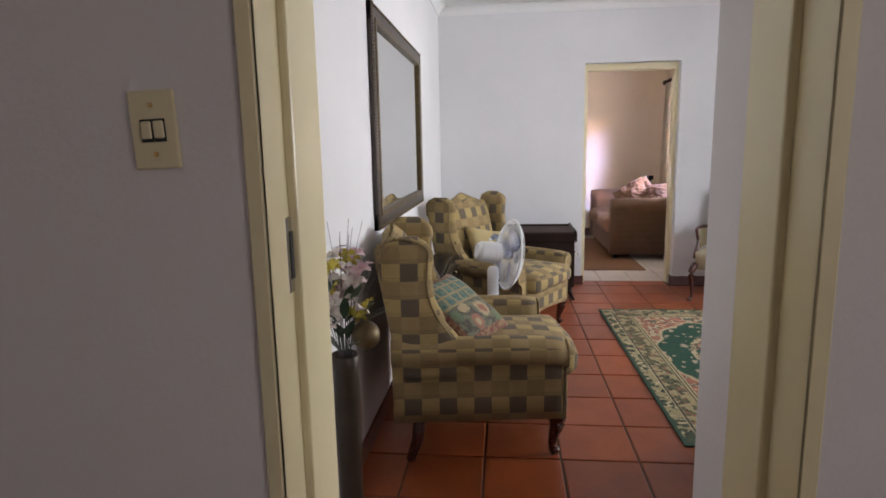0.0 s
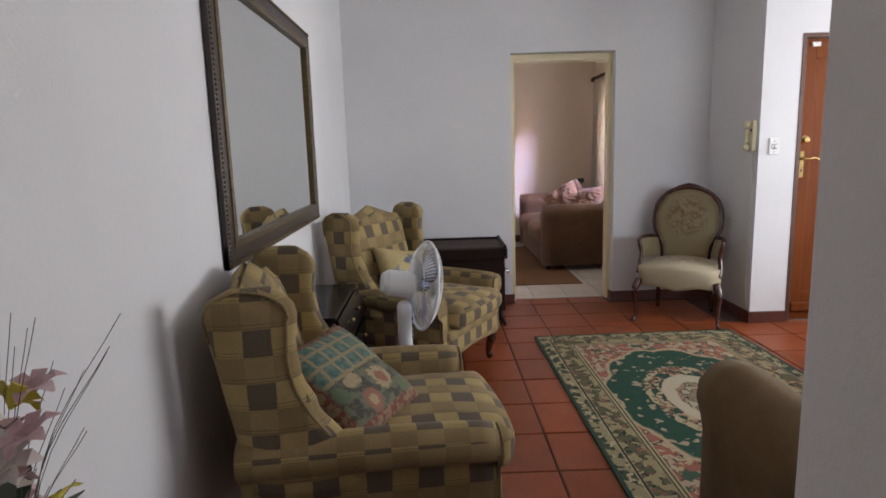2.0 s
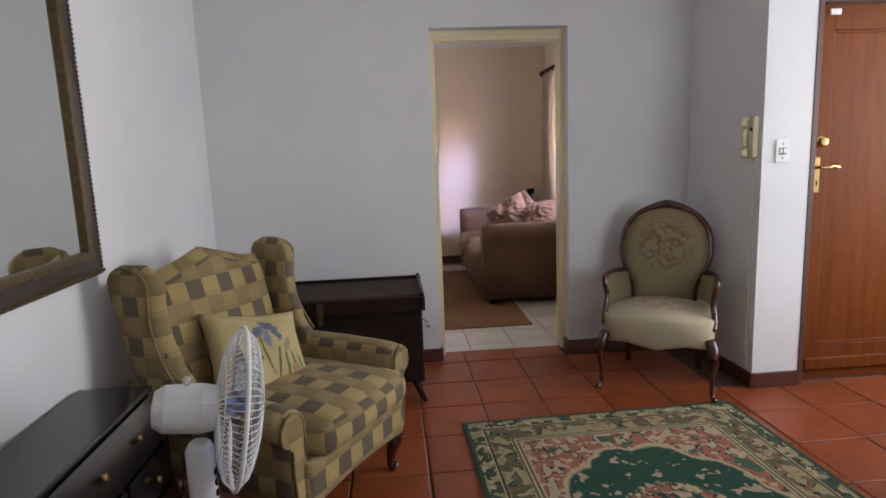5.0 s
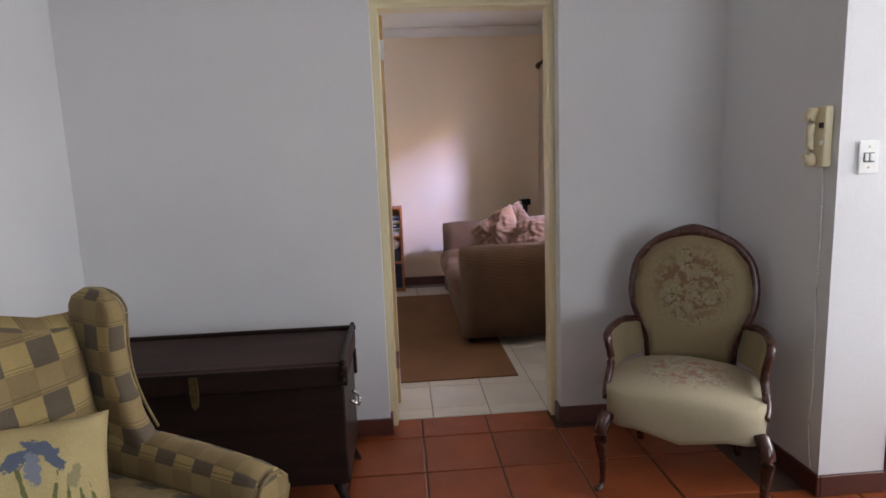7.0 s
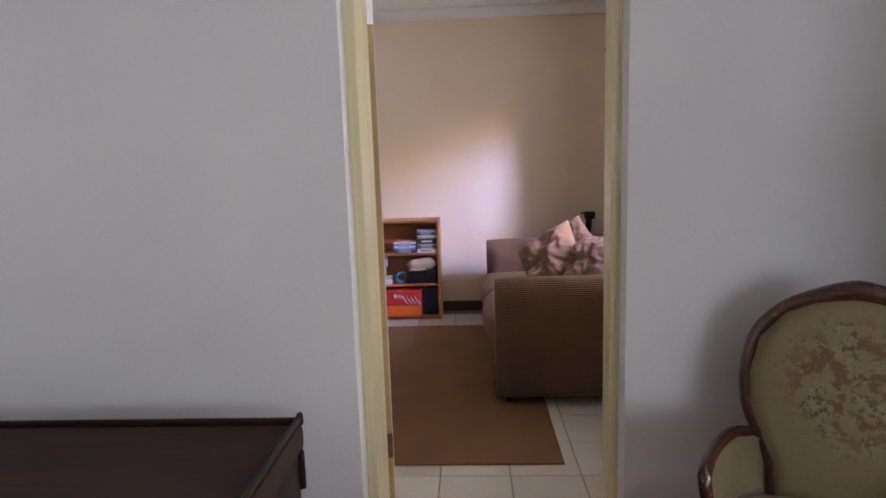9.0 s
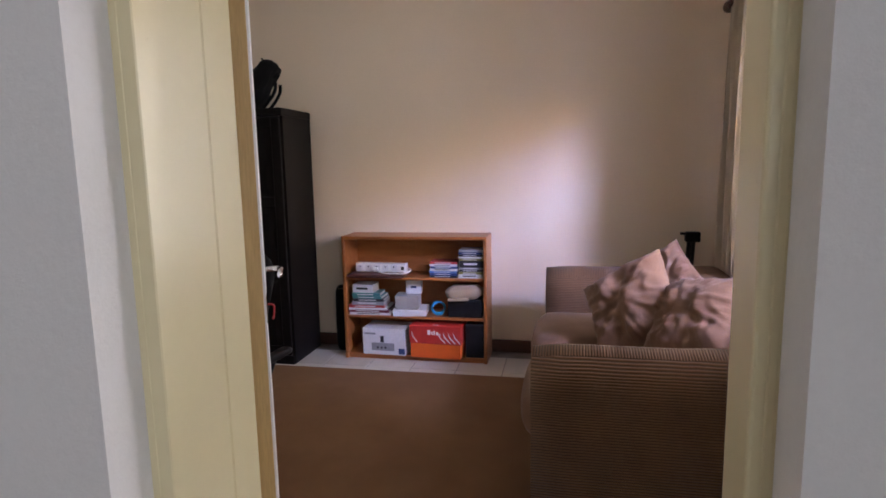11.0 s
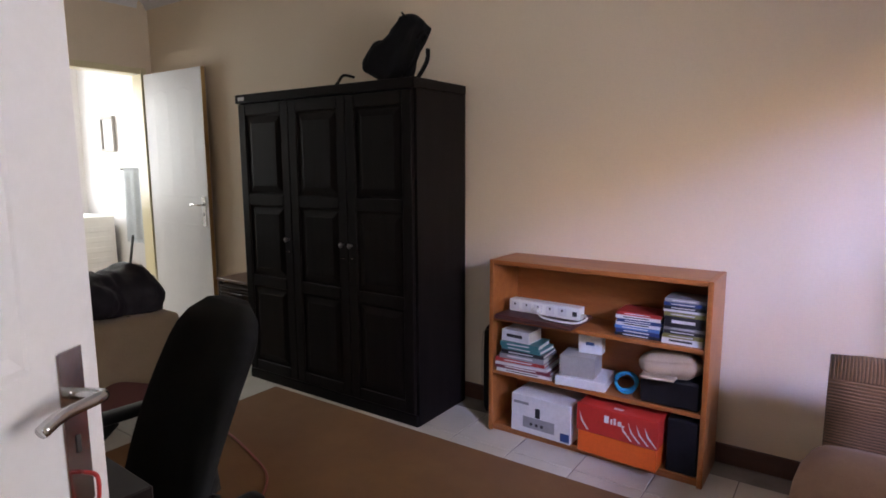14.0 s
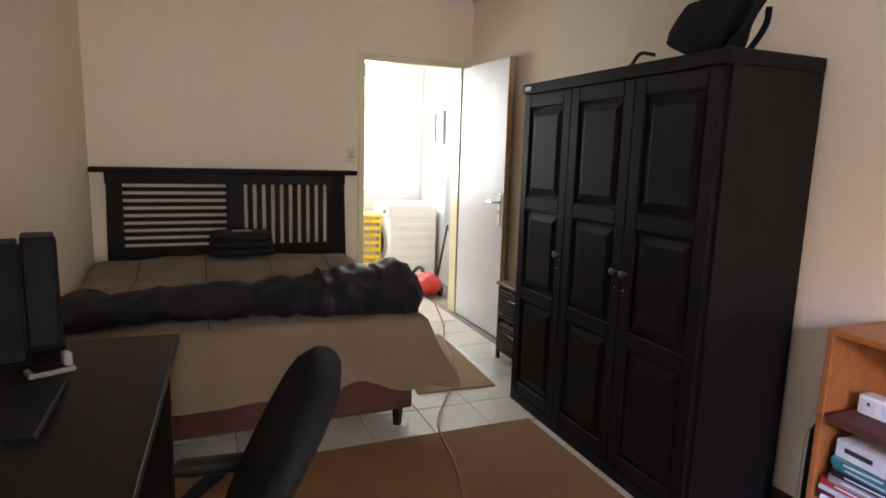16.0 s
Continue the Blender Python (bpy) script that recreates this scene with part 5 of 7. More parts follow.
def front_door():
    dw = M["door_wood"]
    fr = thing("door_frame_3", "dark varnished wooden front door frame", "", pose(2.475, 4.34, 0), "", "structure")
    part("jamb", boxes((0, 0.03, -0.004, 0.12, 0, 2.05), bevel=0.003), M["skirt_wood"], fr)
    part("jamb", boxes((0.79, 0.82, -0.004, 0.12, 0, 2.05), bevel=0.003), M["skirt_wood"], fr)
    part("head", boxes((0.0, 0.82, -0.005, 0.12, 2.02, 2.049), bevel=0.003), M["skirt_wood"], fr)
    d = thing("front_door", "closed varnished reddish wood front door with one tall panel", "door", pose(2.507, 4.375, 0.008))
    W, Hh = 0.756, 2.008
    for x0, x1 in ((0, 0.088), (W - 0.088, W)):
        part("stile", boxes((x0, x1, 0, 0.04, 0, Hh), bevel=0.002), dw, d)
    part("top_rail", boxes((0.0885, W - 0.0885, 0.001, 0.04, Hh - 0.125, Hh), bevel=0.002), dw, d)
    part("bottom_rail", boxes((0.0885, W - 0.0885, 0.001, 0.04, 0, 0.20), bevel=0.002), dw, d)
    part("panel", boxes((0.088, W - 0.088, 0.014, 0.03, 0.19, Hh - 0.11)), dw, d)
    for b in ((0.088, 0.102, 0.006, 0.016, 0.2, Hh - 0.125), (W - 0.102, W - 0.088, 0.006, 0.016, 0.2, Hh - 0.125), (0.102, W - 0.102, 0.006, 0.016, 0.2, 0.214), (0.102, W - 0.102, 0.006, 0.016, Hh - 0.139, Hh - 0.125)):
        part("moulding", boxes(b, bevel=0.003), dw, d)
    part("weather_bar", boxes((0.02, W - 0.02, -0.02, 0.0, 0.06, 0.13), bevel=0.008, seg=2), dw, d)
    pl = part("lock_plate", boxes((0.018, 0.052, -0.006, 0, 1.05, 1.24), bevel=0.003), M["brass"], d, "brass lever lock plate")
    bm = bmesh.new()
    tube(bm, spline([(0.035, -0.004, 1.185), (0.035, -0.04, 1.185), (0.06, -0.048, 1.183), (0.10, -0.045, 1.19), (0.135, -0.042, 1.18)], 5), 0.008, 8)
    part("lever", bm, M["brass"], pl, "curved brass lever", True)
    part("keyhole", boxes((0.031, 0.039, -0.0075, -0.005, 1.09, 1.115)), M["dark_grey"], pl)
    kb = part("dead_bolt", bmesh.new(), M["brass"], d, "round brass deadbolt")
    bm = bmesh.new()
    lathe(bm, [(0.030, 0.0), (0.030, 0.008), (0.022, 0.014), (0.02, 0.03), (0.024, 0.034), (0.018, 0.04), (0, 0.041)], 20, pose(0.045, 0, 1.318, 90, 0, 0))
    bm.to_mesh(kb.data)
    bm.free()
    kb.data.materials.append(M["brass"])
    part("door_contact", boxes((0.05, 0.11, -0.014, 0, 1.955, 1.985), bevel=0.003), M["white_plastic"], d, "small white alarm contact")


front_door()
part("strike_plate", boxes((-0.556, -0.5375, 0.272, 0.302, 1.10, 1.23), bevel=0.003), M["chrome"], frame_hall, "metal strike plate")
part("strike_slot", boxes((-0.5385, -0.5360, 0.281, 0.293, 1.125, 1.205)), M["dark_grey"], frame_hall)
# ---- bedroom ----
earlier = set(bpy.data.objects)
M["sisal"] = surface("brown_sisal_rug", (0.250, 0.125, 0.050), (0.195, 0.092, 0.036), 0.95, 2.5, 240, 0.5, fine=0.3)
M["mat_tan"] = surface("tan_mat", (0.34, 0.22, 0.11), (0.28, 0.18, 0.09), 0.95, 4, 240, 0.5, fine=0.3)
M["shelf_pine"] = surface("orange_stained_pine", (0.42, 0.155, 0.045), (0.33, 0.105, 0.028), 0.4, 4, 45, 0.08, stretch=(0.7, 6, 6), fine=0.22, coat=0.1)
M["duvet"] = surface("taupe_duvet", (0.44, 0.33, 0.215), (0.35, 0.26, 0.17), 0.9, 3, 160, 0.3, fine=0.12, sheen=0.2)
M["bed_base"] = surface("maroon_bed_base", (0.115, 0.038, 0.032), (0.085, 0.028, 0.024), 0.85, 4, 160, 0.2)
M["dark_steel"] = surface("tarnished_steel", (0.22, 0.21, 0.20), (0.14, 0.13, 0.12), 0.38, 20, 90, 0.1, metal=0.8)
M["tan_piping"] = surface("tan_piping", (0.20, 0.15, 0.10), None, 0.8, 20, 90, 0.1)
M["satin_black"] = surface("satin_black_case", (0.008, 0.008, 0.009), (0.006, 0.006, 0.006), 0.6, 10, 90, 0.1)
M["black_quilt"] = surface("black_quilted_throw", (0.022, 0.019, 0.024), (0.014, 0.012, 0.016), 0.55, 6, 120, 0.3)
M["black_cloth"] = surface("black_mesh_cloth", (0.013, 0.013, 0.015), (0.009, 0.009, 0.010), 0.85, 8, 260, 0.4)
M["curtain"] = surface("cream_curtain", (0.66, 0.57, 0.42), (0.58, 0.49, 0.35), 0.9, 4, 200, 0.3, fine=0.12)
cm = bpy.data.materials.new("sunlit_cream_curtain")
cm.use_nodes = True
nt = cm.node_tree
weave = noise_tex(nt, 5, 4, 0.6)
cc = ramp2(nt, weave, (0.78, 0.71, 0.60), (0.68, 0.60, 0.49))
tl = nt.nodes.new("ShaderNodeBsdfTranslucent")
mx = nt.nodes.new("ShaderNodeMixShader")
mx.inputs[0].default_value = 0.42
pb = nt.nodes["Principled BSDF"]
pb.inputs["Roughness"].default_value = 0.9
nt.links.new(cc, pb.inputs["Base Color"])
nt.links.new(cc, tl.inputs[0])
nt.links.new(pb.outputs[0], mx.inputs[1])
nt.links.new(tl.outputs[0], mx.inputs[2])
nt.links.new(mx.outputs[0], nt.nodes["Material Output"].inputs[0])
M["curtain_cloth"] = cm
M["wicker"] = surface("dark_wicker", (0.075, 0.040, 0.024), (0.045, 0.024, 0.015), 0.8, 30, 120, 0.8, fine=0.5)
M["maroon_board"] = surface("maroon_board", (0.085, 0.026, 0.022), None, 0.5, 6, 60, 0.1)
M["red_card"] = surface("red_shoe_box_card", (0.50, 0.035, 0.028), (0.44, 0.028, 0.022), 0.45, 6, 60, 0.05)
M["orange_card"] = surface("orange_shoe_box_card", (0.78, 0.13, 0.018), (0.72, 0.115, 0.016), 0.45, 6, 60, 0.05)
M["white_card"] = surface("white_card", (0.72, 0.71, 0.72), (0.66, 0.65, 0.67), 0.5, 6, 60, 0.05)
M["paper"] = surface("paper_edges", (0.62, 0.58, 0.50), (0.52, 0.48, 0.41), 0.9, 20, 300, 0.4)
M["blue_wool"] = surface("bright_blue_coil", (0.02, 0.28, 0.50), (0.015, 0.21, 0.40), 0.6, 20, 120, 0.3)
M["beige_cap"] = surface("beige_cotton_cap", (0.46, 0.36, 0.26), (0.38, 0.29, 0.21), 0.9, 8, 160, 0.3)
M["grey_metal"] = surface("silver_grey_plastic", (0.36, 0.34, 0.31), (0.30, 0.28, 0.26), 0.4, 8, 100, 0.1)
M["yellow_plastic"] = surface("yellow_plastic", (0.80, 0.55, 0.02), (0.72, 0.48, 0.02), 0.45, 8, 100, 0.1)
M["red_plastic"] = surface("red_plastic", (0.50, 0.03, 0.025), (0.42, 0.02, 0.02), 0.4, 8, 100, 0.1)
M["towel"] = surface("pale_grey_towel", (0.62, 0.65, 0.67), (0.54, 0.57, 0.59), 0.95, 8, 240, 0.5)


# ---- doors ----
def moulded_leaf(name, label, m, w, h, handle_z=1.03, relief=1.0):
    """A white hollow leaf with raw pine edges; local x from hinge to free edge, its face looks along -y."""
    d = thing(name, label, "door", m)
    part("core", boxes((0, w, 0.0035, 0.0365, 0, h), bevel=0.001), M["pine_edge"], d, "raw pine edges")
    for y0, y1, s in ((0.0, 0.0034, -1), (0.0366, 0.04, 1)):
        part("skin", boxes((0.001, w - 0.001, y0, y1, 0.001, h - 0.001)), M["white_gloss"], d, "white enamelled face")
        for z0, z1 in ((0.22, 0.86), (1.06, h - 0.16)):
            for x0, x1 in ((0.12, w / 2 - 0.05), (w / 2 + 0.05, w - 0.12)):
                bm = bmesh.new()
                yy = y0 if s < 0 else y1
                t = 0.0035 * s * relief
                arch = [(x0, z0), (x1, z0), (x1, z1), ((x0 + x1) / 2, z1 + (0.03 if z0 > 1 else 0.0)), (x0, z1)]
                inn = [(x0 + 0.03, z0 + 0.03), (x1 - 0.03, z0 + 0.03), (x1 - 0.03, z1 - 0.03), ((x0 + x1) / 2, z1 - 0.03 + (0.03 if z0 > 1 else 0)), (x0 + 0.03, z1 - 0.03)]
                a = [bm.verts.new((x, yy, z)) for x, z in arch]
                b = [bm.verts.new((x + (0.012 if x < (x0 + x1) / 2 - 0.001 else -0.012 if x > (x0 + x1) / 2 + 0.001 else 0), yy + t, z + (0.012 if z < (z0 + z1) / 2 else -0.012))) for x, z in arch]
                c_ = [bm.verts.new((x, yy + t * 0.25, z)) for x, z in inn]
                for p, q in ((a, b), (b, c_)):
                    for i in range(5):
                        bm.faces.new((p[i], p[(i + 1) % 5], q[(i + 1) % 5], q[i]))
                bm.faces.new(c_)
                part("panel_moulding", bm, M["white_gloss"], d)
    for s, y in ((-1, 0.0), (1, 0.04)):
        pl = part("lock_plate", boxes((w - 0.079, w - 0.033, *sorted((y, y + s * 0.004)), handle_z - 0.165, handle_z + 0.062), bevel=0.0018, seg=2), M["chrome"], d, "chrome lock plate")
        bm = bmesh.new()
        tube(bm, spline([(w - 0.056, y, handle_z), (w - 0.056, y + s * 0.042, handle_z), (w - 0.075, y + s * 0.052, handle_z + 0.002), (w - 0.13, y + s * 0.048, handle_z + 0.004), (w - 0.165, y + s * 0.046, handle_z - 0.004)], 5), 0.0085, 8)
        part("lever", bm, M["chrome"], pl, "", True)
        part("keyhole", boxes((w - 0.060, w - 0.052, *sorted((y + s * 0.003, y + s * 0.0055)), handle_z - 0.085, handle_z - 0.06)), M["dark_grey"], pl)
    for z in (0.2, h - 0.22):
        bm = boxes((-0.004, 0.0, 0.004, 0.034, z, z + 0.1))
        cyl(bm, (-0.004, 0.042, z), (-0.004, 0.042, z + 0.1), 0.006, 0.006, 10)
        part("hinge", bm, M["chrome"], d, "steel butt hinge")
    return d


leaf = moulded_leaf("bedroom_door", "open white panelled door with raw pine edges and chrome lever", pose(0.665, 5.40, 0.008, 0, 0, 119.0), 0.858, 2.05, 1.01)
bm = bmesh.new()
tube(bm, spline([(0.804, -0.006, 0.895), (0.804, -0.025, 0.89), (0.806, -0.024, 0.86), (0.804, -0.02, 0.845)], 4), 0.003, 6)
part("key_tag", bm, M["red_plastic"], leaf, "red key tag", True)
moulded_leaf("laundry_door", "open white panelled door lying against the bedroom wall", pose(-3.64, 8.415, 0.008, 0, 0, 1.0), 0.76, 2.03, 1.01, 0.3)
fr = thing("door_frame_4", "cream enamelled steel frame of the laundry door", "", None, "", "structure")
for b in ((BX0 - 0.135, BX0 + 0.010, 7.555, 7.605, 0, 2.09), (BX0 - 0.135, BX0 + 0.010, 8.405, 8.45, 0, 2.09), (BX0 - 0.134, BX0 + 0.009, 7.606, 8.404, 2.04, 2.09)):
    part("jamb", boxes(b, bevel=0.004), M["cream_gloss"], fr)


# ---- bedroom window, curtain ----
def barred_window():
    c = thing("window_1", "white framed window with burglar bars and daylight behind", "", None, "", "structure")
    wg = M["white_gloss"]
    x0, x1 = BX1 + 0.09, BX1 + 0.13
    for b in ((x0, x1, 6.20, 6.24, 0.85, 2.05), (x0, x1, 7.71, 7.75, 0.85, 2.05), (x0, x1, 6.24, 7.71, 0.85, 0.89), (x0, x1, 6.24, 7.71, 2.01, 2.05), (x0, x1, 6.70, 6.73, 0.89, 2.01), (x0, x1, 7.22, 7.25, 0.89, 2.01), (x0, x1, 6.24, 7.71, 1.60, 1.625)):
        part("window_frame", boxes(b, bevel=0.004), wg, c)
    for i in range(9):
        bm = bmesh.new()
        z = 0.99 + i * 0.125
        tube(bm, [(BX1 + 0.05, 6.2, z), (BX1 + 0.05, 7.75, z)], 0.006, 6)
        part("burglar_bar", bm, wg, c, "white burglar bar")
    for y in (6.45, 6.98, 7.48):
        bm = bmesh.new()
        tube(bm, [(BX1 + 0.05, y, 0.85), (BX1 + 0.05, y, 2.05)], 0.006, 6)
        part("burglar_bar", bm, wg, c, "white burglar bar")
    part("window_sill", boxes((BX1 - 0.03, BX1 + 0.2, 6.16, 7.79, 0.815, 0.849), bevel=0.006), wg, c)
    p = part("pane", boxes((BX1 + 0.107, BX1 + 0.111, 6.24, 7.71, 0.89, 2.01)), M["glass"], c, "clear glass pane")
    p.visible_shadow = False


barred_window()
tagged(part("backdrop_garden", boxes((5.2, 5.22, 4.75, 11.5, -0.3, 4.6)), M["outside"]), "bright sunlit garden seen through the window", "", "", "structure")


def curtain():
    bm = bmesh.new()
    rows = []
    N = 90
    for k in range(16):
        s = k / 15
        z = 2.17 - (2.17 - 0.42) * s
        row = []
        for j in range(N + 1):
            t = j / N
            spread = 0.66 - 0.07 * math.sin(math.pi * s)
            y = 7.40 + (0.66 - spread) + spread * t
            amp = 0.028 + 0.020 * s
            x = 2.115 + amp * math.sin(t * 2 * math.pi * 8.5 + 0.6 * math.sin(s * 3)) + 0.012 * math.sin(t * 23 + s * 4)
            row.append(bm.verts.new((x, y, z)))
        rows.append(row)
    for a, b in zip(rows, rows[1:]):
        for j in range(N):
            bm.faces.new((a[j], a[j + 1], b[j + 1], b[j]))
    bmesh.ops.solidify(bm, geom=bm.faces[:], thickness=0.003)
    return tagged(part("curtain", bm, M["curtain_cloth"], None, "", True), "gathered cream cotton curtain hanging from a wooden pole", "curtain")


curtain()
c = thing("curtain_pole", "dark wooden curtain pole with turned finials above the window", "curtain pole", pose(2.115, 7.0, 2.19))
bm = bmesh.new()
cyl(bm, (0, -1.0, 0), (0, 1.08, 0), 0.018, 0.018, 16)
part("pole", bm, M["mahogany"], c, "", True)
for s, y in ((1, 1.08), (-1, -1.0)):
    bm = bmesh.new()
    lathe(bm, [(0.018, 0), (0.028, 0.01), (0.018, 0.03), (0.034, 0.06), (0.030, 0.09), (0.012, 0.12), (0, 0.13)], 16, pose(0, y, 0, -90 * s, 0, 0))
    part("finial", bm, M["mahogany"], c, "", True)
for y in (-0.9, 0.98):
    part("bracket", boxes((0.0, 0.124, y - 0.012, y + 0.012, -0.012, 0.012), bevel=0.003), M["mahogany"], c)
for k in range(8):
    bm = bmesh.new()
    tube(bm, [(0.026 * math.cos(a), 0.62 + 0.055 * k, 0.026 * math.sin(a)) for a in [2 * math.pi * i / 16 for i in range(17)]], 0.004, 5)
    part("curtain_ring", bm, M["mahogany"], c, "", True)

# ---- sofa under the window ----
roll_sofa("sofa", "brown corduroy two-seater sofa beneath the bedroom window", pose(2.12, 7.19, 0, 0, 0, 90) @ Matrix.Scale(1.06, 4, (0, 0, 1)), 1.80, 1.04, M["cord_brown_v"], M["suede_brown"])
def soft_pillow(w, h, t, m, label, seed):
    bm = bmesh.new()
    pillow(bm, w, h, t, None, 40, 0.020, seed)
    # slack cloth: sharp folds that run in from the corners
    for v in bm.verts:
        a = math.atan2(v.co.y, v.co.x)
        far = min(1.0, v.co.xy.length / (0.5 * w))
        n1 = 1 - abs(noise.noise(Vector((math.cos(a) * 3.2 + seed, math.sin(a) * 3.2, far * 1.3))))
        n2 = 1 - abs(noise.noise(Vector((v.co.x * 7 + seed * 2, v.co.y * 13, seed))))
        s = 1 if v.co.z > 0 else -1
        v.co.z += s * (0.030 * (n1 ** 5 - 0.5) * far * (1.15 - far) * 2.2 + 0.006 * (n2 ** 6 - 0.3)) * min(1.0, abs(v.co.z) / 0.03)
    return tagged(part("sofa_pillow", bm, M["suede_brown"], None, "", True, m), label, "pillow", "sofa pillows")


soft_pillow(0.44, 0.44, 0.23, leaning((1.53, 7.22, 0.66), (-0.55, -0.62, 0.45), 38), "large brown suede pillow slumped on the sofa", 1.0)
soft_pillow(0.43, 0.41, 0.22, leaning((1.77, 6.97, 0.67), (-0.62, -0.40, 0.62), 16), "large brown suede pillow leaning on the sofa back", 4.0)
soft_pillow(0.38, 0.38, 0.15, leaning((1.74, 7.64, 0.68), (-0.45, -0.70, 0.42), 45), "brown suede pillow with pointed corners behind the others", 7.0)

c = thing("folded_tripod", "black folded tripod leaning in the corner behind the sofa", "tripod", pose(2.01, 8.33, 0, 0, 0, 0))
for dx, dy in ((-0.02, 0.0), (0.02, 0.0), (0.0, 0.025)):
    bm = bmesh.new()
    tube(bm, [(-0.06 + dx, dy, 0.0), (0.0 + dx * 0.7, dy + 0.05, 0.84)], 0.012, 8)
    part("leg", bm, M["black_plastic"], c, "", True)
part("head", boxes((-0.04, 0.05, 0.02, 0.08, 0.82, 0.885), bevel=0.01, seg=2), M["black_plastic"], c)
bm = bmesh.new()
tube(bm, [(-0.03, 0.05, 0.87), (-0.07, 0.04, 0.875)], 0.008, 8)
part("pan_handle", bm, M["black_plastic"], c, "", True)

# ---- rugs ----
def flat_rug(name, label, m, w, l, mat, rough=0.002):
    bm = bmesh.new()
    r = bmesh.ops.create_grid(bm, x_segments=24, y_segments=24, size=0.5)
    for v in r["verts"]:
        v.co = Vector((v.co.x * w, v.co.y * l, 0.009 + rough * noise.noise(v.co * 5)))
    ext = bmesh.ops.extrude_face_region(bm, geom=bm.faces[:])
    for g in ext["geom"]:
        if isinstance(g, bmesh.types.BMVert):
            g.co.z = 0.001
    return tagged(part(name, bm, mat, None, "", False, m), label, "rug")


flat_rug("floor_rug", "large plain brown sisal rug on the bedroom tiles", pose(-0.12, 6.835, 0, 0, 0, 0), 3.0, 2.26, M["sisal"])
flat_rug("bedside_mat", "tan woven mat on the tiles beside the bed", pose(-2.60, 7.79, 0, 0, 0, -3), 1.02, 0.48, M["mat_tan"])


# ---- wardrobe ----
def wardrobe():
    bw = M["black_wood"]
    c = thing("wardrobe", "black-brown three-door wooden wardrobe with raised panels", "wardrobe", pose(-1.906, 8.0, 0))
    W, D, Hh = 1.321, 0.447, 1.725
    part("side_panel", boxes((0, 0.022, 0.02, D, 0, Hh - 0.05), bevel=0.002), bw, c)
    part("side_panel", boxes((W - 0.022, W, 0.02, D, 0, Hh - 0.05), bevel=0.002), bw, c)
    part("top", boxes((-0.004, W + 0.004, -0.004, D, Hh - 0.05, Hh), bevel=0.006, seg=2), bw, c)
    part("plinth", boxes((0.004, W - 0.004, 0.006, 0.03, 0, 0.06), bevel=0.003), bw, c)
    part("back_panel", boxes((0.022, W - 0.022, D - 0.008, D - 0.001, 0.0, Hh - 0.05)), bw, c)
    part("name_plate", boxes((0.03, 0.085, -0.0075, -0.004, Hh - 0.036, Hh - 0.016)), M["white_card"], c, "small white maker's tag")
    w = (W - 0.03) / 3
    for k in range(3):
        x0 = 0.015 + k * w + 0.002
        x1 = x0 + w - 0.004
        d = part("door", boxes((x0, x1, 0.012, 0.024, 0.066, Hh - 0.056), bevel=0.001), bw, c)
        zs = [(0.066, 0.13), (0.60, 0.665), (1.085, 1.15), (Hh - 0.12, Hh - 0.056)]
        for z0, z1 in zs:
            part("rail", boxes((x0 + 0.061, x1 - 0.061, 0.0, 0.012, z0, z1), bevel=0.003), bw, d)
        for a in (x0, x1 - 0.06):
            part("stile", boxes((a, a + 0.06, 0.0, 0.012, 0.066, Hh - 0.056), bevel=0.003), bw, d)
        for (za, zb), (zc, zd) in zip(zs, zs[1:]):
            bm = bmesh.new()
            ox0, ox1, oz0, oz1 = x0 + 0.075, x1 - 0.075, zb + 0.014, zc - 0.014
            a = [bm.verts.new(p) for p in ((ox0, 0.0115, oz0), (ox1, 0.0115, oz0), (ox1, 0.0115, oz1), (ox0, 0.0115, oz1))]
            e = 0.035
            b = [bm.verts.new(p) for p in ((ox0 + e, 0.003, oz0 + e), (ox1 - e, 0.003, oz0 + e), (ox1 - e, 0.003, oz1 - e), (ox0 + e, 0.003, oz1 - e))]
            for i in range(4):
                bm.faces.new((a[i], a[(i + 1) % 4], b[(i + 1) % 4], b[i]))
            bm.faces.new(b)
            part("raised_panel", bm, bw, d)
        kx = x0 + 0.028 if k == 2 else x1 - 0.028
        bm = bmesh.new()
        lathe(bm, [(0.006, 0), (0.006, 0.012), (0.014, 0.02), (0.014, 0.026), (0.008, 0.032), (0, 0.033)], 14, pose(kx, 0.0, 0.90, 90, 0, 0))
        part("knob", bm, M["dark_steel"], d, "small dark metal knob", True)
        bm = bmesh.new()
        cyl(bm, (kx, 0.001, 0.83), (kx, -0.004, 0.83), 0.007, 0.007, 12)
        box(bm, kx - 0.007, kx + 0.007, -0.022, -0.004, 0.829, 0.831)
        part("key", bm, M["chrome"], d, "key in the lock")


wardrobe()


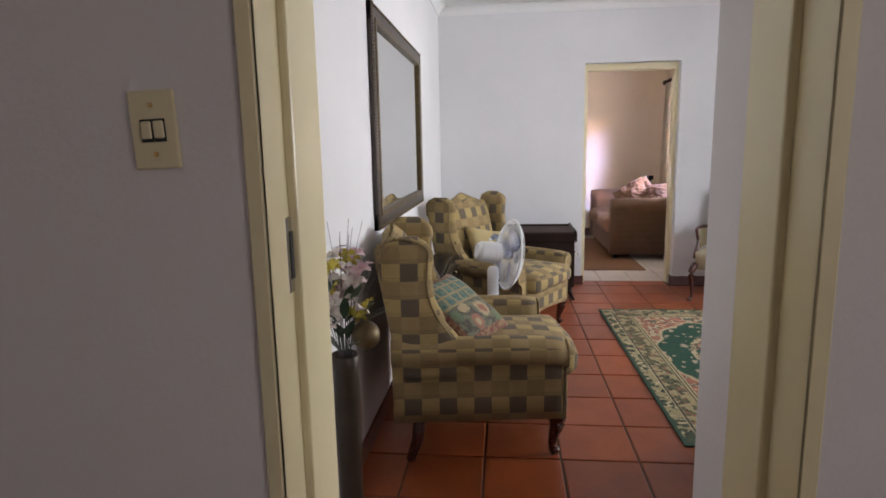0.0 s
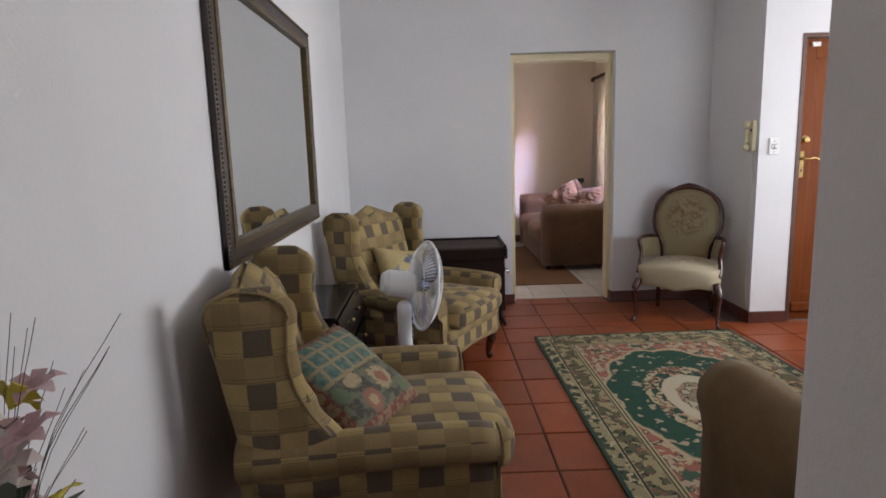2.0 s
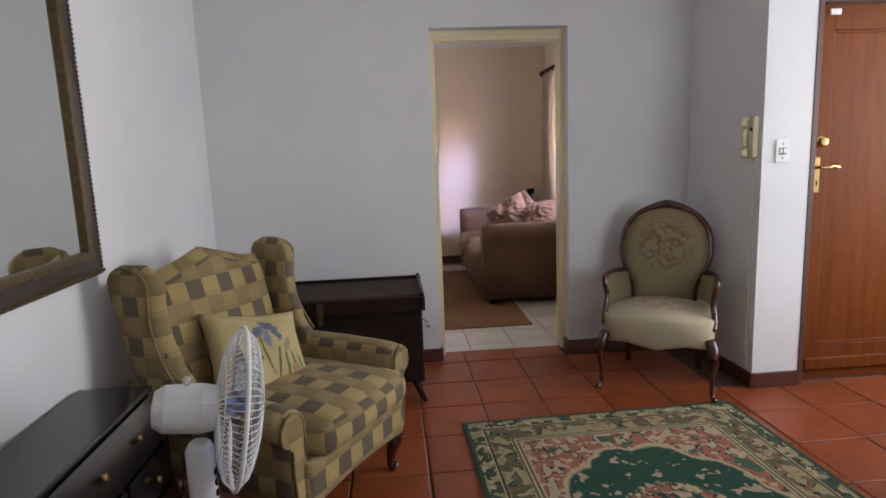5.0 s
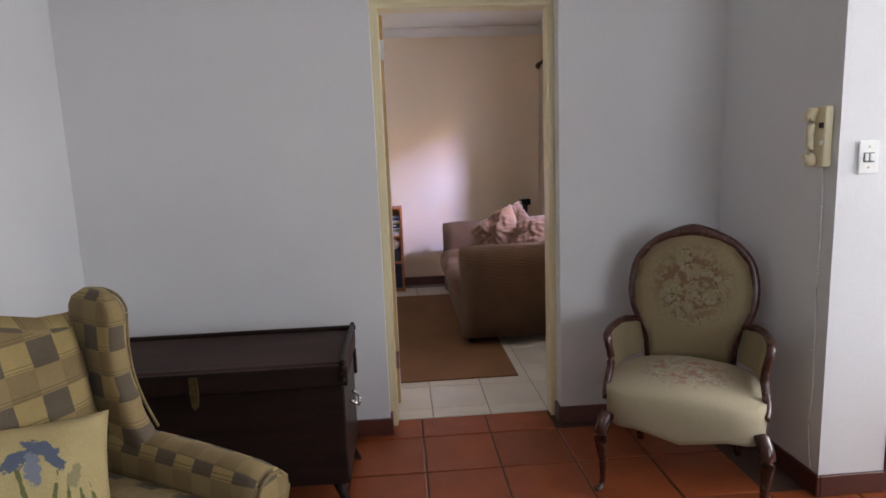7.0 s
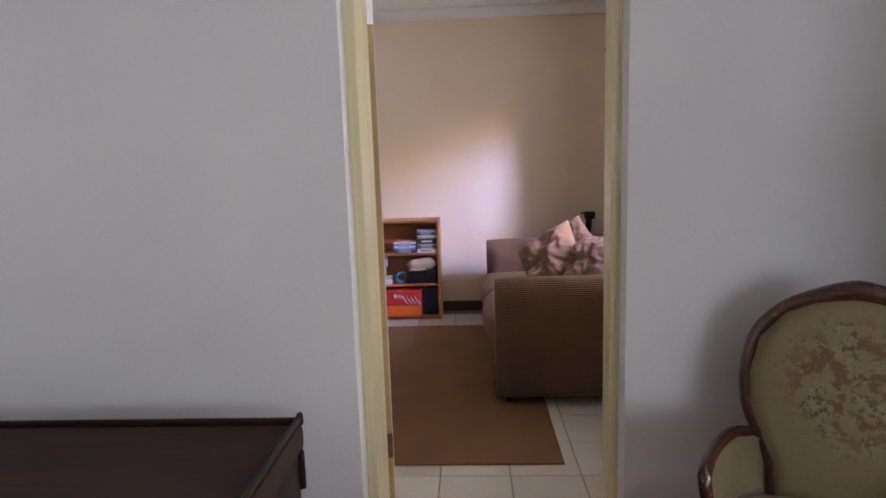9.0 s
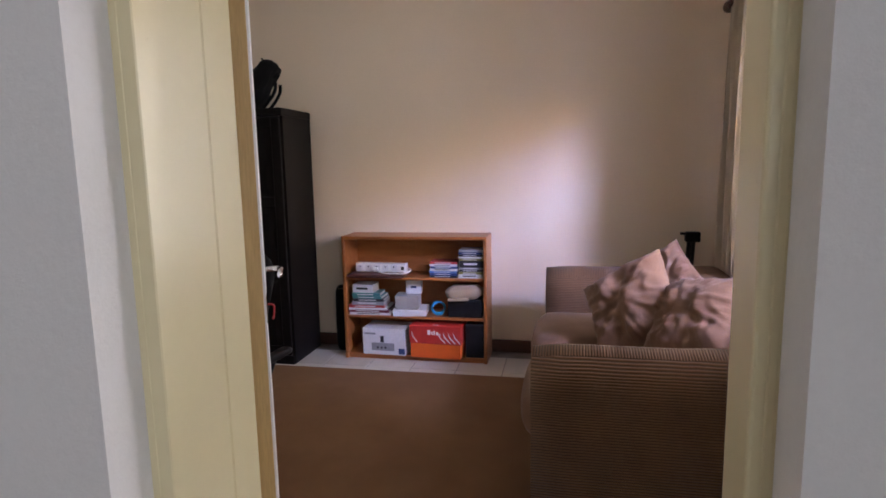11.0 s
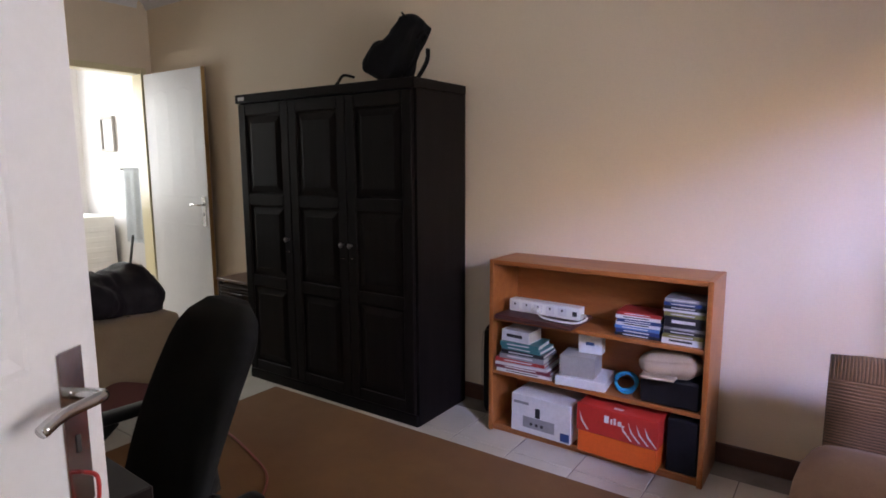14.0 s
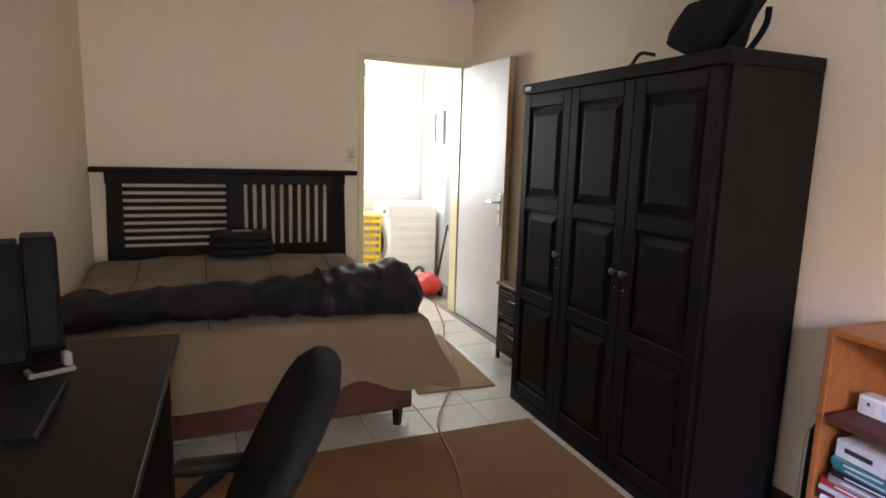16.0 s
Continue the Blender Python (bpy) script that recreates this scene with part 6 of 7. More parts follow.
def backpack():
    c = thing("backpack", "black nylon backpack slumped on top of the wardrobe", "backpack", pose(-0.95, 8.22, 1.7255, 0, 0, 12) @ Matrix.Scale(0.84, 4))
    lean = pose(0, 0, 0, 0, 36, 0)
    bm = bmesh.new()
    soft_block(bm, -0.09, 0.08, -0.14, 0.14, 0.0, 0.40, 0.028, 0.012, 11, 0.03)
    # sagging cloth: narrower and thinner towards the top, with pulled folds
    for v in bm.verts:
        s = max(0.0, v.co.z / 0.40)
        v.co.x = v.co.x * (1.12 - 0.42 * s) + 0.025 * noise.noise(v.co * 11)
        v.co.y = v.co.y * (1.05 - 0.22 * s) + 0.020 * noise.noise(v.co * 9 + Vector((4, 0, 0)))
        v.co.z += 0.03 * noise.noise(v.co * 8 + Vector((0, 7, 0))) * s
        v.co = lean @ v.co
    low = min(v.co.z for v in bm.verts)
    for v in bm.verts:
        v.co.z -= low
    part("bag", bm, M["black_cloth"], c, "", True)
    bm = bmesh.new()
    soft_block(bm, -0.17, -0.08, -0.11, 0.11, 0.03, 0.22, 0.04, 0.02, 6, 0.015, lean, 5)
    part("front_pocket", bm, M["black_cloth"], c, "", True)
    for y in (-0.07, 0.07):
        bm = bmesh.new()
        tube(bm, spline([lean @ Vector((0.09, y, 0.34)), lean @ Vector((0.125, y * 1.1, 0.27)), lean @ Vector((0.125, y * 1.2, 0.14)), lean @ Vector((0.10, y * 1.3, 0.07))], 5), 0.014, 8)
        part("shoulder_strap", bm, M["black_cloth"], c, "", True)
    bm = bmesh.new()
    tube(bm, spline([lean @ Vector((0.05, -0.04, 0.36)), lean @ Vector((0.05, -0.03, 0.405)), lean @ Vector((0.05, 0.03, 0.405)), lean @ Vector((0.05, 0.04, 0.36))], 4), 0.009, 6)
    part("grab_loop", bm, M["black_cloth"], c, "", True)
    for x, y in ((-0.05, -0.09), (0.04, 0.07)):
        bm = bmesh.new()
        tube(bm, spline([lean @ Vector((x, y, 0.37)), lean @ Vector((x - 0.01, y, 0.42)), lean @ Vector((x - 0.045, y * 1.1, 0.435))], 4), [0.010] * 5 + [0.007] * 4, 6)
        part("compression_strap", bm, M["black_cloth"], c, "", True)
    bm = bmesh.new()
    tube(bm, spline([(-0.14, -0.12, 0.05), (-0.2, -0.15, 0.06), (-0.24, -0.15, 0.02), (-0.27, -0.13, 0.012)], 4), 0.009, 6)
    part("loose_strap", bm, M["black_cloth"], c, "", True)


backpack()


# ---- bookcase ----
def bookcase():
    c = thing("bookcase", "low orange-stained pine bookcase with three full shelves", "bookcase", pose(-0.29, 8.20, 0))
    W, D, Hh, t = 1.005, 0.27, 0.865, 0.022
    sp = M["shelf_pine"]
    part("side_panel", boxes((0, t, 0, D, 0, Hh), bevel=0.003), sp, c)
    part("side_panel", boxes((W - t, W, 0, D, 0, Hh), bevel=0.003), sp, c)
    part("top_board", boxes((t, W - t, 0.001, D, Hh - t, Hh - 0.001), bevel=0.003), sp, c)
    for z in (0.02, 0.295, 0.565):
        part("shelf", boxes((t, W - t, 0.008, D - 0.008, z - 0.0, z + 0.018), bevel=0.002), sp, c)
    part("back_board", boxes((t, W - t, D - 0.008, D - 0.001, 0.02, Hh - t)), sp, c)
    part("plinth", boxes((t, W - t, 0.02, 0.035, 0.0, 0.02)), sp, c)


bookcase()
SY = 8.20


def slab(name, label, category, x0, x1, y0, y1, z0, z1, mat, turn=0.0, bevel=0.003, group=""):
    cx, cy = (x0 + x1) / 2, (y0 + y1) / 2
    return tagged(part(name, boxes((x0 - cx, x1 - cx, y0 - cy, y1 - cy, 0, z1 - z0), bevel=bevel), mat, None, "", False, pose(cx, cy, z0, 0, 0, turn)), label, category, group)


def book(x0, y0, z0, w, d, t, cover, label, turn=0.0, name="book", group="books on the shelves"):
    """A book lying flat: spine towards -y."""
    b = thing(name, label, "book", pose(x0 + w / 2, y0 + d / 2, z0, 0, 0, turn), group)
    bm = boxes((-w / 2, w / 2, -d / 2, d / 2, 0, 0.0025), (-w / 2, w / 2, -d / 2, d / 2, t - 0.0025, t), (-w / 2, w / 2, -d / 2, -d / 2 + 0.003, 0.0025, t - 0.0025))
    part("cover", bm, cover, b)
    part("pages", boxes((-w / 2 + 0.003, w / 2 - 0.003, -d / 2 + 0.003, d / 2 - 0.004, 0.0026, t - 0.0026)), M["paper"], b)
    if t > 0.012:
        part("title_bar", boxes((-w * 0.32, w * 0.25, -d / 2 - 0.0006, -d / 2, t * 0.38, t * 0.66)), M["white_card"] if sum(cover.diffuse_color[:3]) < 2 else M["dark_grey"], b, "printed spine title")
    return b


def cover_mat(name, c):
    m = surface(name, c, None, 0.35, 20, 60, 0.03, fine=0.06)
    m.diffuse_color = (*c, 1)
    return m


CV = [cover_mat("cover_" + n, c) for n, c in (("navy", (0.03, 0.06, 0.18)), ("white", (0.75, 0.75, 0.76)), ("black", (0.02, 0.02, 0.025)), ("red", (0.42, 0.04, 0.035)), ("teal", (0.05, 0.20, 0.20)), ("maroon", (0.17, 0.03, 0.05)), ("olive", (0.24, 0.22, 0.07)), ("blue", (0.10, 0.22, 0.50)), ("grey", (0.30, 0.30, 0.32)))]
# disc cases in two stacks on the top shelf
rb = random.Random(3)
z = 0.5835
for k, (ci, t) in enumerate(((2, 0.014), (0, 0.015), (7, 0.014), (1, 0.016), (0, 0.014), (1, 0.015), (3, 0.014))):
    book(0.325 + rb.uniform(-0.006, 0.006), SY + 0.03 + rb.uniform(0, 0.012), z, 0.19, 0.137, t, CV[ci], ("navy blue", "white", "black", "red", "", "", "", "bright blue")[ci] + " disc case lying in a stack on the shelf", rb.uniform(-2, 2), "disc_case", "disc cases")
    z += t + 0.0006
z = 0.5835
for k, (ci, t) in enumerate(((1, 0.028), (6, 0.015), (2, 0.014), (8, 0.014), (2, 0.045), (6, 0.015), (1, 0.012), (2, 0.014), (0, 0.014), (8, 0.014))):
    book(0.525 + rb.uniform(-0.005, 0.005), SY + 0.02 + rb.uniform(0, 0.012), z, 0.16, 0.137, t, CV[ci], ("navy blue", "white", "black", "red", "teal", "", "olive", "blue", "grey")[ci] + " disc case lying in a tall stack on the shelf", rb.uniform(-2, 2), "disc_case", "disc cases")
    z += t + 0.0006
# power strip lying on a closed board
slab("serving_board", "dark maroon board lying flat on the top shelf", "board", -0.245, 0.155, SY - 0.035, SY + 0.22, 0.5835, 0.606, M["maroon_board"], -1, 0.008)
ps = thing("power_strip", "white multi-plug power strip resting on the maroon board", "power strip", pose(-0.035, SY + 0.10, 0.6065, 0, 0, -2))
part("casing", boxes((-0.185, 0.185, -0.03, 0.03, 0, 0.062), bevel=0.008, seg=2), M["white_plastic"], ps)
for k in range(5):
    x = -0.15 + 0.062 * k
    part("socket", boxes((x - 0.022, x + 0.022, -0.0318, -0.0295, 0.012, 0.05), bevel=0.001), M["white_card"], ps)
    part("socket_slot", boxes((x - 0.004, x + 0.004, -0.0325, -0.0315, 0.034, 0.044)), M["dark_grey"], ps)
part("switch", boxes((0.15, 0.172, -0.035, -0.0295, 0.02, 0.042), bevel=0.002), M["dark_grey"], ps)
bm = bmesh.new()
tube(bm, spline([(0.18, 0.0, 0.03), (0.22, -0.03, 0.02), (0.19, -0.085, 0.006), (0.09, -0.095, 0.006), (0.02, -0.08, 0.008), (-0.02, -0.05, 0.02)], 6), 0.005, 6)
part("cord", bm, M["white_plastic"], ps, "", True)
part("plug", boxes((-0.045, -0.01, -0.062, -0.033, 0.012, 0.038), bevel=0.006), M["white_plastic"], ps)
# books on the middle shelf
z = 0.3135
for k, (ci, w, d, t, x) in enumerate(((1, 0.29, 0.21, 0.016, -0.255), (5, 0.29, 0.21, 0.020, -0.262), (1, 0.27, 0.20, 0.012, -0.258), (3, 0.255, 0.19, 0.020, -0.262), (8, 0.23, 0.17, 0.026, -0.235), (2, 0.22, 0.16, 0.018, -0.225), (4, 0.21, 0.15, 0.018, -0.225), (4, 0.20, 0.145, 0.022, -0.23), (1, 0.15, 0.13, 0.055, -0.225))):
    book(x, SY + 0.005 + rb.uniform(0, 0.012), z, w, d, t, CV[ci], ("navy", "white", "black", "red", "teal green", "maroon", "olive", "blue", "grey")[ci] + " book lying in a pile on the shelf", rb.uniform(-4, 4))
    z += t + 0.0006
slab("card_box", "flat white card box on the middle shelf", "box", 0.055, 0.285, SY + 0.005, SY + 0.2, 0.3135, 0.357, M["white_card"], 6)
slab("gadget_box", "silver grey box stacked on a white box", "box", 0.07, 0.235, SY + 0.02, SY + 0.15, 0.3577, 0.455, M["grey_metal"], 5, 0.006)
d = slab("small_card_box", "small white box standing on the silver box", "box", 0.135, 0.245, SY + 0.09, SY + 0.15, 0.4557, 0.553, M["white_card"], 5)
part("print_mark", boxes((-0.02, 0.02, -0.031, -0.030, 0.04, 0.055)), CV[0], d, "dark blue printed mark")
bm = bmesh.new()
for k in range(5):
    a0 = k * 0.5
    tube(bm, [(0.046 * math.cos(a) * (1 - 0.05 * k), 0.02 * math.sin(a0) + 0.03 * math.cos(a) * math.sin(a0), 0.052 + 0.046 * math.sin(a) * (1 - 0.05 * k)) for a in [2 * math.pi * i / 24 for i in range(25)]], 0.006, 6)
tagged(part("cable_coil", bm, M["blue_wool"], None, "", True, pose(0.37, SY + 0.06, 0.3135 - 0.0005)), "bright blue coiled cable on the shelf", "cable")
slab("black_case", "black plastic case on the middle shelf", "case", 0.445, 0.685, SY + 0.015, SY + 0.2, 0.3135, 0.435, M["black_plastic"], 0, 0.01)
bm = bmesh.new()
soft_block(bm, -0.115, 0.115, -0.075, 0.075, 0.0, 0.085, 0.04, 0.02, 8, 0.02)
for v in bm.verts:
    v.co.z = max(v.co.z, 0.0)
cap = tagged(part("cotton_cap", bm, M["beige_cap"], None, "", True, pose(0.555, SY + 0.09, 0.4355)), "crumpled beige cotton cap on the black case", "cap")
bm = bmesh.new()
soft_block(bm, -0.10, 0.04, -0.13, -0.04, 0.004, 0.018, 0.006, 0.0, 5, 0.006)
part("peak", bm, M["beige_cap"], cap, "", True)
# bottom shelf boxes
d = slab("speaker_dock_box", "white printed box of a speaker dock on the bottom shelf", "box", -0.155, 0.155, SY - 0.01, SY + 0.2, 0.0385, 0.225, M["white_card"], -2)
part("printed_speaker", boxes((-0.09, 0.075, -0.1065, -0.1052, 0.03, 0.085), bevel=0.0004), CV[8], d, "printed picture of a grey speaker dock")
part("printed_phone", boxes((-0.025, 0.0, -0.1065, -0.1052, 0.088, 0.135)), CV[2], d, "printed picture of a phone")
part("printed_title", boxes((-0.14, -0.06, -0.1065, -0.1052, 0.142, 0.155)), CV[8], d, "grey printed title bar")
part("printed_corner", boxes((0.105, 0.15, -0.1065, -0.1052, 0.01, 0.05)), CV[0], d, "dark blue printed corner")
for k in range(3):
    bm = bmesh.new()
    cyl(bm, (-0.045 + 0.028 * k, -0.1065, 0.052), (-0.045 + 0.028 * k, -0.1075, 0.052), 0.008, 0.008, 10)
    part("printed_knob", bm, CV[2], d)
sb = thing("shoe_box", "orange shoe box with a red lid and white swooshes", "shoe box", pose(0.365, SY - 0.035, 0.0385, 0, 0, -3), "")
part("box_body", boxes((-0.175, 0.175, 0, 0.26, 0, 0.115), bevel=0.003), M["orange_card"], sb, "orange card")
lid = part("lid", boxes((-0.18, 0.18, -0.005, 0.265, 0.10, 0.225), bevel=0.003), M["red_card"], sb, "red card lid")
for k in range(4):
    bm = bmesh.new()
    x = 0.02 + 0.035 * k
    extrude_outline(bm, [(x, 0.19), (x + 0.02, 0.15), (x + 0.055, 0.112), (x + 0.048, 0.112), (x + 0.012, 0.148)], 0.001, "y")
    part("white_flash", bm, M["white_card"], lid, "", False, pose(0, -0.0062, 0))
bm = bmesh.new()
extrude_outline(bm, [(-0.165, 0.19), (-0.15, 0.15), (-0.12, 0.112), (-0.13, 0.112), (-0.158, 0.148)], 0.001, "y")
part("white_flash", bm, M["white_card"], lid, "", False, pose(0, -0.0062, 0))
for k, (x, w, h0, h1) in enumerate(((-0.05, 0.02, 0.165, 0.198), (-0.022, 0.008, 0.165, 0.188), (-0.008, 0.010, 0.165, 0.194), (0.010, 0.016, 0.165, 0.186), (0.032, 0.008, 0.165, 0.172))):
    part("logo_bar", boxes((x, x + w, -0.0064, -0.005, h0, h1)), M["white_card"], lid, "white printed logo shape")
part("top_mark", boxes((-0.02, 0.02, 0.02, 0.04, 0.225, 0.2258)), M["white_card"], lid)
slab("loudspeaker_box", "black loudspeaker standing in the bottom shelf", "speaker", 0.565, 0.69, SY + 0.01, SY + 0.2, 0.0385, 0.27, M["black_plastic"], 0, 0.006)

# ---- bag between wardrobe and bookcase ----
gb = thing("instrument_bag", "black padded instrument bag with tan piping standing upright", "bag", pose(-0.37, 8.40, 0) @ Matrix.Diagonal((0.55, 0.75, 0.95, 1)))
bm = bmesh.new()
soft_block(bm, -0.095, 0.095, -0.06, 0.06, 0.0, 0.50, 0.05, 0.01, 7, 0.004)
part("bag", bm, M["black_cloth"], gb, "", True)
for s in (1, -1):
    bm = bmesh.new()
    tube(bm, spline([(s * 0.085, -0.062, 0.03), (s * 0.09, -0.063, 0.25), (s * 0.085, -0.062, 0.44), (s * 0.05, -0.06, 0.485), (0, -0.06, 0.49)], 5), 0.0016, 6)
    part("piping", bm, M["tan_piping"], gb, "tan piping", True)
bm = bmesh.new()
tube(bm, spline([(0.03, -0.05, 0.38), (0.06, -0.09, 0.42), (0.08, -0.085, 0.37), (0.05, -0.06, 0.33)], 5), 0.012, 8)
part("carry_handle", bm, M["mahogany"], gb, "brown leather handle", True)


# ---- bed ----
def bed():
    c = thing("bed", "double bed with a taupe duvet on a maroon base", "bed", pose(-3.50, 5.80, 0))
    L, W = 1.78, 1.60
    bm = bmesh.new()
    soft_block(bm, 0.0, L, 0.02, W - 0.04, 0.10, 0.34, 0.025, 0, 5)
    part("base", bm, M["bed_base"], c, "maroon upholstered base", True)
    for x in (0.07, L - 0.07):
        for y in (0.10, W - 0.10):
            bm = bmesh.new()
            cyl(bm, (x, y, 0), (x, y, 0.105), 0.022, 0.03, 4)
            part("leg", bm, M["dark_wood"], c)
    bm = bmesh.new()
    soft_block(bm, 0.0, L, 0.02, W - 0.04, 0.34, 0.56, 0.05, 0, 6)
    part("mattress", bm, M["white_card"], c, "", True)
    # duvet: a draped sheet over the mattress
    bm = bmesh.new()
    nx, ny = 84, 78
    g = []
    for i in range(nx + 1):
        row = []
        for j in range(ny + 1):
            a = 0.02 + (L + 0.32 + 0.05 * noise.noise(Vector((j * 0.11, 7, 0)))) * i / nx
            b = -0.02 + (W + 0.36) * j / ny
            x, y, z = a, b, 0.585
            over = a - (L + 0.02)
            sag = 0.0
            if over > 0:
                x = L + 0.03 + 0.03 * math.sin(over * 5)
                z = 0.585 - over
            ov = b - (W + 0.0)
            if ov > 0:
                y = W + 0.01 + 0.03 * math.sin(ov * 6)
                z = min(z, 0.585 - ov)
                if over > 0:
                    z = 0.585 - max(over, ov) - 0.1 * min(over, ov)
            flop = max(0, over, ov)
            z += 0.025 * noise.noise(Vector((a * 2.3, b * 2.3, 0))) + 0.012 * noise.noise(Vector((a * 7, b * 7, 3)))
            if flop > 0:
                x += (0.03 + 0.024 * math.sin(b * 13 + 2 * noise.noise(Vector((b * 3, 0, 5)))) + 0.035 * noise.noise(Vector((b * 6, a * 2, 1)))) * (flop / 0.3) if over > 0 else 0
                y += (0.03 + 0.03 * math.sin(a * 13)) * (flop / 0.3) if ov > 0 else 0
                if over > 0 and ov > -0.12:
                    y += 0.25 * over * min(1.0, (ov + 0.12) / 0.12)
                z += 0.02 * math.sin(b * 9 + a * 7) * flop / 0.3
            if a < 0.62:
                z += 0.05 * math.sin(math.pi * min(1, a / 0.6)) * (1 - abs((b - 0.8) / 0.9) ** 3)
            row.append(bm.verts.new((x, y, max(z, 0.2))))
        g.append(row)
    for i in range(nx):
        for j in range(ny):
            bm.faces.new((g[i][j], g[i + 1][j], g[i + 1][j + 1], g[i][j + 1]))
    bmesh.ops.solidify(bm, geom=bm.faces[:], thickness=0.02)
    part("duvet", bm, M["duvet"], c, "rumpled taupe duvet with stitched squares", True)
    for k in range(4):
        bm = bmesh.new()
        y = 0.25 + 0.38 * k
        pts = []
        for i in range(36):
            a = 0.15 + 1.9 * i / 35
            over = a - (L + 0.02)
            zz = 0.589 + 0.025 * noise.noise(Vector((a * 2.3, y * 2.3, 0))) + 0.012 * noise.noise(Vector((a * 7, y * 7, 3)))
            if a < 0.62:
                zz += 0.05 * math.sin(math.pi * min(1, a / 0.6)) * (1 - abs((y - 0.8) / 0.9) ** 3)
            if over > 0:
                break
            pts.append((a, y, zz + 0.001))
        tube(bm, pts, 0.003, 4)
        part("stitch_line", bm, M["duvet_seam"], c, "dark stitched seam")
    return c


M["duvet_seam"] = surface("dark_stitching", (0.15, 0.11, 0.08), None, 0.9, 30, 100, 0.1)
bed()


def headboard():
    c = thing("headboard", "black-brown slatted headboard with a moulded top rail", "headboard", pose(-3.56, 5.78, 0))
    bw = M["black_wood"]
    Wd = 1.70
    part("top_rail", boxes((-0.05, 0.06, -0.035, Wd + 0.035, 1.175, 1.21), bevel=0.01, seg=2), bw, c)
    part("upper_rail", boxes((-0.015, 0.015, 0.05, Wd - 0.05, 1.10, 1.175), bevel=0.003), bw, c)
    for s in (0, 1):
        bm = bmesh.new()
        y = 0.03 if s == 0 else Wd - 0.03
        k = 1 if s else -1
        vs = extrude_outline(bm, [(y, 0.0), (y - k * 0.12, 0.0), (y - k * 0.12, 1.175), (y - k * 0.03, 1.175)], 0.034, "x")
        part("post", bm, bw, c, "", False, pose(-0.017, 0, 0))
    part("middle_post", boxes((-0.0155, 0.0155, 0.80, 0.92, 0.2, 1.10), bevel=0.003), bw, c)
    part("lower_rail", boxes((-0.0145, 0.0145, 0.12, Wd - 0.12, 0.55, 0.67), bevel=0.003), bw, c)
    for k in range(8):
        z = 0.692 + k * 0.051
        part("slat", boxes((-0.010, 0.010, 0.13, 0.81, z, z + 0.029), bevel=0.002), bw, c)
    for k in range(10):
        y = 0.945 + k * 0.063
        part("slat", boxes((-0.010, 0.010, y, y + 0.036, 0.66, 1.105), bevel=0.002), bw, c)


headboard()
# throw across the foot of the bed
bm = bmesh.new()
rings = []
for k in range(120):
    t = k / 119
    y = 5.83 + 1.63 * t
    puff = abs(math.sin(t * 26 + 0.8 * noise.noise(Vector((t * 6, 2, 0))))) ** 0.5
    r = 0.108 + 0.040 * t + 0.034 * puff + 0.03 * noise.noise(Vector((t * 9, 0, 0)))
    end = min(1.0, (1.0 - t) / 0.07, t / 0.04 + 0.3)
    r *= math.sqrt(max(0.02, 1 - (1 - end) ** 2))
    cx = -1.93 - 0.05 * t + 0.03 * noise.noise(Vector((t * 5, 4, 0)))
    zb = 0.605
    ring = []
    for j in range(28):
        a = 2 * math.pi * j / 28
        w = r * (1.05 + 0.35 * max(0.0, min(1.0, (t - 0.6) / 0.15)))
        rr = 1 + 0.26 * noise.noise(Vector((math.cos(a) * 2, math.sin(a) * 2, t * 20))) + 0.10 * noise.noise(Vector((math.cos(a) * 5, math.sin(a) * 5, t * 55)))
        up = 0.45 * r * (1 + 0.25 * t) * (1.35 if t > 0.68 else 1.0)
        ring.append((cx + w * math.cos(a) * rr, y, zb + 0.055 + up * math.sin(a) * rr))
    rings.append(ring)
loft(bm, rings)
tagged(part("quilted_throw", bm, M["black_quilt"], None, "", True), "black quilted throw rolled across the foot of the bed", "throw")
c = thing("folded_blanket", "black folded blanket with a pale printed mark on the bed", "blanket", pose(-3.24, 6.66, 0.655, 0, 0, 90))
for k in range(3):
    bm = bmesh.new()
    soft_block(bm, -0.20 + 0.006 * k, 0.20 - 0.008 * k, -0.12, 0.12, 0.05 * k, 0.05 * k + 0.052, 0.022, 0.006, 7, 0.006, None, k)
    part("fold", bm, M["black_quilt"], c, "", True)
part("print_mark", boxes((-0.06, 0.06, -0.05, 0.0, 0.158, 0.1605)), M["white_card"], c, "pale printed mark")


# ---- desk and chair ----
def desk():
    c = thing("desk", "dark brown wooden desk against the bedroom wall", "desk", pose(-1.196, 5.747, 0, 0, 0, -2.5))
    W, D = 1.30, 0.59
    part("desktop", boxes((0, W, 0, D, 0.722, 0.75), bevel=0.003), M["desk_top"], c)
    part("side_panel", boxes((0.02, 0.045, 0.02, D - 0.03, 0, 0.722), bevel=0.002), M["desk_top"], c)
    part("side_panel", boxes((W - 0.045, W - 0.02, 0.02, D - 0.03, 0, 0.722), bevel=0.002), M["desk_top"], c)
    part("back_panel", boxes((0.045, W - 0.045, 0.03, 0.045, 0.25, 0.722)), M["desk_top"], c)
    p = part("drawer", boxes((0.06, 0.42, 0.05, D - 0.045, 0.60, 0.71), bevel=0.002), M["desk_top"], c)
    part("handle", boxes((0.18, 0.30, D - 0.045, D - 0.03, 0.65, 0.662), bevel=0.003), M["chrome"], p)


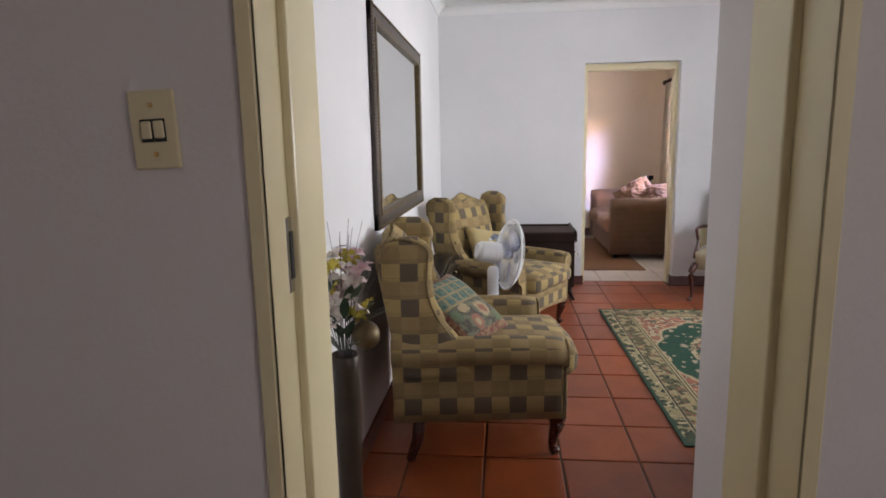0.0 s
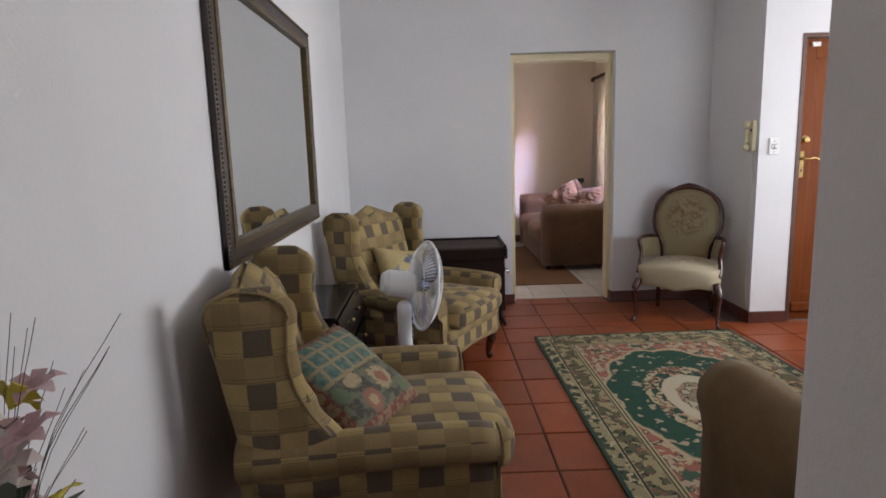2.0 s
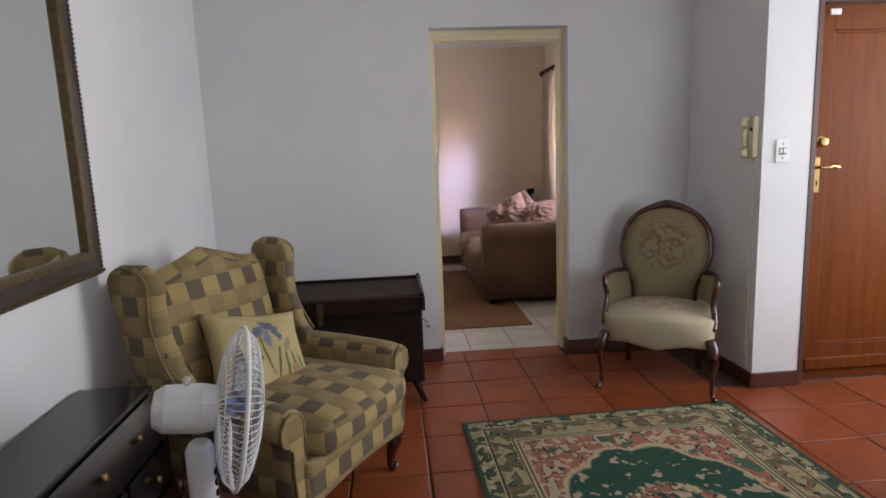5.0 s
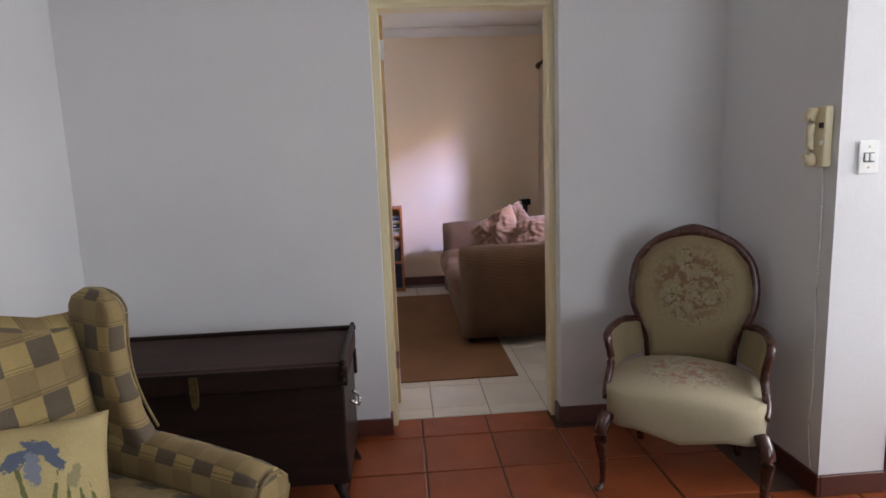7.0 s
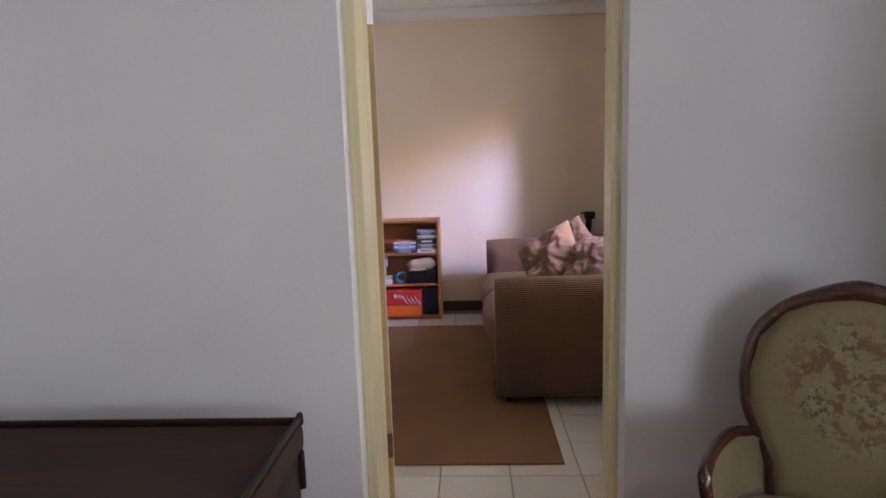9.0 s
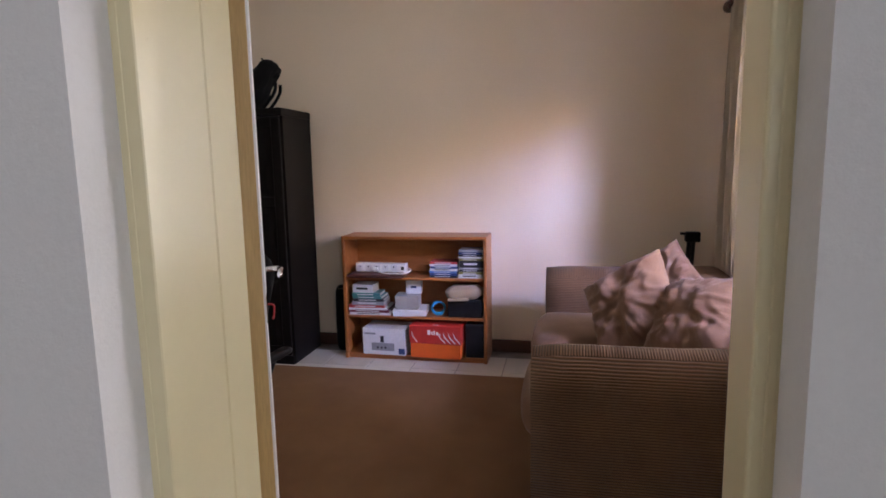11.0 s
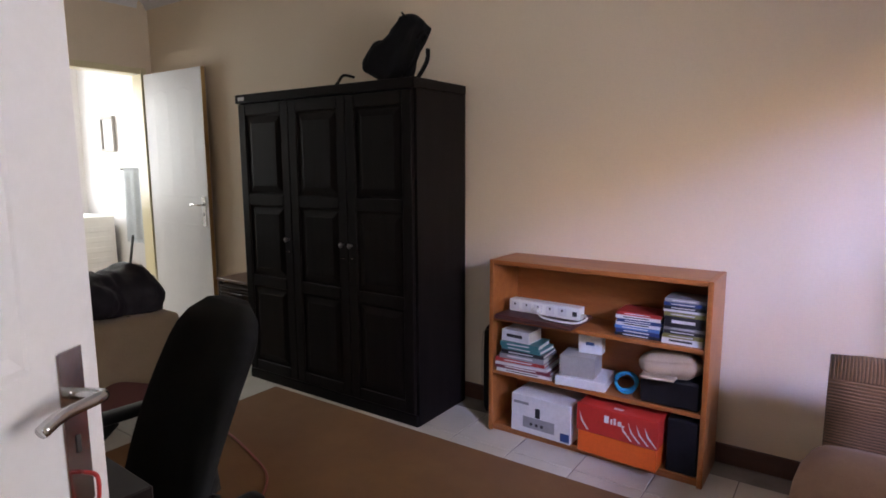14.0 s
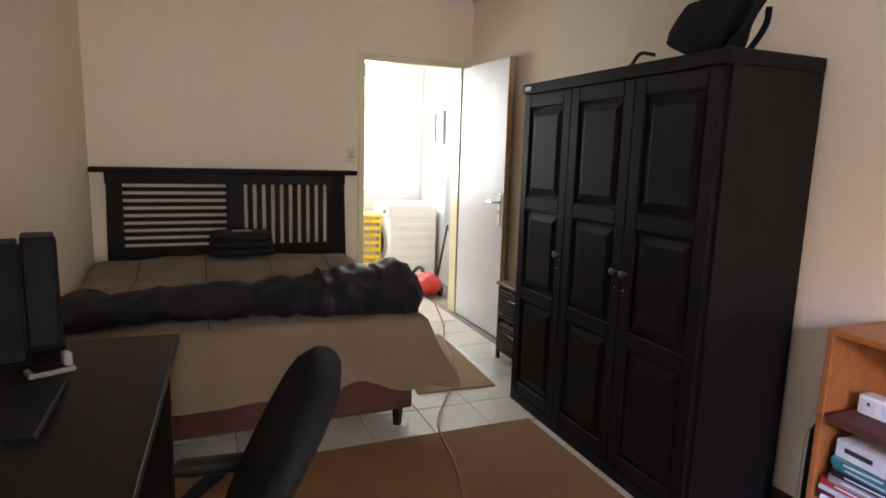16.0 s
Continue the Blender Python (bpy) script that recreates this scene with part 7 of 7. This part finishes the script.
M["desk_top"] = surface("espresso_laminate", (0.019, 0.013, 0.013), (0.013, 0.009, 0.010), 0.4, 3, 60, 0.05, stretch=(0.8, 8, 8), fine=0.25)
desk()
for x, y, z1, tn in ((-1.155, 5.966, 0.0, 12), (-1.02, 5.905, 0.0, 12)):
    sp = thing("desktop_speaker", "tall slim black loudspeaker standing on the desk", "speaker", pose(x, y, 0.7505, 0, 0, tn), "pair of desk speakers")
    part("cabinet", boxes((-0.06, 0.06, -0.042, 0.042, 0.012, 0.34), bevel=0.006, seg=2), M["satin_black"], sp)
    part("base_plate", boxes((-0.07, 0.07, -0.052, 0.052, 0, 0.012), bevel=0.004), M["satin_black"], sp)
    part("grille", boxes((-0.052, 0.052, 0.042, 0.047, 0.03, 0.325), bevel=0.004), M["black_cloth"], sp)
lp = thing("laptop", "open black laptop on the desk", "laptop", pose(-0.62, 5.88, 0.7505, 0, 0, 0))
part("keyboard_deck", boxes((-0.16, 0.16, -0.02, 0.21, 0, 0.018), bevel=0.004), M["black_plastic"], lp)
part("screen", boxes((-0.16, 0.16, -0.034, -0.02, 0.012, 0.215), bevel=0.004), M["black_plastic"], lp)
part("glass", boxes((-0.15, 0.15, -0.0205, -0.0185, 0.025, 0.205)), M["black_gloss"], lp)
ph = thing("phone_cradle", "grey mobile phone lying in a charger on the desk", "phone", pose(-0.895, 6.03, 0.7505, 0, 0, 25))
part("phone", boxes((-0.03, 0.03, -0.055, 0.055, 0, 0.014), bevel=0.005, seg=2), M["grey_metal"], ph)
part("phone_screen", boxes((-0.024, 0.024, -0.042, 0.042, 0.014, 0.0146)), M["black_gloss"], ph)
part("cradle", boxes((-0.02, 0.02, 0.03, 0.05, 0.014, 0.05), bevel=0.006, seg=2), M["grey_metal"], ph)


def office_chair():
    c = thing("office_chair", "black cloth swivel office chair drawn up to the desk", "office chair", pose(-0.125, 6.268, 0, 0, 0, -6))
    bm = bmesh.new()
    soft_block(bm, -0.205, 0.205, -0.24, 0.20, 0.43, 0.51, 0.035, 0.02, 7)
    part("seat", bm, M["black_cloth"], c, "", True)
    # back: tall rounded pad, curved, behind the seat
    rings = []
    for k in range(16):
        s = k / 15
        z = 0.50 + 0.50 * s
        w = 0.142 + 0.038 * math.sin(math.pi * (0.2 + 0.55 * s))
        if s > 0.8:
            w *= math.sqrt(max(0.03, 1 - ((s - 0.8) / 0.2) ** 2 * 0.75))
        if s < 0.06:
            w *= 0.9
        th = 0.034 if s < 0.94 else 0.020
        yc = 0.135 + 0.215 * s - 0.02 * math.sin(math.pi * s)
        ring = []
        for j in range(24):
            a = 2 * math.pi * j / 24
            x = w * math.copysign(abs(math.cos(a)) ** 0.6, math.cos(a))
            ring.append((x, yc + th * math.copysign(abs(math.sin(a)) ** 0.8, math.sin(a)) - 0.012 * (x / w) ** 2, z))
        rings.append(ring)
    bm = bmesh.new()
    loft(bm, rings)
    part("backrest", bm, M["black_cloth"], c, "", True)
    bm = bmesh.new()
    tube(bm, spline([(0, 0.10, 0.42), (0, 0.24, 0.44), (0, 0.27, 0.52), (0, 0.26, 0.64)], 5), 0.022, 8)
    part("back_stem", bm, M["black_plastic"], c, "", True)
    for s in (1, -1):
        bm = bmesh.new()
        tube(bm, spline([(s * 0.17, 0.02, 0.43), (s * 0.235, 0.02, 0.46), (s * 0.245, 0.06, 0.60), (s * 0.24, 0.15, 0.69)], 5), 0.016, 8)
        drop = 0.0 if s < 0 else -0.08
        bmesh.ops.translate(bm, vec=(0, 0, drop), verts=bm.verts[:])
        a = part("arm_support", bm, M["black_plastic"], c, "", True)
        bm = bmesh.new()
        soft_block(bm, s * 0.24 - 0.025, s * 0.24 + 0.025, 0.055, 0.26, 0.688 + drop, 0.716 + drop, 0.013, 0, 5)
        part("arm_pad", bm, M["black_plastic"], a, "", True)
    bm = bmesh.new()
    cyl(bm, (0, 0, 0.09), (0, 0, 0.43), 0.027, 0.022, 14)
    part("gas_column", bm, M["black_plastic"], c, "", True)
    for k in range(5):
        an = 2 * math.pi * k / 5 + 0.4
        bm = bmesh.new()
        tube(bm, [(0, 0, 0.11), (0.15 * math.cos(an), 0.15 * math.sin(an), 0.095), (0.26 * math.cos(an), 0.26 * math.sin(an), 0.075)], [0.028, 0.022, 0.017], 8)
        f = part("base_foot", bm, M["black_plastic"], c, "", True)
        bm = bmesh.new()
        q = Vector((0.26 * math.cos(an), 0.26 * math.sin(an), 0.037))
        cyl(bm, q - Vector((0.02 * math.sin(an), -0.02 * math.cos(an), 0)), q + Vector((0.02 * math.sin(an), -0.02 * math.cos(an), 0)), 0.028, 0.028, 14)
        part("castor", bm, M["black_plastic"], f, "", True)


office_chair()


# ---- wicker drawers ----
def wicker_drawers():
    c = thing("wicker_drawers", "small dark wicker two-drawer unit with a wooden top", "drawers", pose(-2.53, 8.235, 0))
    W, D = 0.46, 0.24
    part("top", boxes((-0.01, W + 0.01, -0.012, D, 0.51, 0.53), bevel=0.003), M["basket_top"], c, "brown wooden top")
    for x in (0, W - 0.022):
        for y in (0, D - 0.022):
            part("post", boxes((x, x + 0.022, y, y + 0.022, 0, 0.51), bevel=0.002), M["dark_wood"], c)
    part("side_rail", boxes((0.003, 0.018, 0.022, D - 0.022, 0.25, 0.275)), M["dark_wood"], c)
    for z in (0.06, 0.29):
        bm = bmesh.new()
        box(bm, 0.024, W - 0.024, 0.004, D - 0.004, z, z + 0.205, 0.008)
        d = part("wicker_drawer", bm, M["wicker"], c)
        for i in range(9):
            zz = z + 0.012 + i * 0.0215
            bm = bmesh.new()
            tube(bm, [(0.024 + (W - 0.048) * k / 24, 0.002 + (0.004 if (k + i) % 2 else -0.004), zz) for k in range(25)], 0.009, 5)
            part("weave_row", bm, M["wicker"], d, "", True)
        for i in range(9):
            zz = z + 0.012 + i * 0.0215
            bm = bmesh.new()
            tube(bm, [(0.022 + (0.004 if (k + i) % 2 else -0.004), 0.02 + (D - 0.04) * k / 12, zz) for k in range(13)], 0.009, 5)
            part("weave_row", bm, M["wicker"], d, "", True)
        part("pull", boxes((W / 2 - 0.06, W / 2 + 0.06, -0.018, -0.008, z + 0.13, z + 0.15), bevel=0.004), M["dark_wood"], d)


M["basket_top"] = surface("brown_top_board", (0.16, 0.085, 0.05), None, 0.5, 5, 60, 0.1, stretch=(0.7, 6, 6))
wicker_drawers()

# ---- red cable over the floor ----
bm = bmesh.new()
tube(bm, spline([(-4.40, 8.50, 0.03), (-4.13, 8.40, 0.008), (-3.4, 8.20, 0.008), (-2.95, 8.03, 0.016), (-2.52, 7.91, 0.018), (-2.1, 7.72, 0.018), (-1.71, 7.49, 0.016), (-1.35, 7.42, 0.018), (-1.09, 7.355, 0.018), (-0.80, 7.24, 0.018), (-0.62, 6.98, 0.018), (-0.60, 6.70, 0.018)], 8), 0.006, 6)
tagged(part("extension_cable", bm, surface("red_cable", (0.32, 0.07, 0.05), None, 0.5, 20, 80, 0.05), None, "", True), "thin red cable trailing over the rug and tiles", "cable")

# ---- laundry ----
def washing_machine():
    c = thing("washing_machine", "white front-loading washing machine in the laundry", "washing machine", pose(-5.42, 8.18, 0))
    wp = M["white_plastic"]
    part("casing", boxes((0, 0.56, 0.01, 0.52, 0.02, 0.83), bevel=0.012, seg=2), wp, c)
    for k in range(7):
        part("side_rib", boxes((0.56, 0.566, 0.05, 0.48, 0.08 + 0.10 * k, 0.13 + 0.10 * k), bevel=0.003), wp, c)
    part("control_panel", boxes((0.01, 0.55, -0.005, 0.01, 0.69, 0.82), bevel=0.004), wp, c)
    bm = bmesh.new()
    lathe(bm, [(0.12, 0.012), (0.17, 0.016), (0.18, 0.006), (0.18, 0.0)], 32, pose(0.28, 0.01, 0.40, 90, 0, 0))
    d = part("drum_door", bm, M["grey_metal"], c, "", True)
    bm = bmesh.new()
    lathe(bm, [(0.0, 0.030), (0.08, 0.022), (0.125, 0.010)], 32, pose(0.28, 0.008, 0.40, 90, 0, 0))
    part("door_glass", bm, M["black_gloss"], d, "", True)
    bm = bmesh.new()
    cyl(bm, (0.44, -0.005, 0.755), (0.44, -0.03, 0.755), 0.028, 0.024, 16)
    part("dial", bm, M["grey_metal"], c, "", True)
    for x in (0.06, 0.5):
        for y in (0.06, 0.46):
            bm = bmesh.new()
            cyl(bm, (x, y, 0), (x, y, 0.022), 0.02, 0.02, 10)
            part("foot", bm, M["dark_grey"], c)


washing_machine()
cr = thing("plastic_crate", "tall yellow slatted plastic crate beside the washing machine", "crate", pose(-5.22, 7.93, 0))
for k in range(9):
    part("slat", boxes((-0.17, 0.17, -0.002, 0.004, 0.02 + 0.075 * k, 0.06 + 0.075 * k), bevel=0.002), M["yellow_plastic"], cr)
    part("slat", boxes((0.168, 0.174, 0.0, 0.22, 0.02 + 0.075 * k, 0.06 + 0.075 * k), bevel=0.002), M["yellow_plastic"], cr)
for x in (-0.17, 0.155):
    for y in (0.0, 0.205):
        part("corner_post", boxes((x, x + 0.018, y, y + 0.018, 0, 0.70), bevel=0.003), M["yellow_plastic"], cr)
part("rim", boxes((-0.18, 0.18, -0.008, 0.23, 0.68, 0.71), bevel=0.006), M["yellow_plastic"], cr)
c = thing("towel_rail", "metal rail on the laundry wall", "towel rail", pose(-4.35, 8.74, 1.28))
bm = bmesh.new()
tube(bm, [(-0.3, -0.06, 0), (0.3, -0.06, 0)], 0.009, 8)
part("bar", bm, M["chrome"], c, "", True)
for x in (-0.28, 0.28):
    part("bracket", boxes((x - 0.01, x + 0.01, -0.065, 0.0, -0.01, 0.01), bevel=0.002), M["chrome"], c)
bm = bmesh.new()
rows = []
for k in range(14):
    s = k / 13
    rows.append([bm.verts.new((-4.55 + 0.40 * j / 16, 8.665 - 0.012 * math.sin(j * 1.1 + s) * (0.4 + s), 1.295 - 0.70 * s)) for j in range(17)])
for a, b in zip(rows, rows[1:]):
    for j in range(16):
        bm.faces.new((a[j], a[j + 1], b[j + 1], b[j]))
bmesh.ops.solidify(bm, geom=bm.faces[:], thickness=0.012)
tagged(part("towel", bm, M["towel"], None, "", True), "pale grey towel hanging on the laundry rail", "towel")
c = thing("broom", "broom with a dark handle leaning on the laundry wall", "broom", pose(-4.46, 8.55, 0))
bm = bmesh.new()
tube(bm, [(0, 0, 0.04), (0.0, 0.11, 0.66)], 0.012, 8)
part("handle", bm, M["dark_grey"], c, "", True)
part("brush_head", boxes((-0.13, 0.13, -0.03, 0.03, 0, 0.06), bevel=0.01), M["dark_grey"], c)
v = thing("vacuum_cleaner", "small red vacuum cleaner with a black hose on the laundry floor", "vacuum cleaner", pose(-4.33, 8.42, 0))
bm = bmesh.new()
soft_block(bm, -0.13, 0.13, -0.10, 0.10, 0.02, 0.20, 0.07, 0.02, 7)
part("body", bm, M["red_plastic"], v, "", True)
bm = bmesh.new()
tube(bm, spline([(-0.10, 0.0, 0.17), (-0.16, -0.02, 0.24), (-0.25, -0.06, 0.18), (-0.26, -0.08, 0.03)], 6), 0.018, 8)
part("hose", bm, M["dark_grey"], v, "", True)
for s in (1, -1):
    bm = bmesh.new()
    cyl(bm, (0.08, s * 0.085, 0.035), (0.08, s * 0.105, 0.035), 0.035, 0.035, 14)
    part("wheel", bm, M["dark_grey"], v)
c = thing("wall_picture", "small grey framed picture on the laundry wall", "picture", pose(-4.92, 8.748, 1.62) @ Matrix.Diagonal((0.6, 1, 1, 1)))
for b in ((-0.2, -0.17, -0.03, 0, -0.17, 0.17), (0.17, 0.2, -0.03, 0, -0.17, 0.17), (-0.17, 0.17, -0.03, 0, 0.14, 0.17), (-0.17, 0.17, -0.03, 0, -0.17, -0.14)):
    part("frame_rail", boxes(b, bevel=0.003), M["grey_metal"], c)
part("print", boxes((-0.17, 0.17, -0.012, 0, -0.14, 0.14)), M["white_card"], c)

tagged(part("backdrop_yard", boxes((-7.2, -7.18, 5.5, 10.5, -0.5, 4.0)), M["outside"]), "bright sunlit yard seen through the laundry window", "", "", "structure")
for key in ("satin_black", "black_plastic", "black_wood", "desk_top", "black_cloth", "black_quilt", "chest_top", "door_wood", "dark_wood"):
    M[key].node_tree.nodes["Principled BSDF"].inputs["Specular IOR Level"].default_value = 0.13

for ob in bpy.data.objects:
    if ob not in earlier and ob.parent is None:
        ob.matrix_basis = BEDROOM @ ob.matrix_basis
# ---- floor tiles ----
def tile_mesh(name, s, gap, h, mat, bev=0.004):
    bm = bmesh.new()
    a = s / 2 - gap / 2
    r0 = [bm.verts.new((x * a, y * a, -0.006)) for x, y in ((-1, -1), (1, -1), (1, 1), (-1, 1))]
    r1 = [bm.verts.new((x * a, y * a, h - bev * 0.5)) for x, y in ((-1, -1), (1, -1), (1, 1), (-1, 1))]
    r2 = [bm.verts.new((x * (a - bev), y * (a - bev), h)) for x, y in ((-1, -1), (1, -1), (1, 1), (-1, 1))]
    for p, q in ((r0, r1), (r1, r2)):
        for i in range(4):
            bm.faces.new((p[i], p[(i + 1) % 4], q[(i + 1) % 4], q[i]))
    bm.faces.new(r2)
    return link_mesh(name, bm, mat)


rt = random.Random(5)
me = tile_mesh("floor_tile", 0.33, 0.009, 0.0, M["terracotta"])
for i in range(-3, 14):
    for j in range(-8, 16):
        x, y = 0.389 - 0.165 + 0.33 * i, 1.75 - 0.165 + 0.33 * j
        if y > 5.0 or y < 0.5 and not (-1.6 < x < 1.7) or x < -0.95 and y > 0.2 or x > 4.5 or y < -1.5:
            continue
        if x > 2.2 and y > 4.4:
            continue
        shared("floor_tile", me, floor_living, pose(x, y, rt.uniform(-0.0012, 0.0004), rt.uniform(-0.12, 0.12), rt.uniform(-0.12, 0.12), 90 * rt.randrange(4)))
for i in range(1, 4):
    shared("floor_tile", me, floor_living, pose(0.224 + 0.33 * i, 5.154, -0.0004) @ Matrix.Diagonal((1, 0.62, 1, 1)))
me = tile_mesh("ceramic_tile", 0.305, 0.006, 0.0, M["white_tile"], 0.003)
for i in range(-22, 6):
    for j in range(0, 12):
        x, y = 1.085 - 0.1525 + 0.305 * i, 5.68 - 0.1525 - 0.305 + 0.305 * j
        if y > 8.55 or y < 5.1 or x > 2.4 or x < -5.6:
            continue
        if y < 5.7 and x < 0.3:
            continue
        if j == 0:
            shared("ceramic_tile", me, floor_bedroom, pose(x, 5.319, 0) @ Matrix.Diagonal((1, 0.37, 1, 1)))
            continue
        shared("ceramic_tile", me, floor_bedroom, pose(x, y, rt.uniform(-0.0008, 0.0003), 0, 0, 90 * rt.randrange(4)))
